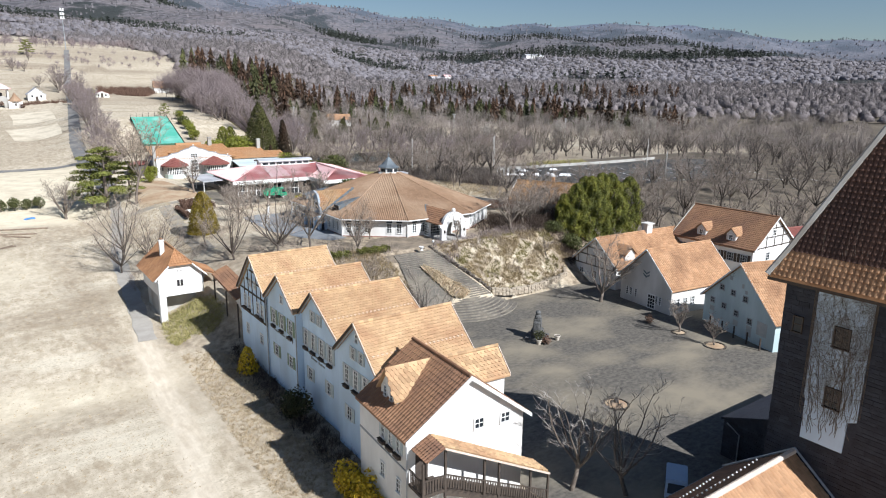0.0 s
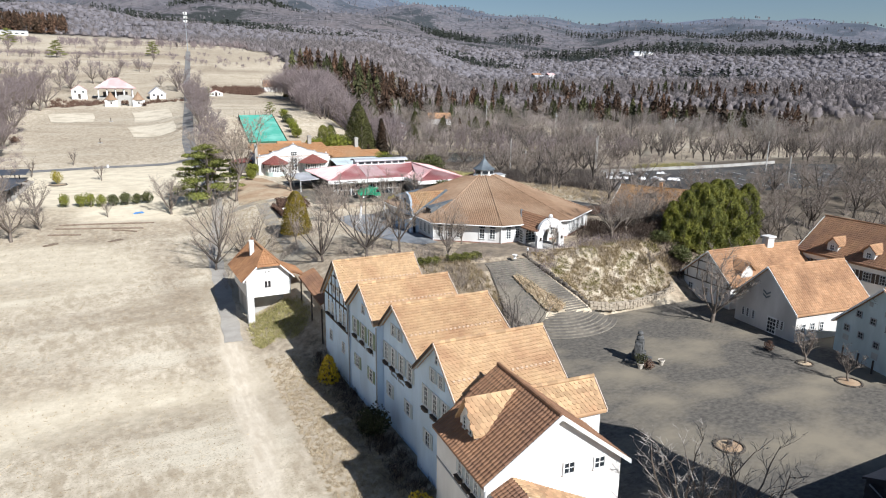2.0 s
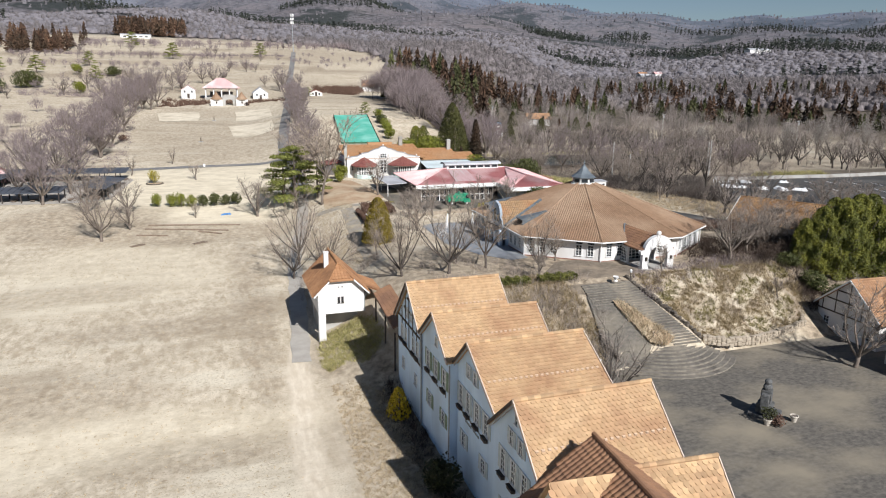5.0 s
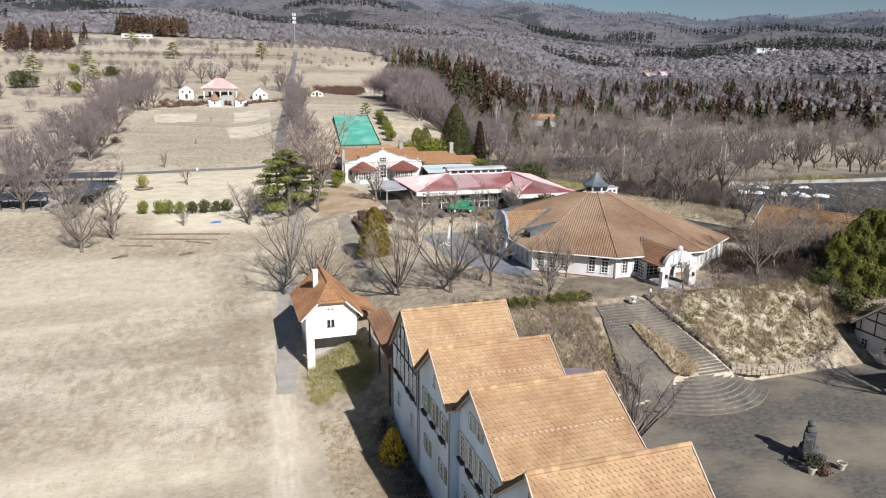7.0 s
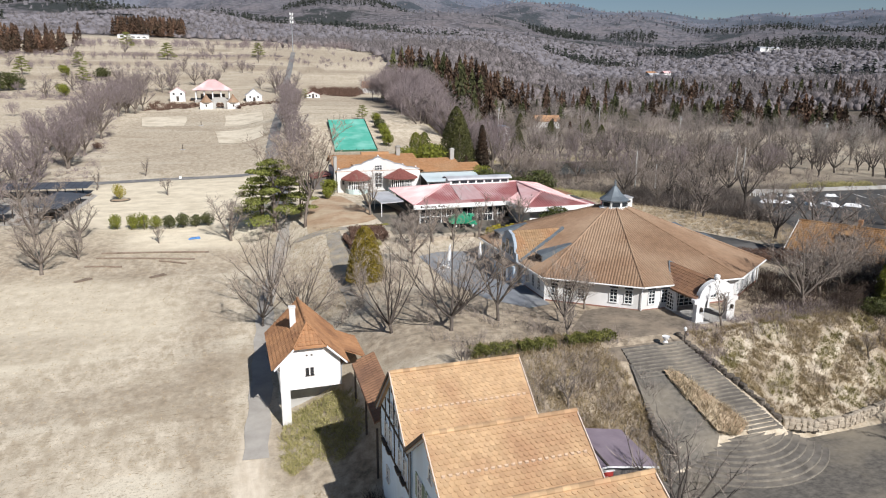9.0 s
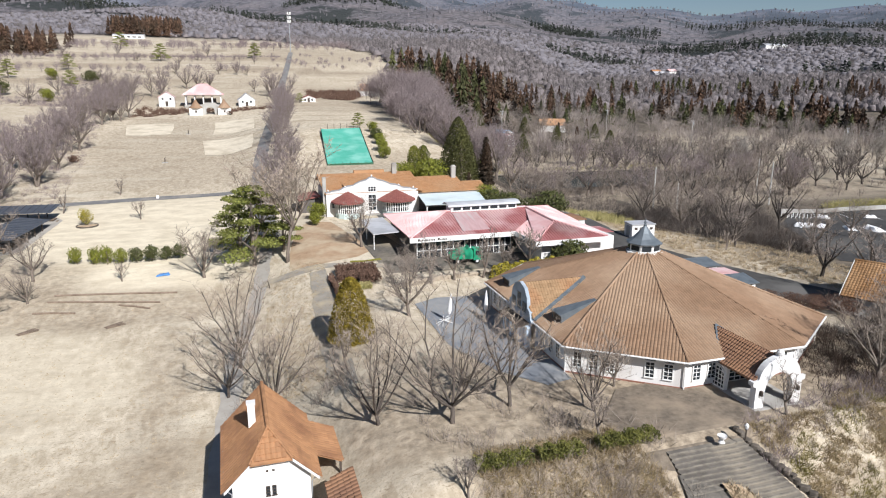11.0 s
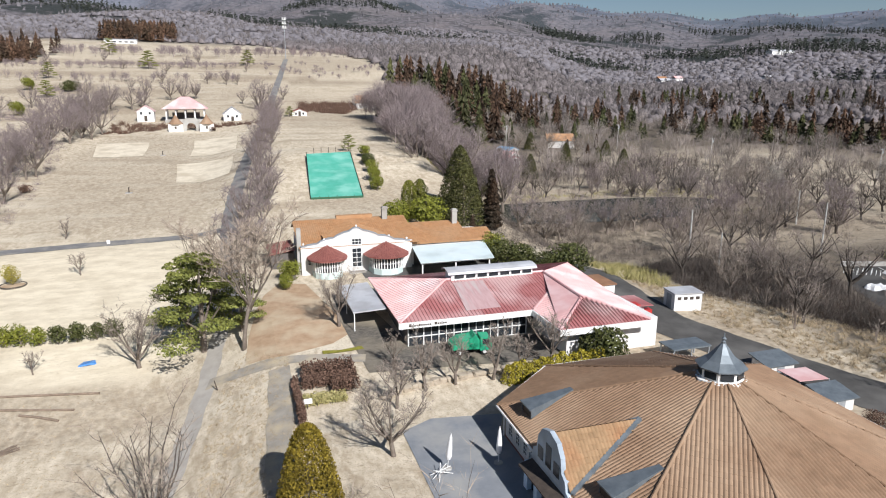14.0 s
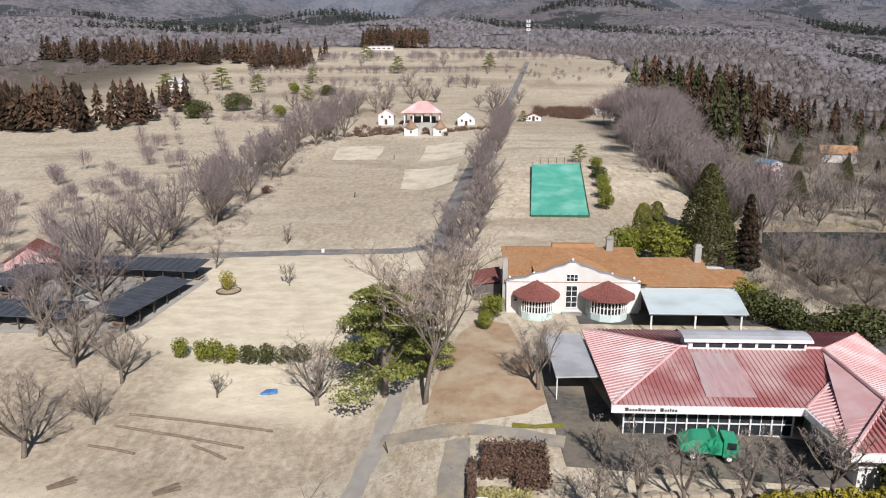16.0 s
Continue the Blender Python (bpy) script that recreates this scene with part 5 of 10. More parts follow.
# ---- white house with curved gable ----
def manor():
    h = thing("manor_house", pose(11.5, 150.3, 8.4), "white house with curved gable, twin bays and brown roof", "house")
    ze, zr, dep = 4.3, 6.3, 11.0
    part("wall", Geo().box(0, 16.5, 0, dep, -1.5, ze).box(16.5, 30.0, 1.0, dep - 1, -1.5, 3.6), WHITE, h)
    ridge_y = 9.5
    roof(h, [(-0.2, ridge_y, zr), (17.6, ridge_y, zr), (17.6, -0.15, ze - 0.2), (-0.2, -0.15, ze - 0.2)], ROOF_B, "pan", w=0.32, h=0.4)
    roof(h, [(17.6, ridge_y, zr), (-0.2, ridge_y, zr), (-0.2, dep + 1.5, ze + 0.6), (17.6, dep + 1.5, ze + 0.6)], ROOF_B, "pan", w=0.32, h=0.4)
    roof(h, [(16.5, 7.6, 5.4), (26.2, 7.6, 5.4), (26.2, 0.7, 3.55), (16.5, 0.7, 3.55)], ROOF_B, "pan", w=0.32, h=0.4)
    roof(h, [(26.2, 4.6, 4.65), (30.3, 4.6, 4.65), (30.3, 0.7, 3.55), (26.2, 0.7, 3.55)], ROOF_B, "pan", w=0.32, h=0.4)
    part("back_roof", Geo().slab([(16.5, 7.6, 5.4), (26.2, 7.6, 5.4), (26.2, dep, 4.2), (16.5, dep, 4.2)], (0, 0, -0.2)), ROOF_B, h)
    part("ridge_block", Geo().box(6.6, 12.4, ridge_y - 0.3, ridge_y + 0.6, zr - 0.5, zr + 0.5), ROOF_B, h)
    # curved gable front
    apex = 8.0
    half = [(8.1, 4.35), (7.4, 4.4), (7.1, 4.55), (5.7, 4.7), (5.2, 5.0), (4.4, 5.3), (3.3, 5.45), (2.8, 5.75), (1.9, 6.1), (1.0, 6.3), (0.4, 6.7), (0, 6.75)]
    prof = [(apex - a, b) for a, b in half] + [(apex + a, b) for a, b in half[-2::-1]]
    g = Geo().slab([(0.0, -0.25, -1.5)] + [(16.4, -0.25, -1.5)] + [(a, -0.25, b) for a, b in prof[::-1]], (0, 0.35, 0))
    gb = part("gable", g, WHITE, h, "white curved plaster gable")
    for (a, b), (c, d) in zip(prof, prof[1:]):
        part("coping", Geo().slab([(a, -0.34, b + 0.1), (c, -0.34, d + 0.1), (c, -0.34, d - 0.04), (a, -0.34, b - 0.04)][::-1], (0, 0.5, 0)), PAINT_GREY, gb)
    for a, b in ((0.3, 4.6), (5.2 - 1.9, 5.15), (apex, 6.9), (apex + 4.9, 5.15), (15.6, 4.6)):
        part("ball", Geo().lathe([(0.04, -0.1), (0.15, 0.02), (0.17, 0.14), (0.08, 0.27), (0.01, 0.3)], 10, (a, -0.15, b)), WHITE, gb)
    for s in (-1, 1):
        P = [(apex, -0.1, 6.55), (apex, 6.4, 6.55), (apex + s * 4.6, 3.6, 5.1), (apex + s * 4.6, -0.1, 5.1)]
        roof(h, P if s < 0 else [P[1], P[0], P[3], P[2]], ROOF_B, "pan", w=0.32, h=0.4)
    window(h, (apex, -0.26, 4.7), -90, 1.5, 1.0, 3, 2)
    window(h, (apex, -0.26, 2.3), -90, 1.5, 2.9, 2, 4)
    for a in (1.1, 1.9, 14.6):
        window(h, (a, -0.26, 2.2), -90, 0.5, 1.2, 1, 3)
    # bays
    for bx, rad in ((3.6, 2.15), (12.3, 2.5)):
        c = (bx, -1.3, 0)
        ang = [math.pi + math.pi * k / 6 for k in range(7)]
        lo = [(bx + rad * math.cos(a), -1.0 + rad * math.sin(a)) for a in ang]
        b = part("bay", Geo().slab([(x, y, 0.95) for x, y in lo] + [(lo[-1][0], 0, 0.95), (lo[0][0], 0, 0.95)], (0, 0, -2.4)), TEAL, h, "bay window with pale teal base")
        part("bay_head", Geo().slab([(x, y, 2.75) for x, y in lo] + [(lo[-1][0], 0, 2.75), (lo[0][0], 0, 2.75)], (0, 0, -0.3)), PAINT_WHITE, b)
        part("bay_core", Geo().slab([(bx + (x - bx) * 0.93, -0.9 + (y + 1.0) * 0.93, 2.5) for x, y in lo] + [(lo[-1][0] - 0.2, 0, 2.5), (lo[0][0] + 0.2, 0, 2.5)], (0, 0, -1.6)), GLASS, b)
        for (x0, y0), (x1, y1) in zip(lo, lo[1:]):
            for t in (0.0, 0.34, 0.66):
                x, y = x0 + (x1 - x0) * t, y0 + (y1 - y0) * t
                part("bar", Geo().box(x - 0.06, x + 0.06, y - 0.06, y + 0.06, 0.9, 2.6), PAINT_WHITE, b)
            part("rail", Geo().slab([(x0, y0, 1.8), (x1, y1, 1.8), (x1 * 0.99 + bx * 0.01, y1 * 0.99 - 0.01, 1.8), (x0 * 0.99 + bx * 0.01, y0 * 0.99 - 0.01, 1.8)], (0, 0, -0.07)), PAINT_WHITE, b)
        g = Geo()
        big = [(bx + (rad + 0.75) * math.cos(a), -1.0 + (rad + 0.75) * math.sin(a), 2.75) for a in ang]
        big = [(big[0][0], 0.1, 2.75)] + big + [(big[-1][0], 0.1, 2.75)]
        g.v = [(bx, -0.6, 4.45)] + big + [(x, y, z - 0.1) for x, y, z in big]
        nb = len(big)
        for k in range(1, nb):
            g.f += [(0, k, k + 1), (k, nb + k, nb + k + 1, k + 1)]
        g.f.append(tuple(range(2 * nb, nb, -1)))
        rf = part("bay_roof", g, MAROON, b, "faceted maroon shingle roof")
        for p, q in zip(big, big[1:]):
            tiles(rf, [(bx, -0.6, 4.45), (bx + 0.001 * (q[0] - p[0]), -0.6 + 0.001 * (q[1] - p[1]), 4.45), q, p], MAROON, "pan", 0.3, 0.25)
    # canopy to the east
    cp = part("canopy", Geo().slab([(16.6, 0.6, 3.2), (28.4, 0.6, 3.2), (27.0, -7.2, 2.6), (15.8, -7.2, 2.6)][::-1], (0, 0, -0.1)), PALE_ROOF, h, "pale turquoise canopy roof")
    for x in (16.2, 21.2, 26.4):
        part("post", Geo().box(x - 0.09, x + 0.09, -6.8, -6.62, -1.5, 2.52), PAINT_WHITE, cp)
    part("canopy_beam", Geo().box(15.9, 26.9, -6.9, -6.7, 2.28, 2.5), PAINT_WHITE, cp)
    part("terrace_wall", Geo().box(15.5, 26.5, -7.9, -7.5, -1.5, 0.3), ROCK, h)
    # Dark plate on the solid wall, in place of the shade under the canopy
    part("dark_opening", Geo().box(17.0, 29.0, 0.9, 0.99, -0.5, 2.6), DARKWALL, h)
    for x, y, z in ((14.2, 8.6, 8.0), (25.4, 6.6, 7.4)):
        ch = part("chimney", Geo().box(x - 0.42, x + 0.42, y - 0.35, y + 0.35, 4.0, z - 0.25), CONCRETE, h)
        part("chimney_cap", Geo().box(x - 0.52, x + 0.52, y - 0.45, y + 0.45, z - 0.25, z - 0.1).box(x - 0.35, x + 0.35, y - 0.28, y + 0.28, z - 0.1, z + 0.1), CONCRETE, ch)
    part("chimney", Geo().box(-0.55, 0.05, 0.2, 0.9, -1.5, 7.0), CONCRETE, h)
    part("steps", Geo().box(6.8, 9.2, -1.2, -0.25, -1.5, 0.3).box(6.6, 9.4, -1.7, -1.2, -1.5, 0.0), CONCRETE, h)
    part("side_wing", Geo().box(-4.0, -0.6, 4.0, 10.0, -1.5, 2.6), DARKWALL, h)
    part("side_roof", Geo().slab([(-4.4, 3.6, 2.6), (-0.5, 3.6, 3.2), (-0.5, 10.4, 3.2), (-4.4, 10.4, 2.6)], (0, 0, -0.15)), MAROON, h)
    return h


ROOF_B = material("brown_clay_roof", (0.36, 0.19, 0.09), (0.44, 0.25, 0.125), 0.75, 1.0, stain=(0.40, 0.24, 0.13), stain_scale=0.25, bump=0.01, island=-0.08)
PALE_ROOF = material("pale_turquoise_sheet", (0.58, 0.68, 0.69), (0.68, 0.76, 0.77), 0.5, 0.6, stain=(0.50, 0.58, 0.58), stain_scale=0.3)
manor()


# ---- east side of the square ----
def gabled(name, m, L, W, he, hr, wall, tile, label, over=0.35, kind="pan", flare=0.0, category="house"):
    """A gabled house: ridge along local x, gables at x = 0 and x = L, width along local y."""
    h = thing(name, m, label, category)
    y0, y1 = -W / 2, W / 2
    part("wall", Geo().slab([(0, y0, he), (0, y0, -2), (0, y1, -2), (0, y1, he), (0, 0, hr)], (L, 0, 0)), wall, h)
    for s in (-1, 1):
        sl = (hr - he) / (W / 2)
        yo, zo = s * (W / 2 + over), he - over * sl + flare
        P = [(-over, 0, hr + 0.12), (L + over, 0, hr + 0.12), (L + over, yo, zo + 0.12), (-over, yo, zo + 0.12)]
        roof(h, P if s < 0 else [P[1], P[0], P[3], P[2]], tile, kind, w=0.32, h=0.38)
        for xx in (-over - 0.06, L + over):
            bargeboard(h, (xx, 0, hr + 0.22), (xx, yo, zo + 0.2), PAINT_WHITE, 0.24, 0.06)
    ridge_caps(h, (-over, 0, hr + 0.16), (L + over, 0, hr + 0.16), tile)
    return h


TILE_R = material("mottled_orange_tile", (0.36, 0.20, 0.105), (0.46, 0.275, 0.155), 0.75, 0.8, stain=(0.28, 0.155, 0.085), stain_scale=0.35, bump=0.01, island=-0.14)
WHITE_GREY = material("off_white_plaster", (0.60, 0.58, 0.55), (0.70, 0.68, 0.65), 0.85, 0.8, stain=(0.50, 0.48, 0.45), stain_scale=0.3, stretch=(1, 1, 0.4))
TILE_DARK = material("dark_brown_tile", (0.075, 0.04, 0.03), (0.12, 0.065, 0.046), 0.8, 1.2, stain=(0.06, 0.034, 0.027), stain_scale=0.3, bump=0.01, island=-0.12)
BARN_TEAL = material("pale_teal_wall", (0.50, 0.61, 0.62), (0.60, 0.70, 0.71), 0.85, 0.8, stain=(0.42, 0.52, 0.53), stain_scale=0.3, stretch=(1, 1, 0.4))
FADED = material("faded_mural", (0.36, 0.40, 0.40), (0.50, 0.50, 0.48), 0.85, 1.5)

sa = gabled("shop", pose(49.9, 49.0, 0, 0, 0, -6), 11.6, 9.0, 3.6, 7.8, WHITE_GREY, TILE_R, "off-white gabled shop with mottled orange tile roof", category="shop")
for y in (-2.7, -2.1, 1.6, 2.5, 3.2):
    window(sa, (0, y, 1.5), 180, 0.45, 1.1, 1, 4)
dr = part("door", Geo().box(-0.06, -0.01, -1.9, -0.5, -0.3, 2.1), PAINT_WHITE, sa)
for k in range(3):
    for j in range(4):
        part("pane", Geo().box(-0.075, -0.06, -1.78 + k * 0.4, -1.46 + k * 0.4, 0.2 + j * 0.45, 0.56 + j * 0.45), GLASS, dr)
for s in (0, 1):
    part("chevron", Geo().slab([(-0.05, 0.55, 4.6 + s * 0.45), (-0.05, 0.0, 4.25 + s * 0.45), (-0.05, -0.55, 4.6 + s * 0.45), (-0.05, -0.55, 4.38 + s * 0.45), (-0.05, 0.0, 4.03 + s * 0.45), (-0.05, 0.55, 4.38 + s * 0.45)], (0.04, 0, 0)), BLUEGREY, sa)
for x in (1.2, 2.6, 4.0):
    window(sa, (x, -4.5, 1.6), -90, 0.7, 1.2, 2, 3)

sb = gabled("barn", pose(50.1, 35.8, 0, 0, 0, -17), 11.0, 11.6, 3.6, 8.7, BARN_TEAL, TILE_R, "pale gabled barn with faded wall paintings and orange roof", category="barn")
for y, z in ((4.3, 3.2), (2.3, 3.0), (0.2, 2.7), (-2.0, 2.4), (2.9, 5.2), (1.0, 5.0), (-1.0, 4.8)):
    window(sb, (0, y, z), 180, 0.75, 0.75, 2, 2, PAINT_GREY)
for y, z, w, hgt in ((4.3, 2.1, 0.8, 0.6), (0.2, 1.5, 0.8, 0.7), (-2.0, 1.2, 0.8, 1.3), (-3.9, 2.1, 1.5, 1.6), (1.6, 6.7, 0.5, 0.5), (-0.4, 6.2, 0.35, 0.5), (-1.0, 5.6, 0.4, 0.4)):
    part("painted_panel", Geo().box(-0.02, -0.004, y - w / 2, y + w / 2, z - hgt / 2, z + hgt / 2), FADED, sb)
g = Geo()
for k in range(9):
    a = math.pi * k / 8
    g.slab([(-0.03, 1.6 + 0.3 * math.cos(a - 0.06), 6.95 + 0.3 * math.sin(a - 0.06)), (-0.03, 1.6 + 0.75 * math.cos(a), 6.95 + 0.75 * math.sin(a)), (-0.03, 1.6 + 0.3 * math.cos(a + 0.06), 6.95 + 0.3 * math.sin(a + 0.06))], (0.02, 0, 0))
part("sun_motif", g, BLUEGREY, sb)
for y in (-4.9, -2.9, -0.8, 1.2, 3.3):
    part("post", Geo().tube([(-1.0, y, -0.5), (-1.0, y, 1.5)], 0.1, 6), DARK, sb)

sc = gabled("half_timbered_house", pose(52.6, 60.3, 0, 0, 0, -3), 17.0, 8.4, 3.4, 6.9, WHITE, TILE_R, "half-timbered house with orange roof and white chimney")
for y in (-3.6, -1.8, 0, 1.8, 3.6):
    part("beam", Geo().box(-0.05, 0.02, y - 0.06, y + 0.06, 2.6, 6.8 - abs(y) * 0.83), DARK, sc)
for z, w in ((2.7, 4.2), (4.2, 3.1), (5.4, 1.7)):
    part("beam", Geo().box(-0.06, 0.01, -w, w, z - 0.08, z + 0.08), DARK, sc)
for y in (-2.8, 0.0, 2.8):
    window(sc, (0, y, 1.4), 180, 0.9, 1.2, 2, 3)
part("chimney", Geo().box(10.2, 11.4, -0.5, 0.5, 5.5, 8.1).box(10.0, 11.6, -0.7, 0.7, 8.1, 8.3), WHITE, sc)
dm = part("dormer", Geo().slab([(2.2, -3.7, 3.6), (4.2, -3.7, 3.6), (4.2, -3.7, 5.0), (3.2, -3.7, 6.0), (2.2, -3.7, 5.0)], (0, 2.6, 0)), WHITE_GREY, sc)
for s in (-1, 1):
    roof(dm, [(3.2, -4.0, 6.15), (3.2, -0.8, 6.15), (3.2 + s * 1.3, -1.2, 4.9), (3.2 + s * 1.3, -4.0, 4.9)], TILE_R, "pan")

sd = gabled("inn", pose(74.0, 45.0, 0, 0, 0, 90), 13.5, 11.0, 6.2, 10.4, WHITE, TILE_BROWN, "white inn with brown tile roof, dormers and timbered gable")
for x in np.arange(1.3, 13, 2.15):
    window(sd, (x, 5.5, 4.6), 90, 1.15, 1.3, 3, 3, PAINT_GREY, DARK)
for x in (4.0, 9.0):
    d = part("dormer", Geo().slab([(x - 0.75, 4.9, 6.6), (x + 0.75, 4.9, 6.6), (x + 0.75, 4.9, 7.8), (x, 4.9, 8.6), (x - 0.75, 4.9, 7.8)][::-1], (0, -3.0, 0)), WHITE, sd)
    for s in (-1, 1):
        roof(d, [(x, 5.2, 8.75), (x, 2.0, 8.75), (x + s * 1.05, 2.4, 7.7), (x + s * 1.05, 5.2, 7.7)], TILE_R, "pan")
    window(d, (x, 4.92, 7.3), 90, 0.7, 0.8, 2, 2)
for y in (-4.5, -2.2, 0, 2.2, 4.5):
    part("beam", Geo().box(-0.05, 0.01, y - 0.09, y + 0.09, 6.0, 10.2 - abs(y) * 0.76), DARK, sd)
for z, w in ((6.2, 5.4), (7.6, 3.5), (8.9, 1.8)):
    part("beam", Geo().box(-0.06, 0.0, -w, w, z - 0.08, z + 0.08), DARK, sd)
window(sd, (0, 0.3, 8.2), 180, 0.9, 1.0, 2, 2)
window(sd, (0, 1.5, 4.8), 180, 1.0, 1.3, 2, 3)

TILE_LODGE = material("weathered_lodge_tile", (0.20, 0.105, 0.045), (0.28, 0.155, 0.07), 0.75, 0.9, stain=(0.33, 0.20, 0.10), stain_scale=0.3, bump=0.01, island=-0.15)
se = gabled("lodge", pose(65.3, 92.2, 6.0, 0, 0, -61.6), 19.5, 9.6, 2.1, 5.0, WHITE_GREY, TILE_LODGE, "low lodge with long brown roof and skylight dormers", category="lodge")
part("chimney", Geo().box(6.6, 7.1, 0.0, 0.5, 4.4, 6.1), TILE_R, se, "terracotta chimney")
part("chimney", Geo().box(17.6, 18.5, -0.5, 0.5, 4.4, 6.3), WHITE, se)
for x in (6.3, 13.2):
    part("skylight", Geo().slab([(x - 1.0, -2.7, 4.45), (x + 1.0, -2.7, 4.45), (x + 1.0, -1.2, 4.75), (x - 1.0, -1.2, 4.75)], (0, 0, -0.1)), TILE_LODGE, se)
    part("skylight_front", Geo().box(x - 0.9, x + 0.9, -2.68, -2.6, 3.4, 4.4), DARK, se)

sf = gabled("storehouse", pose(84, 50, 0, 0, 0, -14), 26.0, 14.0, 4.0, 6.6, WHITE_GREY, MAROON, "long storehouse under a dark red roof", category="storehouse")


def stone_courses(parent, p, u, w, z0, z1, mat, rng, skip=(), course=0.26, joined=True):
    """Coursed wall stones on an upright face from p along u."""
    g = Geo()
    u = Vector(u).normalized()
    n = Vector((u.y, -u.x, 0))
    z = z0
    while z < z1 - 0.05:
        hgt = course * rng.uniform(0.75, 1.2)
        a = -rng.uniform(0, 0.5)
        while a < w:
            ln = rng.uniform(0.45, 1.1)
            a0, a1 = max(a, 0), min(a + ln - 0.03, w)
            zz = min(z + hgt - 0.03, z1)
            if a1 - a0 > 0.05 and not any(s0 < (a0 + a1) / 2 < s1 and b0 < (z + zz) / 2 < b1 for s0, s1, b0, b1 in skip):
                d = rng.uniform(0.012, 0.035)
                c = [Vector(p) + u * q + Vector((0, 0, r - p[2])) + n * d for q, r in ((a0, z), (a1, z), (a1, zz), (a0, zz))]
                g.slab(c, -n * (d + 0.01))
            a += ln
        z += hgt
    return tagged(part("stonework", g, mat, parent), kind="stuff")


def tower():
    x0, x1, y0, y1, ze, za = 15.9, 24.1, 5.4, 13.6, 17.95, 26.5
    h = thing("tower", pose((x0 + x1) / 2, (y0 + y1) / 2, 0), "square dark slate tower with steep brown roof and vine-covered panel", "tower")
    ox, oy = (x0 + x1) / 2, (y0 + y1) / 2
    a = (x1 - x0) / 2
    part("wall", Geo().box(-a, a, -a, a, -1, ze), STONE, h)
    rng = random.Random(3)
    py0, py1 = 8.8 - oy, 11.75 - oy
    stone_courses(h, (-a, a, 0), (0, -1, 0), 2 * a, 2.0, ze, STONE, rng, skip=[(a - py1, a - py0, 8.5, 17.5), (13.6 - 13.1, 13.6 - 12.2, 14.5, 16.0)])
    stone_courses(h, (a, a, 0), (-1, 0, 0), 2 * a, 2.0, ze, STONE, rng)
    pn = part("plaster_panel", Geo().slab([(-a - 0.06, y, z) for y, z in ((py1, 17.5), (py0, 17.5), (py0, 10.6), (py0 + 0.45, 10.4), (py0 + 0.5, 8.5), (py1 - 0.1, 8.5), (py1 - 0.1, 10.9), (py1, 11.1))], (0.06, 0, 0)), PALEBLUE, h, "pale plaster panel overgrown with bare vines")
    for z in (15.1, 11.5):
        window(h, (-a - 0.06, 10.2 - oy, z), 180, 0.9, 1.25, 2, 3, DARK)
    window(h, (-a - 0.05, 12.65 - oy, 15.2), 180, 0.6, 1.0, 1, 2, DARK)
    e = 0.8
    base = [(-a - e, -a - e, ze), (a + e, -a - e, ze), (a + e, a + e, ze), (-a - e, a + e, ze)]
    mid = [(x * 0.86, y * 0.86, ze + 1.5) for x, y, z in base]
    for k in range(4):
        p, q = base[k], base[(k + 1) % 4]
        r, s = mid[k], mid[(k + 1) % 4]
        roof(h, [r, s, q, p], TILE_R, "pan", w=0.3, h=0.32)
        roof(h, [(0.3 * r[0], 0.3 * r[1], za), (0.3 * s[0], 0.3 * s[1], za), s, r], TILE_DARK, "pan", w=0.28, h=0.32)
        part("hip_cap", Geo().tube([p, r, (0.3 * r[0], 0.3 * r[1], za)], 0.2, 6), CONCRETE, h)
    # Roof cut flat above the view, so its cast shadow stays short
    part("roof_cap", Geo().slab([(0.3 * x, 0.3 * y, za) for x, y, z in mid], (0, 0, -0.3)), DARK, h)
    part("eave_board", Geo().box(-a - e, a + e, -a - e, a + e, ze - 0.32, ze - 0.15), DARK, h)
    # bare vines on the panel
    g = Geo()
    rv = random.Random(11)

    def vine(y, z, dy, dz, r, n):
        pts = [(-a - 0.09, y, z)]
        for _ in range(n):
            y += dy + rv.uniform(-0.14, 0.14)
            z += dz + rv.uniform(-0.08, 0.14)
            y = min(max(y, py0 - 0.15), py1 + 0.15)
            pts.append((-a - 0.09 - rv.uniform(0, 0.03), y, min(z, 17.6)))
            if rv.random() < 0.22 and n > 6:
                vine(y, z, rv.uniform(-0.3, 0.3), rv.uniform(0.0, 0.25), r * 0.6, n - 4)
        g.tube(pts, [r * (1 - 0.6 * i / len(pts)) for i in range(len(pts))], 3, False)
    for k in range(34):
        vine(rv.uniform(py0, py1), rv.uniform(8.6, 11.5), rv.uniform(-0.06, 0.06), 0.3, 0.016, 18)
    part("vines", g, BARK, h)
    return h


BARK = material("grey_bark", (0.13, 0.105, 0.085), (0.21, 0.175, 0.145), 0.9, 3.0, bump=0.01)
tower()
wg = thing("gatehouse_wing", pose(30, 16, 0), "low stone wing beside the tower, roof toned dark for shade", "building")
part("wall", Geo().slab([(-6, 5, -0.5), (-6, 5, 3.15), (-6, -6, 7.3), (-6, -6, -0.5)], (14, 0, 0)), STONE, wg)
# Near-black slate here stands for the tower's shade on the roof
part("roof", Geo().slab([(-6.2, 5.2, 3.3), (-6.2, -6.2, 7.6), (8.2, -6.2, 7.6), (8.2, 5.2, 3.3)][::-1], (0, 0, -0.16)), STONE, wg)
stone_courses(wg, (-6, 5, 0), (0, -1, 0), 9, 0, 3.15, STONE, random.Random(5))
stone_courses(wg, (8, 5, 0), (-1, 0, 0), 14, 0, 3.15, STONE, random.Random(6))
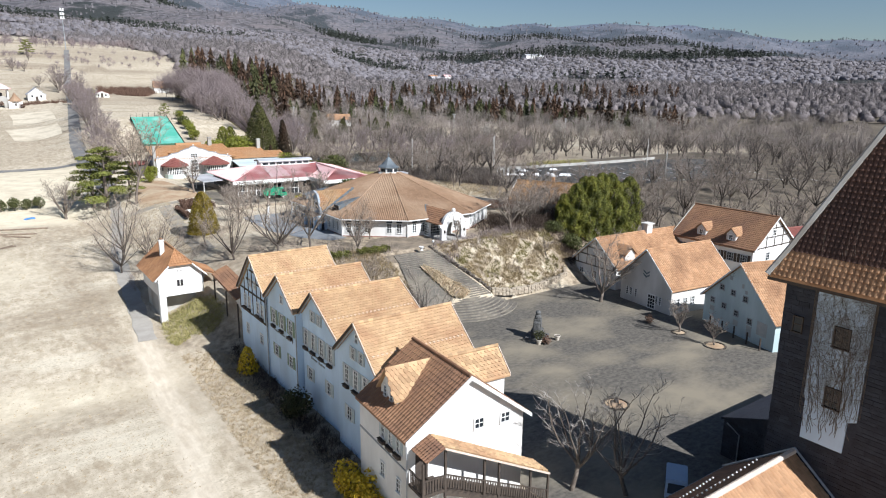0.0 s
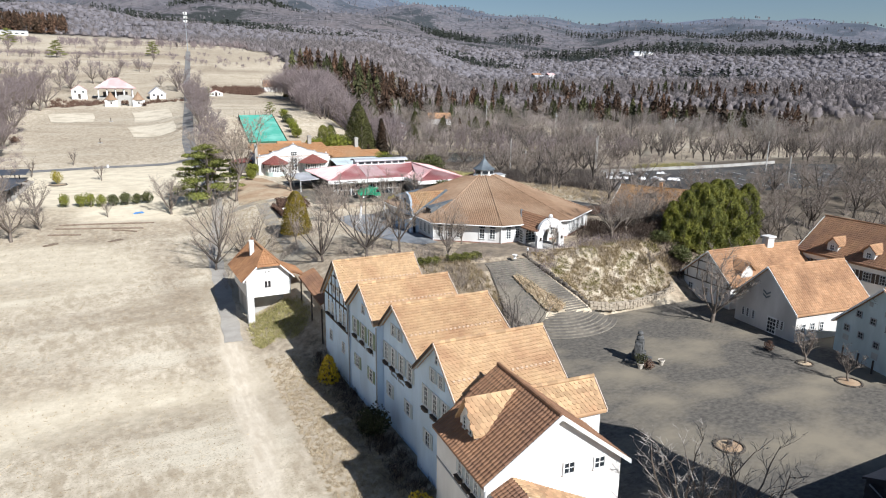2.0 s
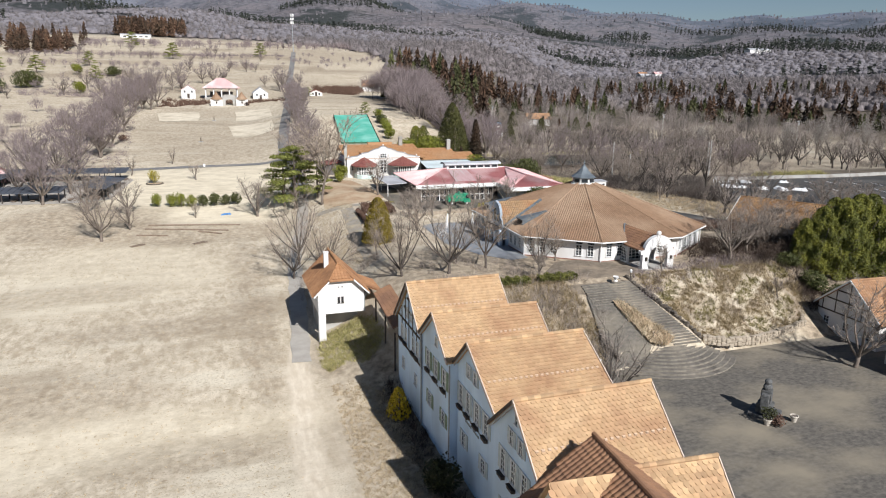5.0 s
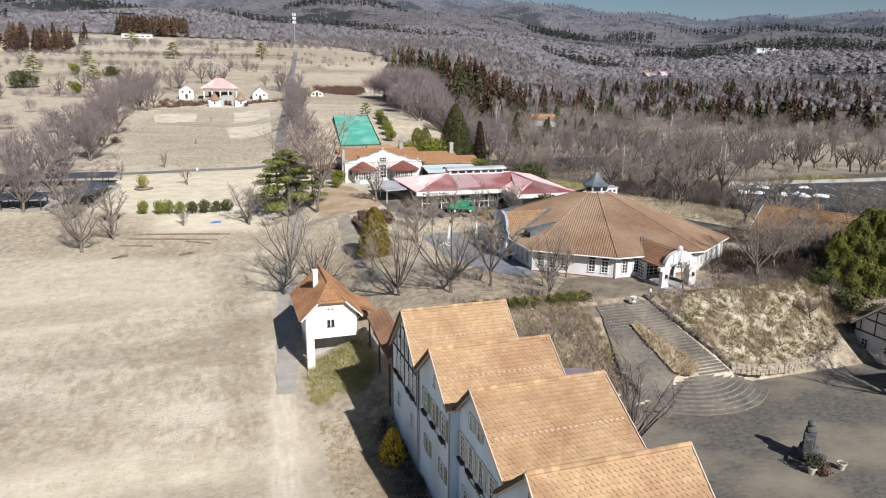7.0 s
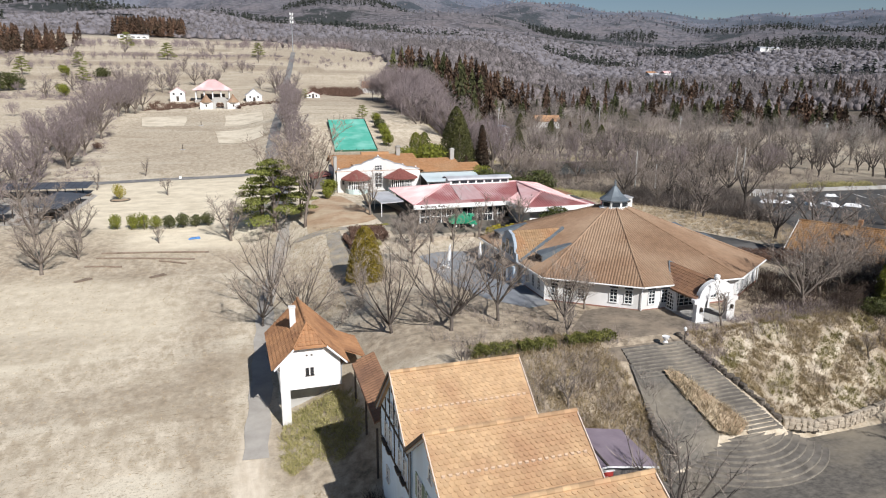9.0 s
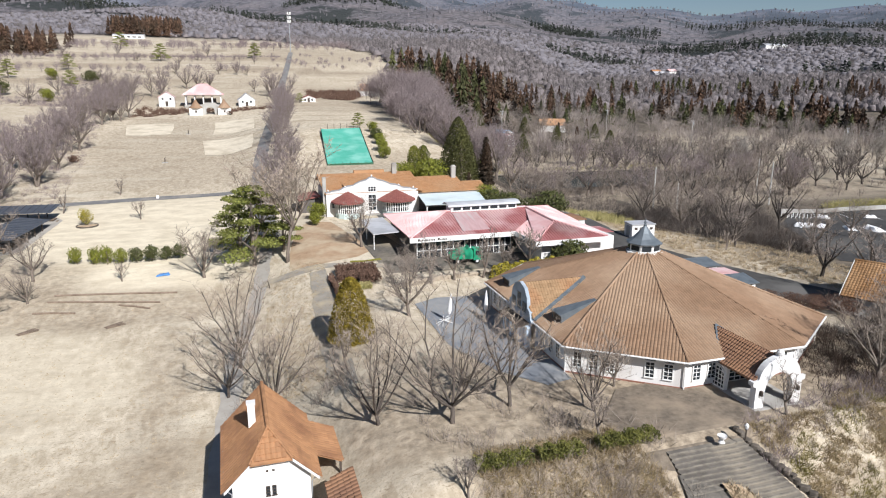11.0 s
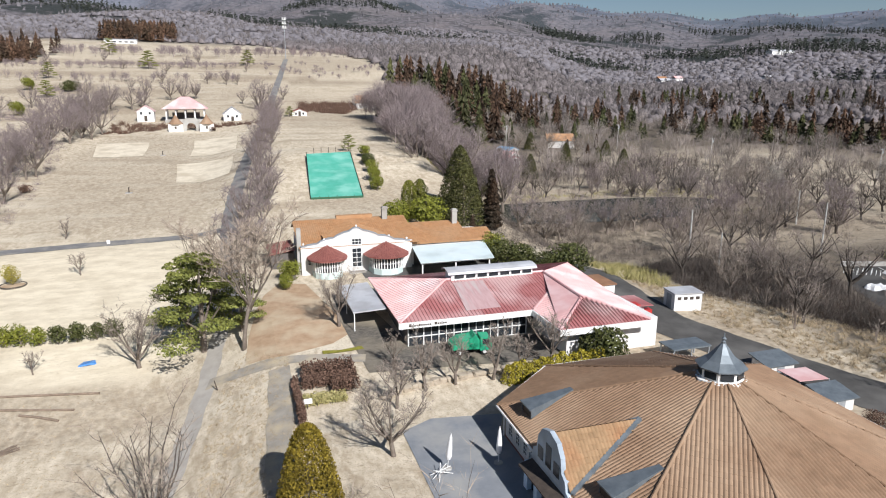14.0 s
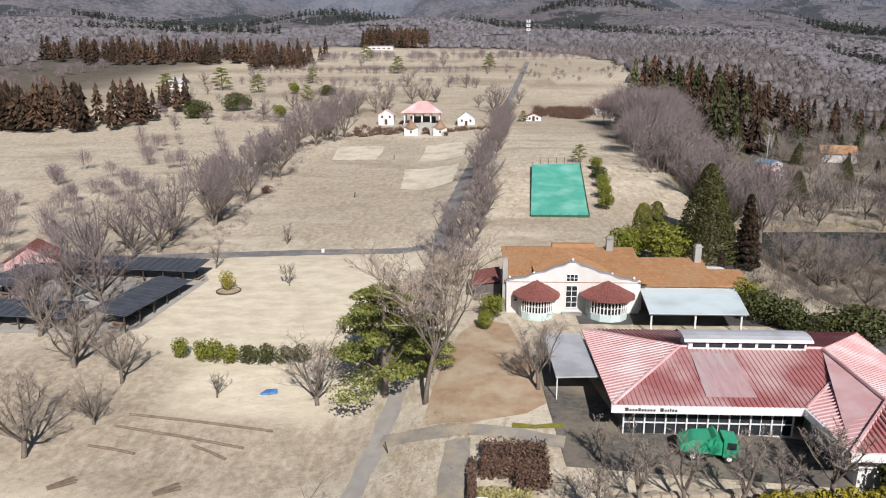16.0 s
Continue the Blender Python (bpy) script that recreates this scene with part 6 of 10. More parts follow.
pipe(wg, [(-6.15, 4.7, 3.0), (-6.15, 3.6, 2.4), (-6.15, 3.6, 0)], PAINT_GREY, 0.06)
an = thing("annex", pose(9.5, 11.8, 0), "tiled annex in front of the tower hung with white festoon lamps", "building")
part("wall", Geo().slab([(-6, -5.6, -1), (-6, 3.7, -1), (-6, 3.7, 4.4), (-6, 0, 7.2), (-6, -5.6, 2.9)], (12.3, 0, 0)), STONE, an)
# Sunlit and shaded sides are painted: orange tile south, brown tile north
roof(an, [(-6.5, 0, 7.4), (6.3, 0, 7.4), (6.3, -6.1, 2.6), (-6.5, -6.1, 2.6)], TILE_R, "pan", w=0.3, h=0.4)
roof(an, [(6.3, 0, 7.4), (-6.5, 0, 7.4), (-6.5, 4.2, 4.2), (6.3, 4.2, 4.2)], TILE_BROWN, "pan", w=0.3, h=0.4)
ridge_caps(an, (-6.5, 0, 7.5), (6.2, 0, 7.5), TRIM_TILE, 0.16)
pipe(an, [(-6.5, 4.3, 4.15), (6.3, 4.3, 4.15)], PAINT_GREY, 0.07, "gutter")
part("flashing", Geo().tube([(6.33, 4.3, 4.3), (6.33, 0, 7.65), (6.33, -4.0, 4.5)], 0.09, 5), PAINT_GREY, an)
LAMP_W = material("white_bulb", (0.8, 0.8, 0.78), (0.85, 0.85, 0.83), 0.3, 2.0)
for s in (0, 1):
    p, q = Vector((-6.0, 1.2 + s * 1.1, 6.75 - s * 0.85)), Vector((4.4 - s * 2.6, 1.2 + s * 1.1, 6.95 - s * 0.85))
    st = part("festoon", Geo().tube([p, p.lerp(q, 0.5) - Vector((0, 0, 0.12)), q], 0.012, 4), DARK, an)
    for k in range(26):
        t = k / 25
        part("bulb", shared("bulb", lambda: Geo().lathe([(0.01, -0.07), (0.07, 0), (0.01, 0.07)], 8).mesh("bulb", LAMP_W, True)), None, st).location = p.lerp(q, t) - Vector((0, 0, 0.12 * 4 * t * (1 - t)))


# ---- far buildings ----
def far_house(name, x, y, z, w, d, he, hr, tile, label, rz=0, wall=None):
    h = thing(name, pose(x, y, z, 0, 0, rz), label, "house")
    part("wall", Geo().slab([(-w / 2, -d / 2, -2), (w / 2, -d / 2, -2), (w / 2, -d / 2, he), (0, -d / 2, hr), (-w / 2, -d / 2, he)], (0, d, 0)), wall or WHITE, h)
    for s in (-1, 1):
        part("roof", Geo().slab([(0, -d / 2 - 0.3, hr + 0.1), (s * (w / 2 + 0.4), -d / 2 - 0.3, he - 0.15), (s * (w / 2 + 0.4), d / 2 + 0.3, he - 0.15), (0, d / 2 + 0.3, hr + 0.1)][::s], (0, 0, -0.15)), tile, h)
    part("door", Geo().box(-0.5, 0.5, -d / 2 - 0.05, -d / 2 - 0.005, 0, 2.0), DARK, h)
    for a in (-w / 4, w / 4):
        part("window", Geo().box(a - 0.35, a + 0.35, -d / 2 - 0.05, -d / 2 - 0.005, he - 1.3, he - 0.4), GLASS, h)
    return h


GATE_Y = 313
gt = thing("gate", pose(-8.9, GATE_Y, 18.7), "white gate with two round-capped lodges and an arch", "gate")
for s in (-1, 1):
    lg = part("lodge", Geo().box(s * 5.2 - 2.4, s * 5.2 + 2.4, -1.8, 1.8, -1.5, 2.9), WHITE, gt)
    part("lodge_roof", Geo().lathe([(2.7, 2.85), (1.9, 3.6), (0.9, 4.9), (0.1, 6.2)], 10, (s * 5.2, 0, 0)), ROOF_TAN, lg)
    part("window", Geo().box(s * 5.2 - 0.3, s * 5.2 + 0.3, -1.86, -1.8, 1.2, 2.1), DARK, lg)
bm = bmesh.new()
f = bm.faces.new([bm.verts.new((a, -0.5, b)) for a, b in [(-2.8, -1.5), (-1.5, -1.5)] + [(1.5 * math.cos(t), 1.8 + 1.5 * math.sin(t)) for t in np.linspace(math.pi, 0, 10)] + [(1.5, -1.5), (2.8, -1.5), (2.8, 4.2), (1.8, 4.9), (-1.8, 4.9), (-2.8, 4.2)]])
for v in [q for q in bmesh.ops.extrude_face_region(bm, geom=[f])["geom"] if isinstance(q, bmesh.types.BMVert)]:
    v.co.y += 1.0
bmesh.ops.recalc_face_normals(bm, faces=bm.faces)
me = bpy.data.meshes.new("arch")
bm.to_mesh(me)
bm.free()
me.materials.append(CONCRETE)
part("arch", me, None, gt)
pv = thing("pavilion", pose(-11.6, 337, 21.6), "open pavilion with a faded pink hipped roof on white columns", "pavilion")
part("floor", Geo().box(-7.4, 7.4, -4.5, 4.5, -2, 0.6), CONCRETE, pv)
for x in (-6.8, -3.4, 0, 3.4, 6.8):
    for y in (-4.0, 4.0):
        part("column", Geo().box(x - 0.25, x + 0.25, y - 0.25, y + 0.25, 0.6, 4.6), PAINT_WHITE, pv)
part("beam", Geo().box(-7.2, 7.2, -4.3, -3.7, 4.2, 4.8).box(-7.2, 7.2, 3.7, 4.3, 4.2, 4.8), PAINT_WHITE, pv)
part("counter", Geo().box(-5, 5, 1.5, 3, 0.6, 3.0), DARKWALL, pv)
b = [(-8.2, -5.4, 4.7), (8.2, -5.4, 4.7), (8.2, 5.4, 4.7), (-8.2, 5.4, 4.7)]
t = [(-1.6, -0.8, 9.0), (1.6, -0.8, 9.0), (1.6, 0.8, 9.0), (-1.6, 0.8, 9.0)]
for k in range(4):
    part("roof", Geo().slab([b[k], b[(k + 1) % 4], t[(k + 1) % 4], t[k]], (0, 0, -0.2)), PINK_PALE, pv)
part("roof_cap", Geo().slab(t, (0, 0, -0.2)), PINK_PALE, pv)
far_house("chapel", 5.5, 337, 21.2, 6.6, 9, 2.9, 5.6, PALE_METAL, "small white chapel-like house with pale roof")
far_house("cottage", -25.8, 337, 21.6, 6.0, 5, 3.8, 5.8, PINK_PALE, "small white cottage with faded pink roof")
far_house("shed", 32.3, 345, 22.6, 6.0, 5, 1.9, 3.0, MAROON, "small open shed with dark red roof")
far_house("farmhouse", 66, 372, 24.5, 13, 9, 3.0, 6.0, TILE_R, "white farmhouse with orange tile roof", 80)
far_house("hut", 107, 298, 7.6, 5.5, 8, 1.9, 2.9, PINK_PALE, "small hut with faded red roof", 20, WHITE_GREY)
far_house("hut", 103, 288, 7.0, 5, 8, 1.9, 2.8, PINK, "small hut with red ribbed roof", 20, WHITE_GREY)
far_house("hut", 112, 310, 8.2, 5, 8, 1.9, 2.9, material("blue_sheet_roof", (0.12, 0.28, 0.45), (0.18, 0.36, 0.52), 0.5, 1.0), "small hut with blue sheet roof", 20, WHITE_GREY)
far_house("farmhouse", 146, 330, 9, 9, 12, 2.8, 5.4, TILE_R, "white farmhouse with weathered tile roof", 72, WHITE_GREY)
far_house("cottage", -62, 170, 7.4, 7, 6, 2.6, 4.8, MAROON, "pink-walled cottage with dark roof by the trees", 20, PINK_PALE)
fc = thing("factory", pose(-88, 800, 72.5), "long white low factory hall on the hill", "factory")
part("wall", Geo().box(-14.5, 14.5, -5, 5, -4, 4.2), WHITE, fc)
part("roof", Geo().slab([(-14.8, -5.3, 4.2), (14.8, -5.3, 4.2), (14.8, 0, 5.2), (-14.8, 0, 5.2)], (0, 0, -0.2)).slab([(-14.8, 0, 5.2), (14.8, 0, 5.2), (14.8, 5.3, 4.2), (-14.8, 5.3, 4.2)], (0, 0, -0.2)), PALE_METAL, fc)
for k in range(5):
    part("window", Geo().box(-12 + k * 5.2, -9 + k * 5.2, -5.06, -5.0, 1.6, 2.8), GLASS, fc)
ms = thing("radio_mast", pose(50.4, 597, float(gz(50.4, 597))), "tall white steel radio mast with antenna platform", "mast")
mz = 83.5 - float(gz(50.4, 597))
part("pole", Geo().tube([(0, 0, -1), (0, 0, mz)], [0.34, 0.2], 8), PAINT_GREY, ms)
for z in (mz - 1.0, mz - 4.0, mz - 7.0):
    part("platform", Geo().lathe([(1.2, z), (1.2, z + 0.25)], 10), PAINT_WHITE, ms)
    for k in range(6):
        a = k * math.pi / 3
        part("antenna", Geo().box(-0.15, 0.15, -0.12, 0.12, z, z + 2.0), PAINT_WHITE, ms).location = (1.3 * math.cos(a), 1.3 * math.sin(a), 0)


def far_white(x, y, w, d, hgt, label, roofmat=None, rz=0):
    z = float(gz(x, y))
    h = thing("house", pose(x, y, z, 0, 0, rz), label, "house")
    part("wall", Geo().box(-w / 2, w / 2, -d / 2, d / 2, -4, hgt), WHITE, h)
    part("roof", Geo().slab([(-w / 2 - 0.5, -d / 2 - 0.5, hgt), (w / 2 + 0.5, -d / 2 - 0.5, hgt), (w / 2 + 0.5, 0, hgt + 2.5), (-w / 2 - 0.5, 0, hgt + 2.5)], (0, 0, -0.3)).slab([(-w / 2 - 0.5, 0, hgt + 2.5), (w / 2 + 0.5, 0, hgt + 2.5), (w / 2 + 0.5, d / 2 + 0.5, hgt), (-w / 2 - 0.5, d / 2 + 0.5, hgt)], (0, 0, -0.3)), roofmat or PALE_METAL, h)


far_white(500, 748, 16, 9, 3, "long white farm shed far off among woods")
far_white(512, 772, 12, 8, 3.5, "distant house with orange-red roof among woods", TILE_C)
far_white(538, 776, 11, 8, 3.0, "distant house with faded red roof among woods", PINK_PALE)
far_white(606, 700, 13, 8, 3, "distant white house among bare woods")
far_white(905, 1000, 46, 14, 6, "distant pale works building on the hillside")
far_white(-152, 440, 9, 8, 4, "distant white house at the wood's edge")


# ---- arbours on the lawn ----
def arbour(x, y, z, L, W, rz):
    h = thing("arbour", pose(x, y, z, 0, 0, rz), "long open picnic arbour with dark blue-grey sheet roof", "arbour", "arbours round the picnic court")
    r = part("roof", Geo().slab([(-L / 2, -W / 2, 2.35), (L / 2, -W / 2, 2.35), (L / 2, W / 2, 2.9), (-L / 2, W / 2, 2.9)], (0, 0, -0.1)), DARKROOF, h)
    k = -L / 2 + 0.4
    while k < L / 2:
        part("rib", shared(("rib", W), lambda: Geo().slab([(-0.05, -W / 2, 2.43), (0.05, -W / 2, 2.43), (0.05, W / 2, 2.98), (-0.05, W / 2, 2.98)], (0, 0, -0.07)).mesh("rib", DARKROOF)), None, r).location = (k, 0, 0)
        k += 1.2
    for x in np.arange(-L / 2 + 0.5, L / 2, 3.2):
        for yy in (-W / 2 + 0.5, W / 2 - 0.5):
            part("post", shared("arb_post", lambda: Geo().box(-0.08, 0.08, -0.08, 0.08, -0.8, 2.5).mesh("post", DARK)), None, h).location = (x, yy, 0)
        part("table", shared("arb_table", lambda: Geo().box(-0.4, 0.4, -1.0, 1.0, 0.65, 0.73).box(-0.3, 0.3, -0.7, -0.5, -0.4, 0.65).box(-0.3, 0.3, 0.5, 0.7, -0.4, 0.65).mesh("table", BENCHWOOD)), None, h).location = (x + 1.5, 0, 0)
        for s in (-0.85, 0.85):
            part("bench", shared("arb_bench", lambda: Geo().box(-0.17, 0.17, -1.0, 1.0, 0.38, 0.45).box(-0.12, 0.12, -0.8, -0.65, -0.4, 0.38).box(-0.12, 0.12, 0.65, 0.8, -0.4, 0.38).mesh("bench", BENCHWOOD)), None, h).location = (x + 1.5 + s, 0, 0)
    return h


DARKROOF = material("dark_sheet_roof", (0.075, 0.085, 0.105), (0.12, 0.13, 0.15), 0.5, 0.6, metal=0.3)
BENCHWOOD = material("weathered_wood", (0.16, 0.12, 0.09), (0.26, 0.20, 0.15), 0.9, 2.0)
arbour(-46.5, 168.5, 6.9, 25, 5.2, -5)
arbour(-37.5, 155.5, 6.0, 16, 5.0, 83)
arbour(-59.0, 166.0, 6.6, 17, 5.0, 83)
arbour(-52.0, 150.5, 5.6, 17, 5.0, -4)
arbour(-68.0, 155.0, 5.9, 15, 5.0, 83)
sheet("court_paving", [(-64, 148), (-40, 147), (-35.5, 149), (-33, 167), (-36, 172), (-64, 175)], PAVING, "pale paving under the picnic arbours", "paving", lift=0.04, step=3)
# ---- vegetation ----
TWIG = material("grey_twigs", (0.21, 0.172, 0.142), (0.34, 0.288, 0.245), 0.95, 2.0, island=-0.2)
TWIG_PURPLE = material("mauve_twigs", (0.185, 0.148, 0.145), (0.29, 0.238, 0.236), 0.95, 2.0, island=-0.2)
TWIG_LIGHT = material("pale_twigs", (0.168, 0.143, 0.128), (0.291, 0.253, 0.227), 0.95, 0.11, island=-0.3, tint=0.45)
TWIG_VAL = material("hazel_twigs", (0.165, 0.137, 0.118), (0.27, 0.23, 0.2), 0.95, 1.0, island=-0.3, tint=0.4)
TWIG_MID = material("valley_twigs", (0.122, 0.108, 0.105), (0.211, 0.188, 0.186), 0.95, 0.35, bump=0.2, tint=0.14)
# Far twigs, lightened and cooled in place of distance haze
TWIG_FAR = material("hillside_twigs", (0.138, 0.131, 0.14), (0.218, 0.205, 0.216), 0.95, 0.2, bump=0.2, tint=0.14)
LEAF = material("evergreen_leaf", (0.04, 0.048, 0.014), (0.10, 0.106, 0.03), 0.6, 1.5, island=-0.35)
LEAF_YELLOW = material("yellow_green_leaf", (0.22, 0.19, 0.02), (0.34, 0.28, 0.03), 0.6, 2.0, island=-0.3)
LEAF_GOLD = material("golden_leaf", (0.50, 0.34, 0.02), (0.68, 0.50, 0.04), 0.6, 2.0, island=-0.25)
LEAF_DARK = material("dark_conifer_leaf", (0.022, 0.026, 0.011), (0.062, 0.064, 0.022), 0.7, 1.5, island=-0.35)
LEAF_RUST = material("rusty_cedar_leaf", (0.02, 0.019, 0.012), (0.085, 0.045, 0.026), 0.8, 0.06, island=-0.4)
LEAF_BROWN = material("dead_hedge_leaf", (0.095, 0.055, 0.04), (0.18, 0.11, 0.078), 0.9, 1.5, island=-0.3)
TUFT = material("dry_tussock", (0.31, 0.24, 0.15), (0.51, 0.415, 0.28), 0.95, 1.0, island=-0.25)
TUFT_BANK = material("bank_tussock", (0.20, 0.145, 0.08), (0.40, 0.315, 0.18), 0.95, 0.6, island=-0.3)
TUFT_WEED = material("olive_weeds", (0.13, 0.115, 0.035), (0.30, 0.25, 0.10), 0.95, 0.8, island=-0.3)
TUFT_GREEN = material("weedy_tussock", (0.24, 0.225, 0.08), (0.46, 0.40, 0.19), 0.95, 1.0, island=-0.25)


def bare_tree_meshes(seed, H, spread, limbs=5, subs=6, fine=6, twigs=9, low=0.22, lean=0.0, tww=0.013, girth=1.0):
    """Trunk with limbs, and a crown of twigs, of a leafless tree."""
    rng = random.Random(seed)
    wood, tw = Geo(), Geo()

    def curve(p, d, length, n, up):
        pts = [Vector(p)]
        d = Vector(d).normalized()
        for _ in range(n):
            d = (d + Vector((rng.uniform(-0.22, 0.22), rng.uniform(-0.22, 0.22), rng.uniform(-0.1, 0.2) + up))).normalized()
            pts.append(pts[-1] + d * length / n)
        return pts

    def sliver(p, d, length, w):
        d = Vector(d).normalized()
        s = d.cross(Vector((rng.uniform(-1, 1), rng.uniform(-1, 1), rng.uniform(-1, 1)))).normalized() * w
        tw.face(p - s, p + s, p + d * length)

    trunk_h = H * low * rng.uniform(0.9, 1.2)
    r0 = 0.028 * H * girth
    trunk = curve((0, 0, -0.4), (lean, 0, 1), trunk_h + 0.4, 3, 0.2)
    wood.tube(trunk, [r0 * 1.35, r0, r0 * 0.92, r0 * 0.88], 7)
    for i in range(limbs):
        a = 2 * math.pi * (i + rng.uniform(-0.3, 0.3)) / limbs
        tilt = rng.uniform(0.45, 1.15) * spread if i else 0.2
        L = (H - trunk_h) * rng.uniform(0.7, 1.0)
        limb = curve(trunk[-1] - Vector((0, 0, trunk_h * rng.uniform(0, 0.25))), (math.cos(a) * tilt, math.sin(a) * tilt, 1), L, 5, 0.1)
        wood.tube(limb, [r0 * 0.6 * (1 - 0.82 * k / 5) for k in range(6)], 5, False)
        for j in range(subs):
            k = min(1 + int(j * 4.2 / subs + rng.random()), 4)
            p = limb[k].lerp(limb[k + 1], rng.random())
            b = rng.uniform(0, 2 * math.pi)
            base = (limb[k + 1] - limb[k]).normalized()
            d = base * 0.7 + Vector((math.cos(b), math.sin(b), rng.uniform(-0.1, 0.6))) * rng.uniform(0.7, 1.1)
            l2 = L * rng.uniform(0.28, 0.5) * (1.15 - 0.13 * k)
            sub = curve(p, d, l2, 3, 0.08)
            rr = r0 * 0.22 * (1 - 0.12 * k)
            wood.tube(sub, [rr, rr * 0.75, rr * 0.5, rr * 0.25], 3, False)
            for m in range(fine):
                q = sub[min(m % 3, 2)].lerp(sub[min(m % 3, 2) + 1], rng.random())
                c = rng.uniform(0, 2 * math.pi)
                d3 = (sub[-1] - sub[0]).normalized() * 0.8 + Vector((math.cos(c), math.sin(c), rng.uniform(-0.2, 0.7))) * 0.9
                l3 = l2 * rng.uniform(0.35, 0.6)
                tip = q + d3.normalized() * l3
                sliver(q, d3, l3 * 1.05, 0.024)
                for _ in range(twigs):
                    s = q.lerp(tip, rng.uniform(0.25, 1.0))
                    c = rng.uniform(0, 2 * math.pi)
                    sliver(s, d3.normalized() * 0.9 + Vector((math.cos(c), math.sin(c), rng.uniform(-0.3, 0.7))) * 0.8, l3 * rng.uniform(0.35, 0.75), tww)
    return wood, tw


def make_tree(name, seed, H, spread, label, mat=None, bark=None, **kw):
    wood, tw = bare_tree_meshes(seed, H, spread, **kw)
    t = thing(name, pose(0, 0, -500), label, "tree")
    part("trunk", wood, bark or BARK, t, smooth=True)
    part("crown", tw, mat or TWIG, t)
    return t


BIG = [make_tree("bare_tree", 10 + k, 8.5, 1.35 + 0.3 * (k % 2), "leafless tree with grey bark and a wide twiggy crown", low=0.14 + 0.05 * (k % 3), limbs=7, subs=8, fine=6, twigs=8, tww=0.015) for k in range(4)]
SMALL = [make_tree("bare_tree", 40 + k, 4.5, 0.9, "small leafless tree with thin grey twigs", limbs=5, subs=6, fine=6, twigs=8, low=0.25) for k in range(2)]
MID = [make_tree("bare_tree", 60 + k, 9.0, 1.45, "leafless roadside tree with a mauve-grey crown", TWIG_PURPLE, limbs=8, subs=7, fine=5, twigs=7, low=0.2, tww=0.02) for k in range(3)]
TWIG_PALE = material("whitish_twigs", (0.26, 0.235, 0.21), (0.42, 0.385, 0.345), 0.9, 2.0, island=-0.25)
TWIG_TAN = material("tan_twigs", (0.29, 0.235, 0.185), (0.44, 0.365, 0.295), 0.95, 2.0, island=-0.25)
PALE_TREE = [make_tree("bare_tree", 84, 9.0, 1.5, "broad leafless tree with whitish branches beside the end house", TWIG_PALE, limbs=7, subs=6, fine=5, twigs=5, low=0.2, tww=0.012, girth=0.7)]
TALL = [make_tree("bare_tree", 91, 12.0, 0.75, "tall tan leafless tree with a straight pale trunk", TWIG_TAN, limbs=8, subs=7, fine=7, twigs=10, low=0.35, tww=0.02, girth=0.5)]
BARK_LIMB = material("dark_limb_bark", (0.06, 0.049, 0.042), (0.135, 0.112, 0.094), 0.9, 3.0, bump=0.01)
OPEN = [make_tree("bare_tree", 120 + k, 11.0, (0.8, 1.55, 1.15)[k], "open leafless tree with upright limbs and thin tan twigs", TWIG_TAN, limbs=9, subs=8, fine=5, twigs=7, low=0.1 + 0.04 * k, tww=0.008, girth=0.6, bark=BARK_LIMB) for k in range(3)]
STEMS = [make_tree("bare_tree", 131, 8.0, 0.8, "many-stemmed leafless tree fanning up beside the house", TWIG, limbs=11, subs=5, fine=4, twigs=3, low=0.05, tww=0.011, girth=0.75, bark=BARK_LIMB)]
TWIG_BROWN = material("dark_brown_twigs", (0.05, 0.036, 0.028), (0.12, 0.085, 0.065), 0.95, 2.0, island=-0.3)
BRUSH = [make_tree("bare_shrub", 141 + k, 3.0, 1.9, "tangled dark brown leafless shrub under the trees", TWIG_BROWN, limbs=9, subs=6, fine=6, twigs=8, low=0.05, tww=0.018, girth=0.8, bark=BARK_LIMB) for k in range(2)]
used = set()


def plant(kinds, x, y, size=1.0, k=0, turn=None, z=None, label="", group=""):
    src = kinds[k % len(kinds)]
    zz = float(gz(x, y)) if z is None else z
    m = pose(x, y, zz, 0, 0, (x * 71 + y * 37) % 360 if turn is None else turn)
    if src in used:
        ob = copy_thing(src, m)
    else:
        used.add(src)
        ob = src
        ob.matrix_world = m
    ob.scale = (size, size, size * (0.94 + 0.12 * ((x * 13 + y * 7) % 1)))
    return tagged(ob, label, "", group)


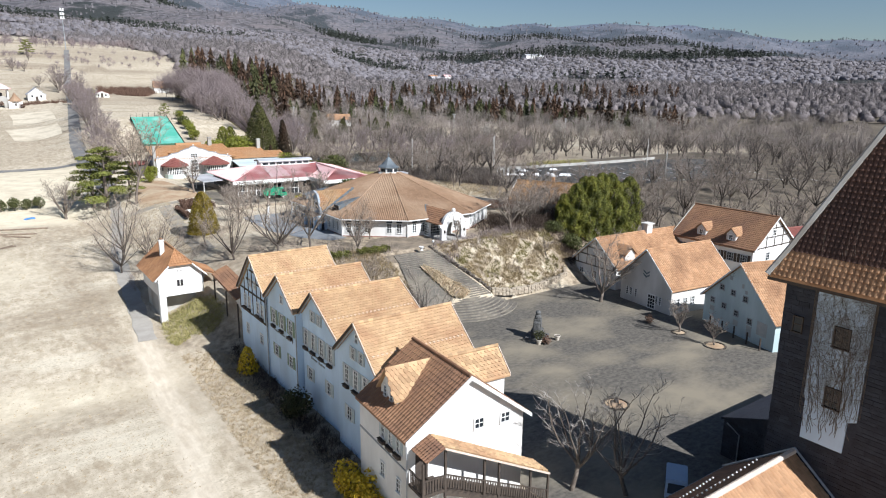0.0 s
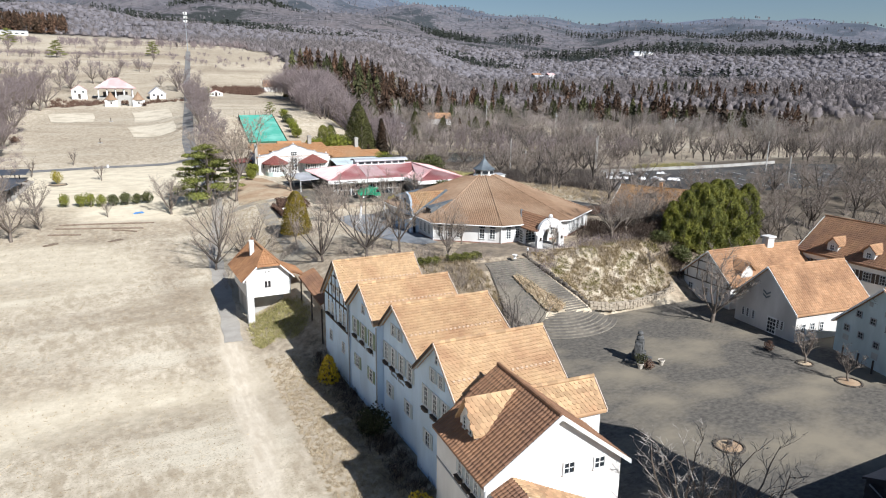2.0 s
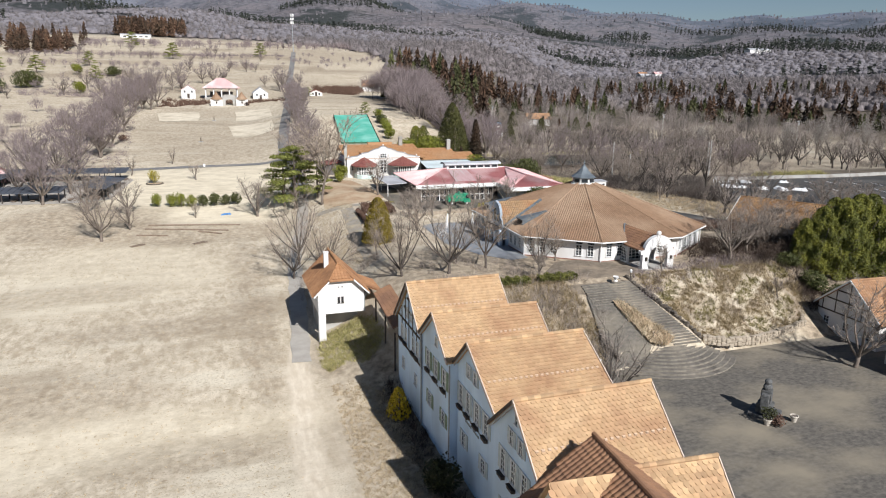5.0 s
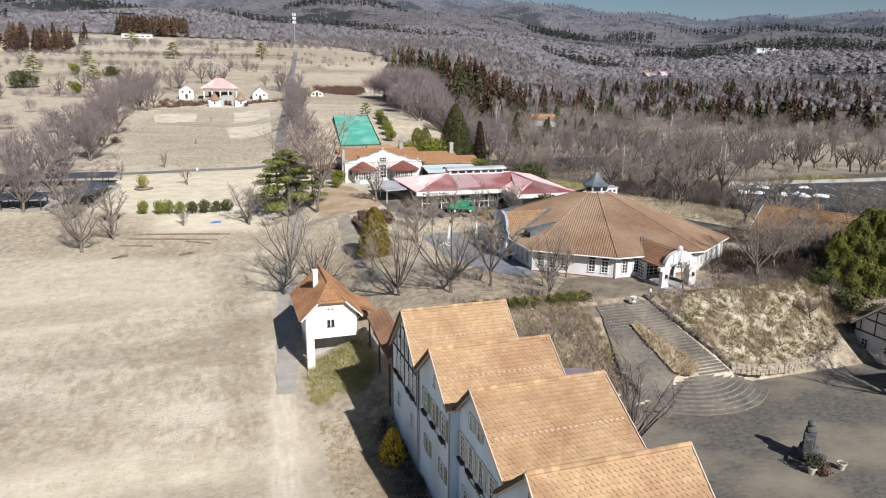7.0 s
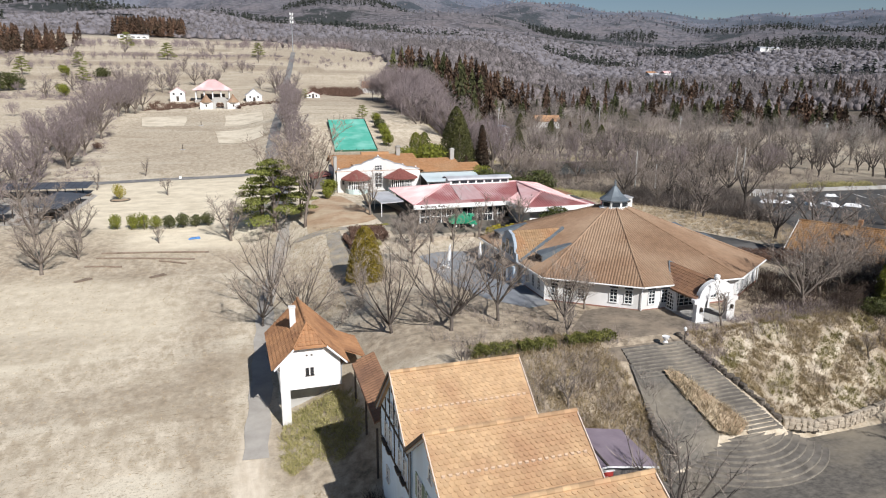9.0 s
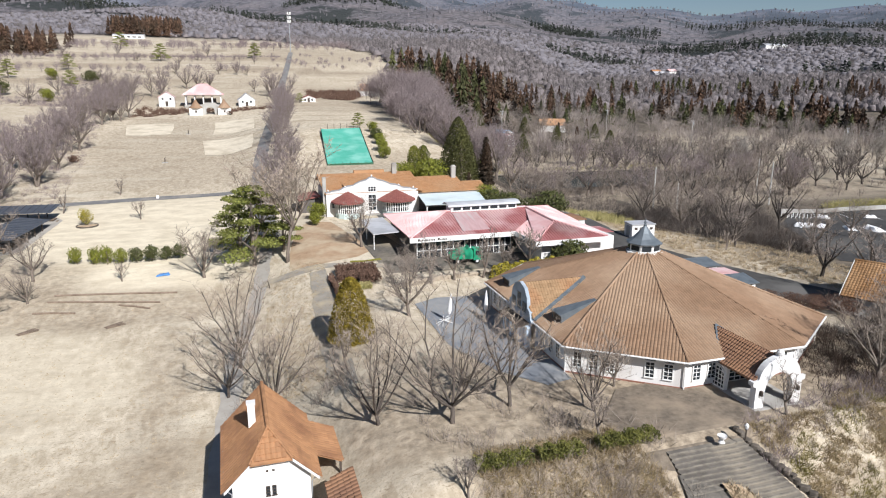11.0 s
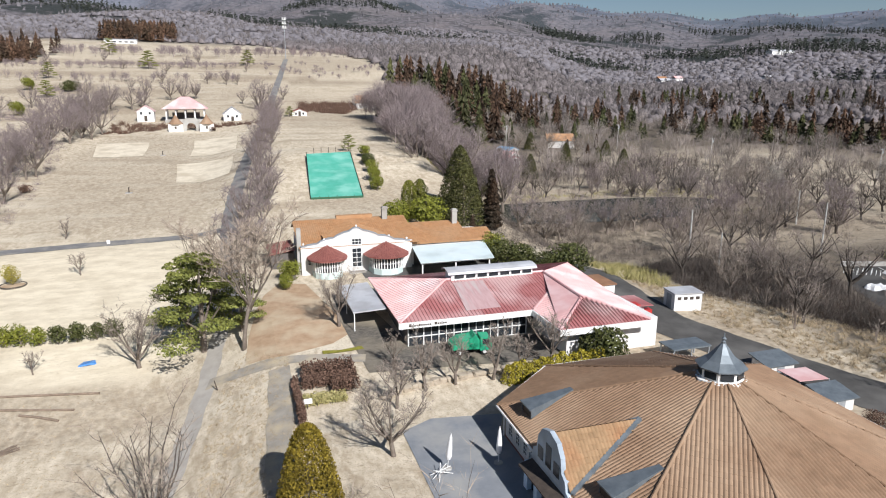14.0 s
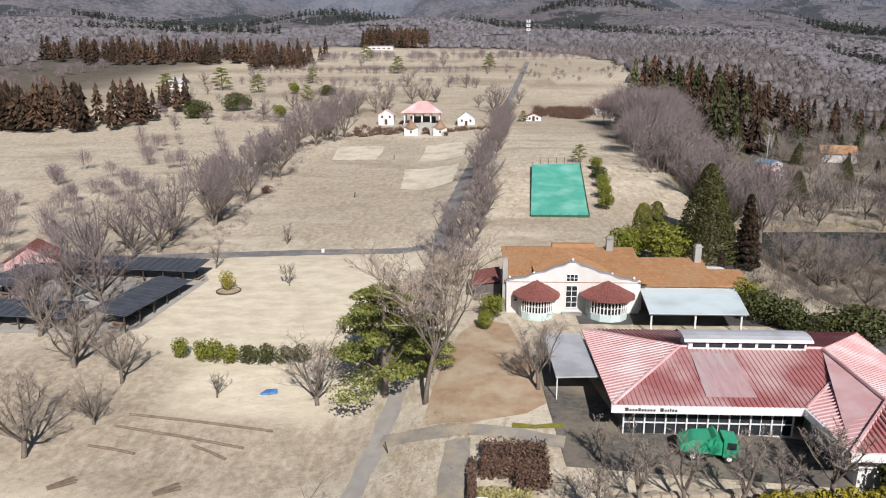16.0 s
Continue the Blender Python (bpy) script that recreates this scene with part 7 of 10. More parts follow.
# bare trees that stand singly
for k, (x, y, s) in enumerate([
        (46.5, 53.6, 1.05),
        (13.4, 102.5, 0.85), (13.4, 129.5, 0.85), (-8.8, 132.5, 1.0), (47.4, 74.0, 1.0), (52.5, 76.5, 0.95), (56.5, 79.0, 0.95), (59.5, 76.0, 0.9), (61.5, 82.0, 0.9),
        (-33.8, 123.4, 1.05), (-31.0, 136.0, 0.85), (-38.0, 139.0, 1.15), (-30.0, 128.5, 0.6), (58.0, 166.0, 1.1), (63.0, 162.0, 1.0), (70.0, 143.0, 0.75), (79.0, 131.7, 0.8),
        (95.0, 168.0, 1.1), (66.0, 80.0, 0.8), (56.5, 77.0, 0.75), (80.0, 72.0, 0.8), (88.0, 76.0, 0.9), (101, 158, 0.9), (82, 158, 1.0), (79, 86, 0.9), (86, 79, 0.85), (93, 73, 0.9), (101, 66, 0.8), (110, 60, 0.9), (118, 62, 0.8), (76.6, 109.1, 1.0), (72.6, 134.5, 0.95), (74.9, 126, 0.9), (68.5, 129, 0.75), (92, 116.1, 0.75), (94, 102.5, 0.75), (78, 94, 0.75), (82, 138, 0.85), (88, 94, 0.8), (97, 96, 0.8), (104, 93, 0.85), (110, 95, 0.95), (116, 92, 0.9), (122, 95, 0.9), (120, 84, 0.8), (128, 90, 0.85), (100, 84, 0.8), (108, 82, 0.9), (114, 77, 0.8), (134, 93, 0.9), (92, 86, 0.8), (126, 82, 0.9)]):
    plant(BIG, x, y, s, k)
for k, (x, y, s) in enumerate([
        (19.5, 72.8, 0.9), (25.2, 80.2, 0.9), (35.2, 71.6, 0.85), (45.1, 40.0, 1.0), (44.8, 35.0, 0.85), (15.5, 110.3, 1.3), (19.0, 112.6, 1.35), (22.3, 113.2, 1.3), (26.3, 113.2, 1.4), (33.2, 114.4, 1.5),
        (29.5, 112.8, 1.2), (-19.5, 133.5, 0.7), (-34.0, 172.5, 0.95), (-20.0, 165.0, 0.9), (-26, 186, 0.9), (-1.6, 101.0, 0.8), (4.6, 92.0, 0.9), (8.5, 70.0, 0.7), (48.5, 66.5, 0.7), (16.2, 66.5, 0.8), (17.5, 118.0, 0.9)]):
    plant(SMALL, x, y, s, k)
for k, (x, y, s) in enumerate([(-1.8, 92.1, 0.85), (-6.0, 97.7, 0.8), (-4.6, 103.2, 1.0), (5.1, 80.9, 0.85), (10.2, 78.4, 1.05), (15.4, 79.6, 0.85), (21.4, 76.8, 0.65), (12.6, 82.6, 0.6)]):
    plant(OPEN, x, y, s, k)
plant(STEMS, 16.8, 53.6, 1.1, turn=30)
# Dark shrubs also stand for the shadow under the evergreens
for k, (x, y, s) in enumerate([(53, 73.5, 0.9), (55.5, 74.5, 1.0), (57.5, 77, 1.1), (54, 78.5, 0.9), (60.5, 78.5, 1.1), (58.5, 80.5, 1.0), (63, 79.5, 1.1), (62.5, 76, 1.0), (65.5, 76.5, 1.1), (56.0, 82.5, 0.9), (60.0, 84.5, 1.0), (58.0, 72.8, 1.0), (66.5, 73, 1.0), (51.0, 71.5, 0.7), (49.5, 76.8, 0.7), (63.5, 73.2, 1.0)]):
    plant(BRUSH, x, y, s, k, group="thicket under the trees")
plant(PALE_TREE, 10.4, 24.3, 1.02, turn=40)
plant(PALE_TREE, 13.4, 21.6, 0.97, turn=200)
plant(TALL, 2.6, 128.6, 1.35)
plant(TALL, 0.6, 137.5, 1.15)
# rows along the lawn and the lane, the grove by the court, and the trees round the pond
rng = random.Random(8)
for k in range(56):
    t = (k // 2) / 27
    plant(MID, -45.5 + 2 * t + rng.uniform(-9, 2), 150 + 215 * t + rng.uniform(-4, 4), rng.uniform(0.95, 1.4), k, label="leafless tree of a mauve-grey row beside the lawn", group="tree row beside the lawn")
for k in range(36):
    t = k / 35
    y = 156 + 195 * t
    x = float(np.interp(y, (140, 160, 190, 230, 320, 446), (1, 5, 9, 13, 20, 29)))
    plant(MID, x - 2.2 + rng.uniform(-1.6, 2.6), y, rng.uniform(0.7, 1.1), k, label="leafless tree of the row along the lane", group="trees along the lane")
for k in range(46):
    x, y = rng.uniform(43, 64), rng.uniform(204, 312)
    x += 3 + (y - 204) * 0.13
    plant(MID, x, y, rng.uniform(1.5, 2.0), k, z=float(np.interp(y, (204, 312), (11, 20))) if x < 56 else None, label="tall leafless tree of the grey grove beside the court", group="grove beside the court")
k = 0
while k < 56:
    x, y = rng.uniform(58, 165), rng.uniform(132, 262)
    road = 80 < x < 150 and 108 < y < 160
    pond = ((x - 92) / 38) ** 2 + ((y - 205) / 17) ** 2 < 1.0
    if road or pond or (x < 66 and y < 160):
        continue
    plant(MID if k % 3 else BIG, x, y, rng.uniform(0.65, 1.1), k, label="leafless tree on the slope round the pond", group="trees round the pond")
    k += 1
for k in range(20):
    x, y = 56 + 4.1 * k + rng.uniform(-1.6, 1.6), rng.uniform(176, 187)
    plant(BIG if k % 2 else MID, x, y, rng.uniform(0.8, 1.15), k, label="leafless tree on the near shore of the pond", group="trees round the pond")
for k in range(26):
    x, y = rng.uniform(-150, 25), rng.uniform(330, 560)
    plant(MID, x, y, rng.uniform(0.6, 1.0), k, label="leafless tree scattered over the dry fields", group="field trees")


for k, (x, y, s) in enumerate([(-39, 299, 1.1), (-37, 308, 1.3), (-34, 366, 1.2), (-30, 371, 1.3), (-20, 392, 1.3), (-14, 389, 1.2), (17.2, 363, 1.3), (18.5, 370, 1.5), (-10, 396, 1.1), (-48, 338, 1.2), (-56, 346, 1.1), (-44, 352, 1.0), (-64, 352, 1.0), (-72, 372, 1.1), (-78, 348, 1.2), (30, 392, 0.9), (-56, 400, 1.1)]):
    plant(MID, x, y, s, k, label="leafless tree beside the gate and its fields", group="trees round the gate")


def leaf_cloud(n, size, shape, seed, mat=None, droop=0.0):
    """n small leaf clumps over a body: shape(rng) gives a point and an outward way."""
    rg = np.random.default_rng(seed)
    g = Geo()
    for _ in range(n):
        p, d = shape(rg)
        d = np.array(d) + rg.normal(0, 0.45, 3)
        d[2] -= droop
        d /= np.linalg.norm(d) + 1e-6
        a = np.cross(d, rg.normal(0, 1, 3))
        a /= np.linalg.norm(a) + 1e-6
        b = np.cross(d, a)
        s = size * rg.uniform(0.6, 1.4)
        p = np.array(p)
        g.face(p - a * s * 0.5, p + d * s * 0.2 + b * s * 0.35, p + a * s * 0.5 + d * s * 0.45, p - b * s * 0.35 + d * s * 0.5)
    return g


def blob(w, h, lumps, seed, base=0.0):
    """A lumpy rounded crown: points near the surface of several overlapping balls."""
    rg = np.random.default_rng(seed)
    cs = [(rg.uniform(-0.32, 0.32) * w, rg.uniform(-0.32, 0.32) * w, base + h * rg.uniform(0.35, 0.68), rg.uniform(0.24, 0.36)) for _ in range(lumps)]
    cs.append((0, 0, base + h * 0.5, 0.42))

    def shape(r):
        cx, cy, cz, q = cs[int(r.integers(len(cs)))]
        d = r.normal(0, 1, 3)
        d /= np.linalg.norm(d)
        k = q * r.uniform(0.8, 1.06)
        return (cx + d[0] * w * k, cy + d[1] * w * k, max(cz + d[2] * h * k * 1.1, base + 0.05)), d
    return shape


def cone(r, h, seed, base=0.3, power=1.0, layers=0):
    def shape(rg):
        t = rg.uniform(0, 1) ** 1.5
        z = base + (h - base) * t
        rad = r * (1 - t) ** power * (0.78 + 0.22 * (math.sin(t * layers * 2 * math.pi) if layers else 1)) + 0.06
        a = rg.uniform(0, 2 * math.pi)
        k = rg.uniform(0.72, 1.05)
        return (rad * k * math.cos(a), rad * k * math.sin(a), z), (math.cos(a), math.sin(a), 0.25)
    return shape


def column(r, h):
    """An upright lumpy crown with a rounded top."""
    def shape(rg):
        t = rg.uniform(0, 1) ** 0.9
        a = rg.uniform(0, 2 * math.pi)
        lump = 0.8 + 0.13 * math.sin(4 * a + 6 * t) + 0.12 * math.sin(7 * a - 11 * t + 1) + 0.12 * math.sin(3 * a + 23 * t)
        rad = r * lump * math.sqrt(max(1 - (max(t - 0.35, 0) / 0.65) ** 2.2, 0)) * (0.75 + 0.7 * min(t, 0.35)) * rg.uniform(0.78, 1.05)
        return (rad * math.cos(a), rad * math.sin(a), 0.5 + (h - 0.5) * t), (math.cos(a), math.sin(a), 0.2 + t)
    return shape


def shrub(name, seed, w, h, mat, label, n=900, size=0.2, shape=None, trunk=0.08, category="shrub", droop=0.0):
    t = thing(name, pose(0, 0, -500), label, category)
    st = Geo()
    rg = random.Random(seed)
    if trunk:
        st.tube([(0, 0, -0.4), (0.03, 0.02, h * 0.5), (0, 0, h * 0.85)], [trunk * 1.3, trunk, trunk * 0.4], 6)
        for k in range(5):
            a = rg.uniform(0, 6.28)
            st.tube([(0, 0, h * 0.2 + 0.1 * k), (0.3 * w * math.cos(a), 0.3 * w * math.sin(a), h * (0.4 + 0.09 * k))], [trunk * 0.6, trunk * 0.2], 4, False)
        part("trunk", st, BARK, t)
    part("crown", leaf_cloud(n, size, shape or blob(w, h, 7, seed), seed, droop=droop), mat, t)
    return t


LEAF_OLIVE = material("olive_leaf", (0.11, 0.125, 0.018), (0.23, 0.235, 0.03), 0.6, 1.5, island=-0.3)
BUSHES = [shrub("rounded_bush", 3, 1.95, 2.4, LEAF, "dark green rounded bush in a row on the lawn", 1000, 0.2), shrub("rounded_bush", 5, 1.9, 2.7, LEAF_OLIVE, "olive green rounded bush in a row on the lawn", 1000, 0.2)]
for k, (x, y, i) in enumerate([(-26.4, 141.3, 1), (-24.1, 140.8, 1), (-22.2, 140.4, 1), (-20.3, 140.3, 1), (-18.3, 140.3, 0), (-16.2, 140.2, 0), (-14.2, 140.4, 0), (-12.2, 140.6, 0)]):
    plant(BUSHES, x, y, 0.92 + 0.06 * (k % 3), i, group="row of bushes")
ISLE = [shrub("conical_bush", 9, 2.0, 3.0, LEAF_YELLOW, "bright yellow-green conical bush on a round bed", 1300, 0.16, blob(1.8, 2.9, 5, 9, 0.15))]
plant(ISLE, -28.4, 162.5, 1.0)
LEAF_CYP = material("ochre_cypress_leaf", (0.11, 0.082, 0.01), (0.27, 0.2, 0.024), 0.7, 1.2, island=-0.4)
CYP = [shrub("golden_cypress", 12, 3.4, 6.2, LEAF_CYP, "large drooping golden-green cypress beside the path", 12000, 0.17, cone(2.3, 6.8, 12, 0.1, 0.48, 0), droop=0.7, category="tree")]
plant(CYP, 6.2, 98.2, 1.0)
GOLD = [shrub("golden_bush", 21, 2.0, 2.6, LEAF_GOLD, "golden yellow conifer bush against the house wall", 800, 0.22, cone(1.0, 2.6, 21, 0.2, 0.55)), shrub("golden_bush", 22, 2.4, 2.6, LEAF_GOLD, "clumped golden yellow bush against the house wall", 1000, 0.24)]
plant(GOLD, -1.2, 58.8, 1.0, 0)
plant(GOLD, -2.4, 34.0, 0.95, 1)
plant(GOLD, -2.1, 31.6, 1.05, 1)
plant(GOLD, -1.9, 29.8, 0.75, 1)
DARKB = [shrub("dark_bush", 31, 2.6, 3.4, LEAF_DARK, "dense dark evergreen bush against the house wall", 1500, 0.22)]
plant(DARKB, -0.9, 46.6, 0.95)
LEAF_BROAD = material("glossy_evergreen_leaf", (0.045, 0.056, 0.011), (0.205, 0.2, 0.027), 0.6, 0.5, island=-0.35)
BROAD = [shrub("evergreen_tree", 41, 7.5, 10.5, LEAF_BROAD, "tall evergreen broadleaf tree with dense olive crown", 15000, 0.19, column(2.5, 10.8), trunk=0.22, category="tree")]
for x, y, s in ((59.6, 71.4, 0.85), (62.4, 70.8, 1.0), (65.4, 71.2, 1.05), (68.6, 70.6, 1.0), (71.8, 70.6, 0.98), (57.8, 72.4, 0.66), (63.8, 73.6, 0.9), (70.2, 73.4, 0.95), (74.2, 71.4, 0.72), (35.0, 178.0, 0.75), (38.0, 181.0, 0.7)):
    plant(BROAD, x, y, s)
EVER = [shrub("evergreen_shrub", 51, 4.6, 3.4, LEAF, "spreading dark evergreen shrub", 2200, 0.28, trunk=0.1), shrub("evergreen_shrub", 52, 4.2, 4.6, LEAF_OLIVE, "upright olive evergreen shrub", 2200, 0.28, trunk=0.1)]
for k, (x, y, s, i) in enumerate([(41.5, 148.5, 1.15, 0), (44.5, 146.0, 1.0, 0), (50.0, 142.0, 1.3, 0), (47.0, 143.0, 0.9, 0), (41.0, 151.0, 1.0, 1), (38.8, 113.6, 1.15, 0), (9.8, 148.0, 0.7, 1), (8.6, 144.5, 0.5, 1), (76, 74, 0.9, 1), (36.0, 170.0, 1.5, 1), (31.5, 172.0, 1.2, 1), (39.5, 176.0, 1.4, 0), (33.6, 200, 0.7, 1), (34.4, 206, 0.8, 1), (34.8, 212, 0.7, 1), (35.2, 218, 0.8, 0), (35.8, 224, 0.7, 1), (55.0, 67.5, 0.75, 0), (57.5, 66.0, 0.7, 0), (54.0, 71.0, 0.6, 0), (-107, 352, 2.3, 0), (-97, 372, 2.4, 0), (-72, 352, 1.3, 1), (-66, 420, 1.6, 0), (-84, 424, 1.4, 1)]):
    plant(EVER, x, y, s, i)
LEAF_FIR = material("olive_fir_needles", (0.035, 0.038, 0.012), (0.10, 0.098, 0.028), 0.7, 0.7, island=-0.35)
CONIF = [shrub("conifer", 61, 5.0, 12.0, LEAF_FIR, "tall dark green conifer behind the white house", 7000, 0.3, cone(4.0, 12.0, 61, 0.8, 0.62, 0), trunk=0.22, category="tree", droop=0.35), shrub("conifer", 62, 3.6, 10.0, LEAF_RUST, "narrow rusty cedar with a pale top", 3000, 0.45, cone(1.7, 10.5, 62, 0.8, 0.6, 8), trunk=0.2, category="tree", droop=0.35)]
for x, y, s, i in ((86, 262, 0.8, 1), (97, 283, 0.7, 1), (132, 280, 0.8, 1), (122, 258, 0.6, 1), (78, 248, 0.7, 0), (140, 268, 0.7, 0), (72, 236, 0.6, 0), (108, 262, 0.5, 0), (52.0, 178.0, 0.95, 1), (66.0, 330.0, 1.1, 0), (44.0, 172.0, 1.05, 0), (48.5, 168.5, 0.95, 1), (47.0, 183.0, 1.15, 0), (41.5, 160.5, 0.5, 1)):
    plant(CONIF, x, y, s, i)
def pads(w, h, n, seed, base):
    """Flat cloud-like pads of needles on spreading limbs."""
    rg = np.random.default_rng(seed)
    cs = []
    for k in range(n):
        t = k / (n - 1)
        a = k * 2.4
        r = w * 0.5 * (1 - 0.75 * t) * rg.uniform(0.6, 1.1)
        cs.append((r * math.cos(a), r * math.sin(a), base + (h - base) * t, w * (0.23 - 0.1 * t) * rg.uniform(0.8, 1.2)))

    def shape(r):
        cx, cy, cz, q = cs[int(r.integers(len(cs)))]
        d = r.normal(0, 1, 3)
        d /= np.linalg.norm(d)
        k = r.uniform(0.55, 1.05)
        return (cx + d[0] * q * k, cy + d[1] * q * k, cz + d[2] * q * 0.26 * k), (d[0], d[1], abs(d[2]) + 0.3)
    return shape


LEAF_PINE = material("pine_needles", (0.095, 0.11, 0.024), (0.24, 0.25, 0.06), 0.7, 0.8, island=-0.35)
PINE = [shrub("pine", 71, 6.5, 9.0, LEAF_PINE, "spreading pine with layered olive needle pads", 5200, 0.24, pads(8.0, 8.8, 18, 71, 1.6), trunk=0.2, category="tree")]
for x, y, s in ((-1.7, 132.5, 1.32), (-3.4, 136.5, 1.15), (2.6, 133.6, 0.75)):
    plant(PINE, x, y, s)
for x, y, s in ((-150, 420, 1.3), (-128, 440, 1.4), (-105, 430, 1.1), (-85, 470, 1.0), (-72, 400, 0.9), (-40, 520, 1.3), (20, 540, 1.2), (33, 232, 0.5), (-75, 620, 1.4), (28, 340, 0.5)):
    plant(PINE, x, y, s, label="spreading pine alone on the dry fields")
CLIP = [shrub("hedge_bush", 81, 1.2, 1.6, LEAF_YELLOW, "small yellow-green hedge bush before the restaurant", 420, 0.17, cone(0.6, 1.7, 81, 0.05, 0.5))]
for k in range(15):
    plant(CLIP, 27.5 + 0.75 * k, 112.1 + 0.03 * k, 1.15 + 0.1 * (k % 3), group="hedge before the restaurant")
DEAD = [shrub("brown_bush", 83, 4.4, 2.8, LEAF_BROWN, "dense reddish brown leafless bush beside the hall", 2600, 0.16)]
for x, y, s in ((58.0, 90.6, 0.75), (60.2, 88.9, 0.8), (56.6, 92.4, 0.6), (55.2, 94.6, 0.5)):
    plant(DEAD, x, y, s)


def scatter_stuff(name, label, mat, pts, size, blades, seed, width=0.05, flat=0.7, category="grass"):
    """Tufts of thin blades on the ground, joined to one mesh."""
    rg = np.random.default_rng(seed)
    P = np.array(pts)
    n = len(P) * blades
    base = np.repeat(P, blades, 0) + np.stack([rg.normal(0, size * 0.3, n), rg.normal(0, size * 0.3, n)], -1)
    z = gz(base[:, 0], base[:, 1])
    b = np.stack([base[:, 0], base[:, 1], z], -1)
    d = np.stack([rg.normal(0, flat, n), rg.normal(0, flat, n), np.abs(rg.normal(0.8, 0.3, n)) + 0.15], -1)
    d /= np.linalg.norm(d, axis=1)[:, None]
    s = np.cross(d, rg.normal(0, 1, (n, 3)))
    s /= np.linalg.norm(s, axis=1)[:, None]
    L = size * rg.uniform(0.5, 1.3, n)[:, None]
    v = np.stack([b - s * width, b + s * width, b + d * L], 1).reshape(-1, 3)
    me = bpy.data.meshes.new(name)
    me.from_pydata(v.tolist(), [], np.arange(3 * n).reshape(-1, 3).tolist())
    me.materials.append(mat)
    return tagged(new(name, me), label, category, kind="stuff")


def points_in(poly, n, seed):
    rg = np.random.default_rng(seed)
    xs, ys = [p[0] for p in poly], [p[1] for p in poly]
    q = np.stack([rg.uniform(min(xs), max(xs), n), rg.uniform(min(ys), max(ys), n)], -1)
    return q[inside(poly, q[:, 0], q[:, 1])]


BANK_E = [(34.5, 62.2), (49.0, 63.0), (50.6, 64.6), (53, 66), (54, 72), (46, 74.5), (38, 71.5), (31, 71.2), (32.5, 66)]
BANK_W = [(9, 59.5), (21.5, 59.5), (22.2, 62), (22.6, 68), (21, 74), (10, 74)]


def clumped(pts, side):
    """Those of the spots that lie in one kind of the bank's patches of growth."""
    return [q for q in pts if side * (math.sin(q[0] * 1.1 + 2 * math.sin(q[1] * 0.7)) + math.sin(q[1] * 1.6 - q[0] * 0.5) + 0.35) > 0.25]


scatter_stuff("bank_grass", "tall dry grass on the bank below the round hall", TUFT_BANK, clumped(points_in(BANK_E, 6000, 1), 1.0), 0.42, 14, 1, 0.02, 0.9)
scatter_stuff("bank_grass", "olive weeds among the dry grass of the bank", TUFT_WEED, clumped(points_in(BANK_E, 3600, 76), -1.0), 0.4, 12, 76, 0.022, 0.9)
scatter_stuff("bank_grass", "tall dry grass and weeds behind the row of houses", TUFT_BANK, points_in(BANK_W, 3200, 2), 0.5, 14, 2, 0.02, 0.9)
scatter_stuff("weeds", "greenish weeds on the slope below the cottage", TUFT_GREEN, points_in([(-6.4, 70), (-5.6, 68.6), (-3.8, 69.4), (-2.4, 68), (-0.6, 68.8), (0.3, 70), (0.2, 75), (-1.5, 77), (-5.6, 76.5), (-6.0, 73)], 900, 3), 0.5, 12, 3, 0.025, 0.9)
scatter_stuff("roadside_grass", "dry grass along the service road", TUFT, points_in([(58, 138), (57, 126), (59.6, 116), (62.6, 104.5), (67, 95), (84, 84), (84, 94), (76, 102), (76.4, 109), (71.5, 119), (65, 129.5), (63, 140)], 4200, 4), 0.55, 12, 4, 0.026, 0.9)
scatter_stuff("verge_grass", "thin dry grass between track and houses", TUFT, points_in([(-7.0, 30), (-1.5, 30), (-1, 62), (-3, 66), (-6.0, 66)], 3000, 5), 0.3, 9, 5, 0.018, 1.1)
scatter_stuff("lawn_tufts", "scattered dry tufts over the lawn", TUFT, points_in([(-60, 40), (-11, 40), (-8, 100), (-6, 128), (-40, 128)], 6000, 6), 0.14, 5, 6, 0.02, 1.0)
scatter_stuff("lawn_tufts", "coarse dry tufts beside the lane", TUFT, points_in([(-3, 92), (6, 92), (7, 124), (2, 128), (-1, 118)], 2200, 7), 0.26, 8, 7, 0.014, 1.0)


def brush(name, label, poly, n, seed, size, mat, blades=26, width=0.018):
    """Leafless brushwood, joined."""
    return scatter_stuff(name, label, mat, points_in(poly, n, seed), size, blades, seed, width, 0.55, "shrubs")


brush("brushwood", "leafless grey brush on the bank behind the houses", [(8.5, 60), (24, 60), (24, 76), (8, 88)], 150, 21, 1.5, TWIG)
brush("brushwood", "tan shoots among the grass of the bank", BANK_E, 190, 66, 0.9, TWIG_TAN, 26, 0.013)
brush("brushwood", "leafless brush below the round hall's porch", [(30, 67), (38, 70), (52, 72), (52, 76), (40, 74), (30, 71.5)], 150, 22, 1.1, TWIG_PURPLE)
brush("brushwood", "dense leafless brush along the car park", [(64.5, 129.5), (71.5, 119), (76, 109.5), (77.6, 108), (82, 116), (87, 127), (95, 139), (84, 150), (66, 147)], 1500, 23, 2.0, TWIG_VAL, 26, 0.02)
brush("brushwood", "brown undergrowth below the trees beside the car park", [(64, 130.5), (71, 119.5), (76, 109), (78, 108), (82, 117), (86, 128), (80, 140), (68, 146)], 800, 63, 1.1, TWIG_BROWN, 20, 0.025)
brush("brushwood", "brown brushwood along the lawn's tree row", [(-42, 150), (-36, 165), (-40, 240), (-46, 320), (-58, 320), (-52, 240), (-48, 165)], 420, 24, 1.5, TWIG_PURPLE)
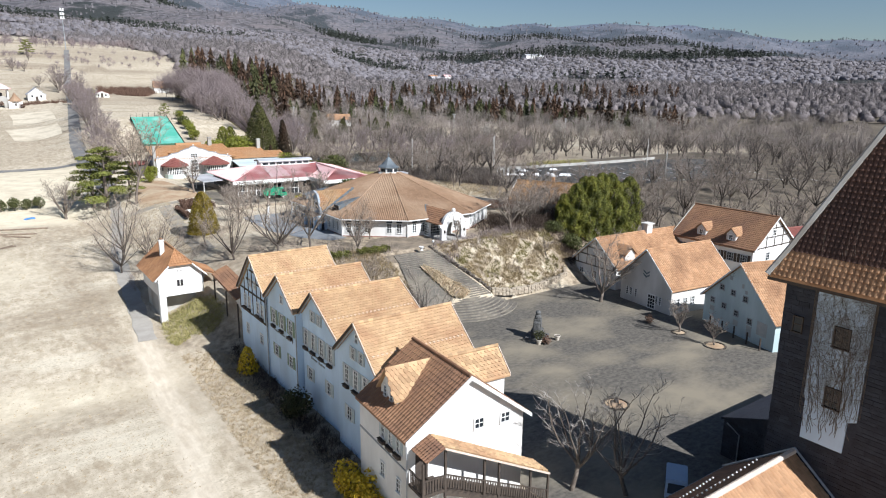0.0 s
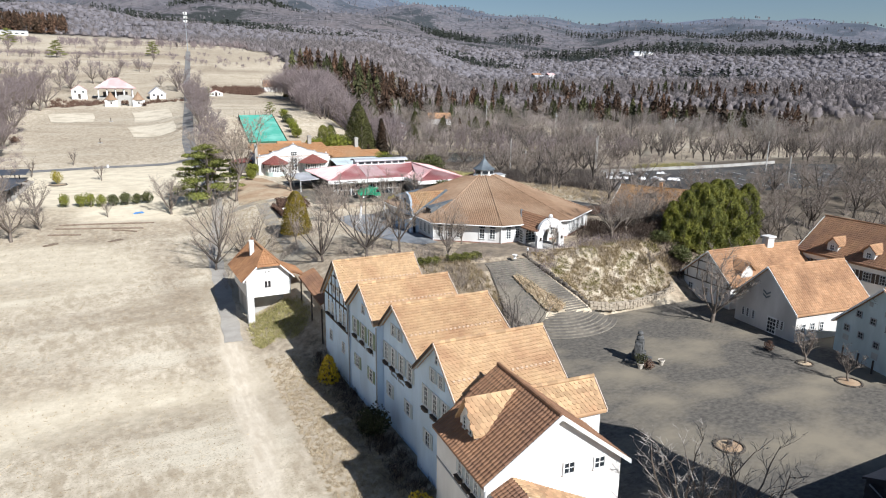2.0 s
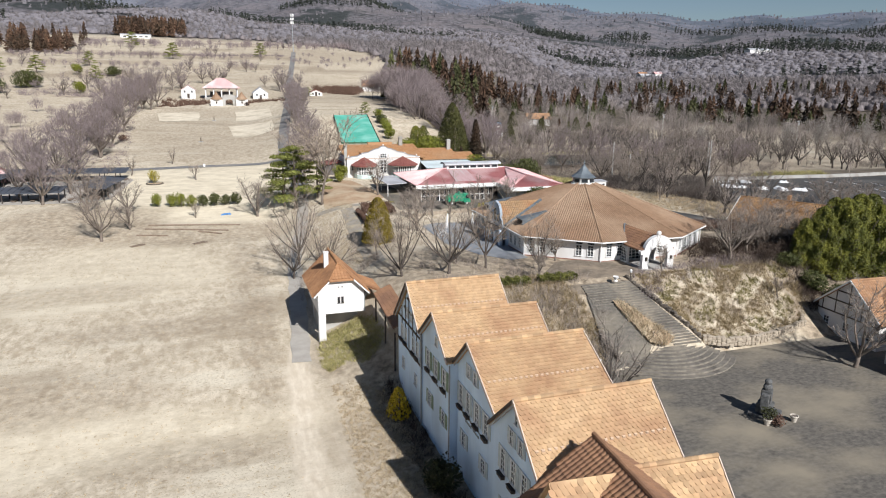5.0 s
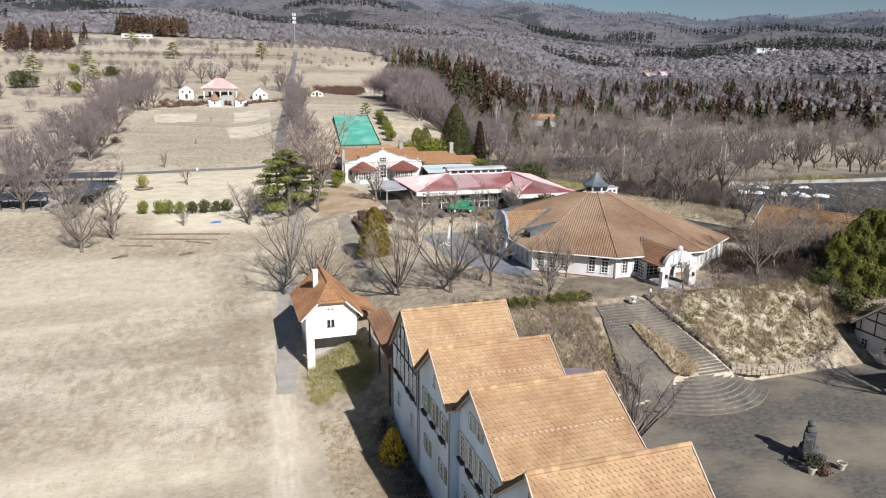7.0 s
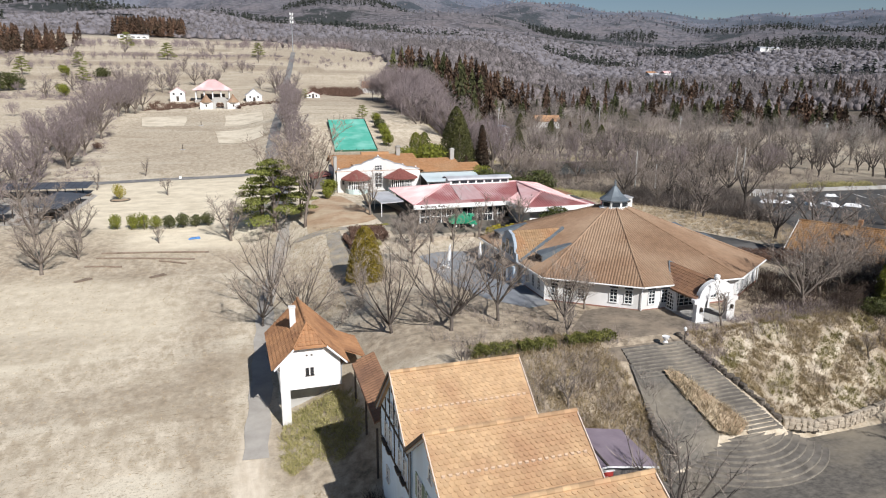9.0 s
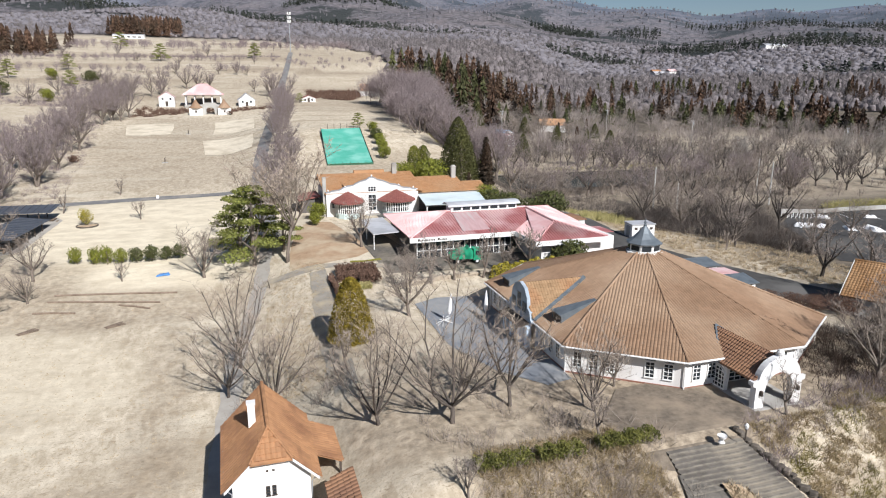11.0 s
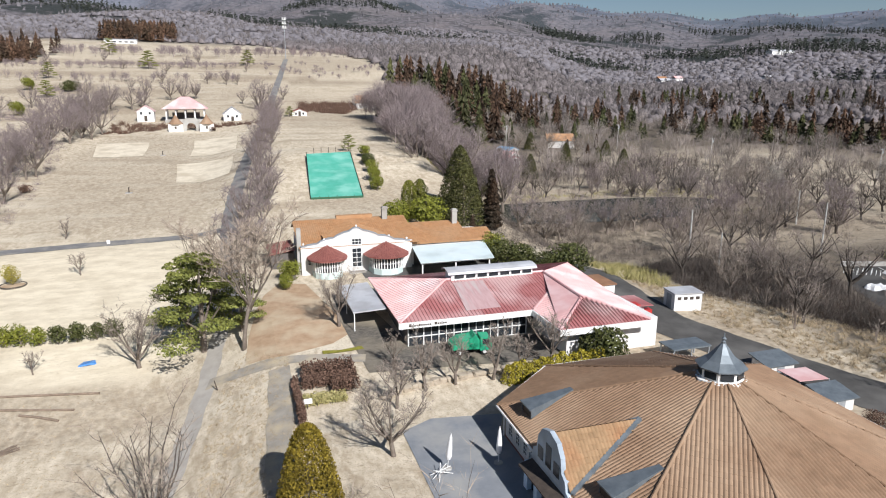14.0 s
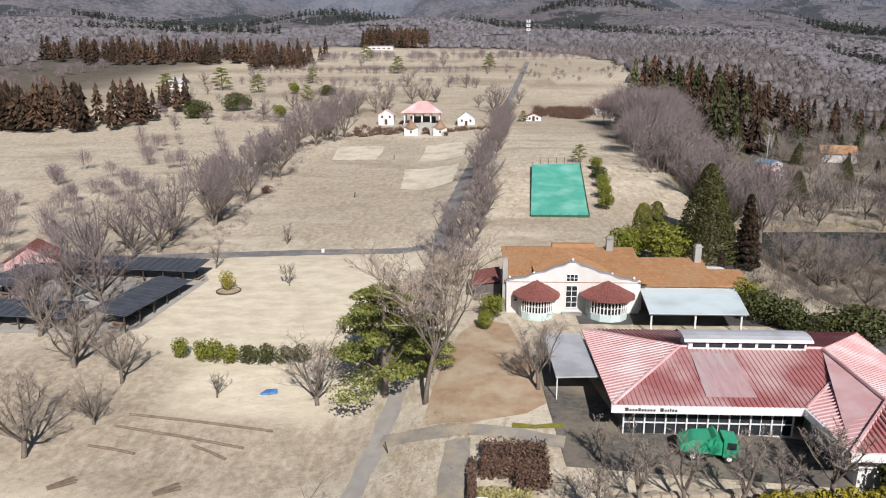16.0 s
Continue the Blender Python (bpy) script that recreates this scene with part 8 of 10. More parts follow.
brush("brushwood", "leafless brush round the pond", [(56, 160), (150, 165), (160, 255), (80, 245), (58, 200)], 900, 25, 1.6, TWIG)
brush("brushwood", "reddish cut brush heaps by the gate", [(-37, 305), (-17, 316), (16, 320), (16, 326), (-20, 328), (-36, 332)], 330, 26, 1.5, LEAF_BROWN, 40, 0.05)
brush("brushwood", "reddish cut brush heaps beyond the court", [(34, 356), (52, 348), (60, 362), (60, 378), (36, 380)], 360, 27, 2.0, LEAF_BROWN, 40, 0.06)
brush("brushwood", "leafless shrubs between lodge and trees", [(52, 70), (74, 66), (84, 84), (66, 90), (52, 80)], 160, 28, 1.8, TWIG)
brush("brushwood", "dense brown shrubs between hall and lodge", [(41, 73), (50, 71), (57, 66), (61, 78), (52, 90), (43, 82)], 330, 34, 1.5, TWIG_BROWN, 30, 0.022)
brush("brushwood", "dry vines and shoots behind the cottage", [(-6, 88), (3, 88), (10, 98), (2, 100), (-5, 98)], 70, 29, 1.3, TWIG)
brush("brushwood", "dark tangled hedgerow between the dry fields", [(-98, 345), (-64, 338), (-58, 350), (-64, 372), (-70, 432), (-77, 432), (-74, 372), (-98, 360)], 420, 73, 2.2, TWIG_PURPLE, 30, 0.03)
brush("brushwood", "dry hedgerow along the upper edge of the fields", [(-112, 541), (-9, 550), (40, 549), (40, 554), (-9, 556), (-112, 548)], 380, 74, 1.9, TWIG_PURPLE, 26, 0.04)
brush("brushwood", "thin dry hedgerow across the middle field", [(-66, 452), (-20, 462), (20, 458), (20, 461), (-20, 466), (-66, 456)], 160, 75, 1.4, TWIG_TAN, 26, 0.03)
brush("brushwood", "tangled leafless brush along the near shore of the pond", [(54, 180), (132, 178), (132, 189), (54, 190)], 420, 77, 2.0, TWIG, 28, 0.022)
# Shrubs set partly in place of the shadow at this corner
brush("brushwood", "brown leafless shrubs behind the half-timbered house", [(50.6, 64.8), (54, 65.2), (57, 68), (52, 69)], 70, 78, 1.2, TWIG_BROWN, 28, 0.02)
LOW_HEDGE = material("olive_hedge_leaf", (0.06, 0.065, 0.014), (0.17, 0.165, 0.04), 0.7, 1.2, island=-0.35)
for x0, x1, y0 in ((9.5, 13.6, 71.6), (14.0, 17.4, 71.5), (18.6, 23.4, 71.6)):
    lh = thing("hedge", pose((x0 + x1) / 2, y0, float(gz((x0 + x1) / 2, y0))), "low clipped olive evergreen hedge behind the houses", "hedge", "low hedges behind the houses")

    def low(rg, w=x1 - x0):
        u = rg.uniform(-0.5, 0.5)
        top = 0.95 + 0.12 * math.sin(u * 21)
        return (u * w, rg.uniform(-0.6, 0.6), top * rg.uniform(0.0, 1) ** 0.4), (rg.normal(), rg.normal(), 0.7)
    part("foliage", leaf_cloud(int(560 * (x1 - x0)), 0.15, low, 61), LOW_HEDGE, lh)
# Dark weeds double as the houses' shadow on the ground
brush("brushwood", "dry weeds toned dark for the shadow along the houses", [(-2.2, 34), (0, 34), (0.4, 64), (-1.4, 64)], 330, 61, 0.8, TWIG_BROWN, 16, 0.02)
brush("brushwood", "brown and grey shrubs on the bank behind the houses", [(9, 62), (21, 62), (22, 70.5), (9, 70.5)], 110, 62, 1.1, TWIG_TAN, 30, 0.014)
brush("brushwood", "tangled brush on the slope between manor and pond", [(43, 152), (56, 148), (76, 152), (84, 176), (60, 186), (46, 176)], 700, 64, 1.5, TWIG_VAL, 26, 0.018)
scatter_stuff("pond_reeds", "pale dry reeds and weeds round the pond", TUFT_GREEN, [q for q in points_in([(50, 186), (134, 184), (140, 232), (52, 228)], 2600, 65) if ((q[0] - 92) / 38) ** 2 + ((q[1] - 205) / 17) ** 2 > 1.35], 0.7, 12, 65, 0.03, 0.7)
hb = thing("hedge", pose(10.2, 118.2, 0), "brown winter-bare clipped hedge round a weedy square", "hedge")
for a, b, w, l, hh in ((7.0, 113.4, 0.5, 8.4, 0.9), (10.4, 118.2, 5.2, 2.2, 1.3), (11.6, 115.6, 2.6, 3.2, 1.2), (9.2, 116.4, 3.0, 1.8, 1.0), (9.4, 113.4, 4.0, 1.6, 0.45)):
    zz = float(gz(a, b))

    def sh(rg, a=a, b=b, w=w, l=l, zz=zz, hh=hh):
        e = 0.12 * math.sin(rg.uniform(0, 6.28))
        return (a - 10.2 + rg.uniform(-w / 2, w / 2) + e, b - 118.2 + rg.uniform(-l / 2, l / 2) + e, zz + hh * rg.uniform(0, 1) ** 0.5 + e), (rg.normal(), rg.normal(), 0.6)
    part("section", leaf_cloud(2600, 0.2, sh, 33), TUFT_GREEN if hh < 0.5 else LEAF_BROWN, hb)


# ---- woods ----
LEAF_FAR = material("far_conifer", (0.018, 0.024, 0.02), (0.045, 0.05, 0.038), 0.9, 0.02, island=-0.3)
CEDAR = material("winter_cedar", (0.0275, 0.0225, 0.0137), (0.115, 0.0625, 0.0387), 0.8, 0.07, island=-0.4, tint=0.4)
CEDAR_GREEN = material("green_cedar", (0.026, 0.0312, 0.013), (0.0858, 0.0858, 0.0312), 0.8, 0.09, island=-0.4, tint=0.35)
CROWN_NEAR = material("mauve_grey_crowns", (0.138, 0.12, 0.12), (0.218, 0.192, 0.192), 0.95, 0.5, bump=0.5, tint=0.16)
# Base colour also carries distance haze, raised above the nearer crowns
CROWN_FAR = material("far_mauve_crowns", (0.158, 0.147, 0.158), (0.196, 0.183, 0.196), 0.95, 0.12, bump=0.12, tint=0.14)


def wood_mesh(name, label, spots, mat, seed, kind, slivers, hgt, wid):
    """Many trees of thin slivers joined to one mesh; spots: x, y, scale."""
    rg = np.random.default_rng(seed)
    S = np.array(spots)
    n = len(S)
    z = gz(S[:, 0], S[:, 1])
    N = n * slivers
    i = np.repeat(np.arange(n), slivers)
    sc = S[i, 2] * hgt
    a = rg.uniform(0, 2 * np.pi, N)
    if kind == "bare":
        # each tree has a few lobes, so that its outline is uneven
        lobe = (i * 0.37) % 1.0 * 6.28
        bulge = 1 + 0.28 * np.sin(3 * a + lobe) + 0.15 * np.sin(5 * a - 2 * lobe)
        t0 = rg.uniform(0.15, 0.7, N)
        rad = 0.44 * np.sqrt(rg.uniform(0.01, 1, N))
        tip = 0.42 + 0.55 * np.sqrt(1 - (rad / 0.45) ** 2) * rg.uniform(0.45, 1, N)
        t0 = np.minimum(t0, tip - 0.12)
        rad = rad * bulge
        r0 = rad * rg.uniform(0.25, 0.8, N)
        p0 = np.stack([S[i, 0] + sc * r0 * np.cos(a), S[i, 1] + sc * r0 * np.sin(a), z[i] + sc * t0], -1)
        p1 = np.stack([S[i, 0] + sc * rad * np.cos(a), S[i, 1] + sc * rad * np.sin(a), z[i] + sc * tip], -1)
        first = np.arange(N) % slivers == 0
        p0[first] = np.stack([S[:, 0], S[:, 1], z - 0.5], -1)
        p1[first] = np.stack([S[:, 0], S[:, 1], z + S[:, 2] * hgt * 0.75], -1)
    else:
        t0 = rg.uniform(0, 1, N) ** 1.3
        full = 0.8 + 0.5 * ((i * 0.618) % 1.0)
        rad = ((1 - t0) ** 0.8 * 0.2 * full + 0.015) * (0.8 + 0.3 * np.sin(t0 * 40 + i))
        p0 = np.stack([S[i, 0] + sc * rad * 0.25 * np.cos(a), S[i, 1] + sc * rad * 0.25 * np.sin(a), z[i] + sc * (0.12 + 0.86 * t0) + sc * 0.05], -1)
        p1 = np.stack([S[i, 0] + sc * rad * np.cos(a), S[i, 1] + sc * rad * np.sin(a), z[i] + sc * (0.1 + 0.84 * t0) - sc * 0.02], -1)
    d = p1 - p0
    s = np.cross(d, rg.normal(0, 1, (N, 3)))
    s /= np.linalg.norm(s, axis=1)[:, None] + 1e-6
    w = (wid * S[i, 2] * rg.uniform(0.6, 1.4, N))[:, None]
    if kind == "bare":
        w[first] *= 3.5
    v = np.stack([p0 - s * w, p0 + s * w, p1], 1) if kind != "con" else np.stack([p0, p1 - s * w, p1 + s * w], 1)
    me = bpy.data.meshes.new(name)
    me.from_pydata(v.reshape(-1, 3).tolist(), [], np.arange(3 * N).reshape(-1, 3).tolist())
    me.materials.append(mat)
    at = me.attributes.new("tint", "FLOAT", "POINT")
    at.data.foreach_set("value", np.repeat((S[:, 0] * 12.9898 + S[:, 1] * 78.233) % 1.0, slivers * 3))
    return tagged(new(name, me), label, "woods", kind="stuff")


def crown_mesh(name, label, spots, mat, seed, hgt, wide=1.0):
    """Uneven leafless crowns seen from far off, joined to one mesh."""
    rg = np.random.default_rng(seed)
    S = np.array(spots)
    n = len(S)
    z = gz(S[:, 0], S[:, 1])
    prof = ((0.44, 0.16), (0.47, 0.48), (0.3, 0.82))
    k = 6
    ang = np.arange(k) * 2 * np.pi / k
    T = np.array([(wide * r * math.cos(a + 0.5 * i), wide * r * math.sin(a + 0.5 * i), h) for i, (r, h) in enumerate(prof) for a in ang] + [(0, 0, 0.97)])
    m = len(T)
    sc = (S[:, 2] * hgt)[:, None, None]
    V = T[None] * sc * rg.uniform(0.68, 1.22, (n, m, 1)) + np.stack([S[:, 0], S[:, 1], z], -1)[:, None]
    F = []
    for i in range(len(prof) - 1):
        for j in range(k):
            q = (j + 1) % k
            F += [(i * k + j, i * k + q, (i + 1) * k + j), (i * k + q, (i + 1) * k + q, (i + 1) * k + j)]
    F += [((len(prof) - 1) * k + j, (len(prof) - 1) * k + (j + 1) % k, m - 1) for j in range(k)]
    F = (np.array(F)[None] + (np.arange(n) * m)[:, None, None]).reshape(-1, 3)
    me = bpy.data.meshes.new(name)
    me.from_pydata(V.reshape(-1, 3).tolist(), [], F.tolist())
    me.materials.append(mat)
    me.polygons.foreach_set("use_smooth", [True] * len(me.polygons))
    at = me.attributes.new("tint", "FLOAT", "POINT")
    at.data.foreach_set("value", np.repeat((S[:, 0] * 12.9898 + S[:, 1] * 78.233) % 1.0, m))
    return tagged(new(name, me), label, "woods", kind="stuff")


def planted(step, seed, az0, az1, r0, r1, ok):
    """Jittered spots about step apart in a ring sector round the village."""
    rg = np.random.default_rng(seed)
    c = np.stack(np.meshgrid(np.arange(-r1, r1, step), np.arange(50 - 0.2 * r1, 50 + r1, step)), -1).reshape(-1, 2)
    c = c + rg.uniform(-0.85, 0.85, c.shape) * step
    r, az = np.hypot(c[:, 0], c[:, 1] - 50), np.degrees(np.arctan2(c[:, 0], c[:, 1] - 50))
    c = c[(r > r0) & (r < r1) & (az > az0) & (az < az1)]
    c = c[ok(c[:, 0], c[:, 1])]
    return np.concatenate([c, rg.uniform(0.6, 1.3, (len(c), 1))], 1)


def patch_noise(x, y, f=1.0):
    return np.sin(x / 41 * f + 2 * np.sin(y / 63 * f)) + np.sin(y / 37 * f - 1.5 * np.sin(x / 71 * f)) + 0.6 * np.sin((x + y) / 23 * f)


def east_side(x, y):
    return x > np.interp(y, (150, 260, 330, 440, 560, 700, 900, 1100), (66, 80, 84, 96, 112, 96, 20, -400))


# dark conifer patches on the far slopes: x, y, half length, half depth, turn in degrees
DARK_PATCH = ((840, 1640, 190, 90, 60), (1050, 1660, 80, 60, 30), (1330, 1710, 50, 40, 0), (930, 1110, 170, 60, -35), (1120, 900, 330, 90, -40), (650, 610, 70, 32, -38), (590, 1030, 70, 70, 20), (1500, 1500, 260, 60, -35), (330, 1250, 160, 50, 10), (120, 1500, 200, 60, -20), (-420, 1150, 150, 60, 20), (-150, 1750, 260, 90, 10), (420, 2000, 260, 110, 20), (-700, 1700, 240, 100, -15), (1700, 1200, 240, 70, -50))


def dark_wood(x, y):
    w = np.zeros(np.shape(x), bool)
    for a, b, l, d, tn in DARK_PATCH:
        c, s = math.cos(radians(tn)), math.sin(radians(tn))
        u, v = (x - a) * c + (y - b) * s, -(x - a) * s + (y - b) * c
        w |= np.hypot(u / l, v / d) + 0.16 * patch_noise(x, y, 0.8) < 1
    return w


def village(x, y):
    return (np.hypot((x - 113) / 13, (y - 304) / 18) < 1) | (np.hypot((x - 146) / 9, (y - 330) / 11) < 1) | (np.hypot((x - 520) / 46, (y - 765) / 30) < 1)


def valley_ok(x, y):
    return east_side(x, y) & ~village(x, y) & (patch_noise(x, y) > -1.5)


def hill_ok(x, y):
    lit = (y > 830) | east_side(x, y) | ((x < -330) & (y > 420)) | ((y > 640) & (x < -160))
    return lit & ~village(x, y) & ~dark_wood(x, y) & (patch_noise(x, y, 0.6) > -1.9) & ~((np.abs(x + 70) < 90) & (y < 840))


near_spots = planted(10.5, 1, 14, 84, 205, 430, valley_ok)
wood_mesh("bare_wood", "leafless grey-brown woods in the valley", near_spots, TWIG_LIGHT, 1, "bare", 120, 9.5, 0.05)
mid_spots = planted(9.5, 2, -60, 84, 430, 800, hill_ok)
crown_mesh("bare_wood", "grey-mauve leafless crowns up the valley", mid_spots * (1, 1, 0.9), CROWN_NEAR, 31, 5.5, 1.35)
wood_mesh("bare_wood", "twigs of the grey-mauve woods up the valley", mid_spots, TWIG_MID, 2, "bare", 34, 10, 0.1)
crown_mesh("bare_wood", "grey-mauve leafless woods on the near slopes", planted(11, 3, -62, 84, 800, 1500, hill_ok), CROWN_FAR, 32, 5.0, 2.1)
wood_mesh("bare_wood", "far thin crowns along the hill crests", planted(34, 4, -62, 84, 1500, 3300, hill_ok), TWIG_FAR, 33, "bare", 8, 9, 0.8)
wood_mesh("bare_wood", "fine twigs of the leafless woods on the near slopes", planted(13, 5, -62, 84, 560, 1500, hill_ok), TWIG_MID, 36, "bare", 14, 9, 0.3)


def near_wood(x, y):
    lot = inside([(86, 128), (76, 105), (84, 98), (100, 99), (120, 95), (136, 95), (152, 96), (178, 122), (162, 140), (138, 140), (112, 152), (102, 142)], x, y)
    pond = ((x - 92) / 40) ** 2 + ((y - 205) / 19) ** 2 < 1.0
    thin = (x < 150) & (y > 140) & (y < 200) & (np.sin(x * 12.9 + y * 7.1) < 0.35)
    return ~lot & ~thin & ~pond & (wooded(x, y) > 0.25) & ((x > 66) | (y > 165)) & (patch_noise(x, y, 2.2) > -1.3)


rg = np.random.default_rng(19)
spots = np.stack([rg.uniform(60, 330, 1100), rg.uniform(66, 300, 1100), rg.uniform(0.55, 1.1, 1100)], -1)
wood_mesh("bare_wood", "leafless brown-grey brush between car park and pond", spots[near_wood(spots[:, 0], spots[:, 1])], TWIG, 14, "bare", 60, 4.0, 0.04)


def joined_trees(name, label, spots, seeds, mats, **kw):
    """Leafless trees with trunk, limbs and twigs, joined to one mesh."""
    V, F, M, T, base = [], [], [], [], 0
    kinds = []
    for sd in seeds:
        w, t = bare_tree_meshes(sd, 9.0, 1.3, **kw)
        kinds.append((np.array(w.v), w.f, np.array(t.v), t.f))
    for k, (x, y, s) in enumerate(spots):
        wv, wf, tv, tf = kinds[k % len(kinds)]
        a = (x * 71 + y * 37) % 6.28
        R = np.array([(math.cos(a), math.sin(a), 0), (-math.sin(a), math.cos(a), 0), (0, 0, 1)]) * s
        o = np.array((x, y, float(gz(x, y))))
        for vv, ff, mi in ((wv, wf, 0), (tv, tf, 1)):
            V.append(vv @ R + o)
            F += [tuple(i + base for i in f) for f in ff]
            M += [mi] * len(ff)
            T.append(np.full(len(vv), (x * 12.9898 + y * 78.233) % 1.0))
            base += len(vv)
    me = bpy.data.meshes.new(name)
    me.from_pydata(np.concatenate(V).tolist(), [], F)
    for m in mats:
        me.materials.append(m)
    me.polygons.foreach_set("material_index", M)
    at = me.attributes.new("tint", "FLOAT", "POINT")
    at.data.foreach_set("value", np.concatenate(T))
    return tagged(new(name, me), label, "woods", kind="stuff")


BARK_DARK = material("dark_bark", (0.045, 0.037, 0.031), (0.095, 0.08, 0.068), 0.9, 2.0)
cells = np.stack(np.meshgrid(np.arange(60, 210, 10.0), np.arange(64, 262, 10.0)), -1).reshape(-1, 2)
cells = cells + np.random.default_rng(77).uniform(-4, 4, cells.shape)
cells = cells[near_wood(cells[:, 0], cells[:, 1])]
joined_trees("bare_wood", "dark-limbed leafless trees round car park and pond", [(x, y, 0.75 + 0.4 * ((x * 3.7 + y) % 1)) for x, y in cells], (301, 302, 303, 304), (BARK_DARK, TWIG_VAL), limbs=6, subs=5, fine=5, twigs=6, low=0.2, tww=0.03)


def stand(n, x0, x1, y0, y1, lo, hi):
    """n spots inside a rectangle of the plan."""
    return np.stack([rg.uniform(x0, x1, n), rg.uniform(y0, y1, n), rg.uniform(lo, hi, n)], -1)


def along(n, line, deep, lo, hi):
    """n spots along a line of the plan, up to deep metres behind it."""
    L = np.array(line, float)
    t = rg.uniform(0, len(L) - 1, n)
    i = np.minimum(t.astype(int), len(L) - 2)
    p = L[i] + (L[i + 1] - L[i]) * (t - i)[:, None] + np.stack([rg.uniform(0, deep, n) * 0.6, rg.uniform(0, deep, n)], -1)
    return np.concatenate([p, rg.uniform(lo, hi, (n, 1))], 1)


belt = np.concatenate([along(84, [(222, 350), (256, 318), (274, 282), (292, 252), (306, 222)], 46, 0.45, 1.2), along(70, [(270, 470), (330, 430), (400, 380), (470, 330)], 60, 0.5, 1.1), stand(26, 150, 222, 372, 470, 0.6, 1.1)])
wood_mesh("conifer_wood", "dark reddish-brown cedar belts in the valley", belt, CEDAR, 5, "con", 170, 15.5, 0.55)
greens = np.concatenate([along(44, [(228, 340), (262, 300), (290, 250)], 34, 0.45, 1.05), stand(22, 140, 230, 330, 430, 0.5, 0.95), along(26, [(300, 520), (380, 470), (460, 420)], 40, 0.7, 1.1)])
wood_mesh("conifer_wood", "olive green conifers among the valley woods", greens, CEDAR_GREEN, 6, "con", 170, 14, 0.6)
stand_a = np.concatenate([stand(44, 86, 126, 338, 425, 0.5, 1.1), stand(26, 126, 165, 392, 450, 0.65, 1.0)])
wood_mesh("conifer_wood", "stand of rusty cedars behind the grey grove", stand_a, CEDAR, 7, "con", 260, 19, 0.5)
wood_mesh("conifer_wood", "green cedars among the rusty stand", stand(32, 86, 134, 330, 420, 0.5, 1.15), CEDAR_GREEN, 27, "con", 260, 18, 0.5)
lawn_w = np.concatenate([stand(42, -100, -60, 190, 300, 0.6, 1.0), stand(26, -90, -60, 140, 190, 0.7, 1.1)])
wood_mesh("bare_wood", "loose mauve-grey leafless trees west of the lawn", lawn_w, TWIG_PURPLE, 18, "bare", 260, 8.0, 0.035)
grove = np.concatenate([stand(46, 56, 80, 232, 330, 0.8, 1.15), stand(14, 50, 62, 215, 262, 0.6, 0.85)])
wood_mesh("bare_wood", "tall rounded crowns of the grey grove", grove, TWIG_PURPLE, 17, "bare", 900, 18, 0.04)
west_con = np.concatenate([stand(80, -235, -122, 312, 348, 0.75, 1.1), stand(14, -150, -122, 362, 385, 0.6, 0.9), stand(120, -330, -108, 575, 640, 0.7, 1.1), stand(26, -146, -112, 545, 570, 0.6, 0.9), stand(120, -112, -42, 835, 900, 0.9, 1.3)])
wood_mesh("conifer_wood", "dark cedar stands west and north of the fields", west_con, CEDAR, 8, "con", 190, 17, 0.55)
far_con = planted(13, 10, -60, 84, 500, 2700, dark_wood)
wood_mesh("conifer_wood", "far dark conifer patches on the hills", far_con, LEAF_FAR, 10, "con", 14, 13, 2.2)
wood_mesh("bare_wood", "bare trees west of the fields", np.concatenate([stand(26, -190, -90, 300, 420, 0.5, 0.8), stand(60, -420, -240, 420, 560, 0.7, 1.1), stand(130, -110, 120, 600, 680, 0.6, 0.9), stand(40, -130, 10, 455, 470, 0.4, 0.7), stand(60, -140, 15, 520, 530, 0.4, 0.7), stand(50, 30, 110, 470, 560, 0.3, 0.5)]), TWIG_PURPLE, 12, "bare", 110, 10, 0.08)
for x, y, s, i in ((98, 258, 0.75, 0), (104, 270, 0.6, 1), (126, 286, 0.7, 0), (134, 300, 0.75, 1), (140, 286, 0.55, 0), (128, 322, 0.7, 0), (158, 318, 0.7, 1), (100, 318, 0.8, 1), (110, 336, 0.9, 0), (152, 300, 0.6, 0), (122, 270, 0.5, 1)):
    plant(CONIF, x, y, s, i)
for k, (x, y, s) in enumerate(((101, 290, 1.0), (107, 282, 0.9), (118, 292, 1.1), (124, 304, 1.0), (133, 314, 1.1), (138, 326, 1.0), (120, 318, 1.2), (130, 274, 0.9), (112, 262, 0.9), (142, 306, 1.0), (148, 318, 0.8))):
    plant(BIG, x, y, s, k)
POPLAR = [make_tree("poplar", 201, 15.0, 0.16, "tall slim leafless poplar with whitish twigs", TWIG_PALE, limbs=9, subs=9, fine=5, twigs=5, low=0.12, tww=0.035, girth=0.45)]
for x, y, s in ((178, 196, 0.9), (186, 190, 1.0), (205, 186, 0.95), (214, 181, 1.0), (232, 190, 0.9), (150, 205, 0.8)):
    plant(POPLAR, x, y, s, group="poplars beyond the car park")
# ---- stairs to the round hall ----
STEP = material("worn_step_stone", (0.10, 0.089, 0.076), (0.19, 0.172, 0.148), 0.9, 0.9, stain=(0.27, 0.238, 0.19), stain_scale=0.4, bump=0.01)
st = thing("stairway", pose(29.5, 65.5, 0), "broad worn grey stairway fanning out onto the square", "stairs")


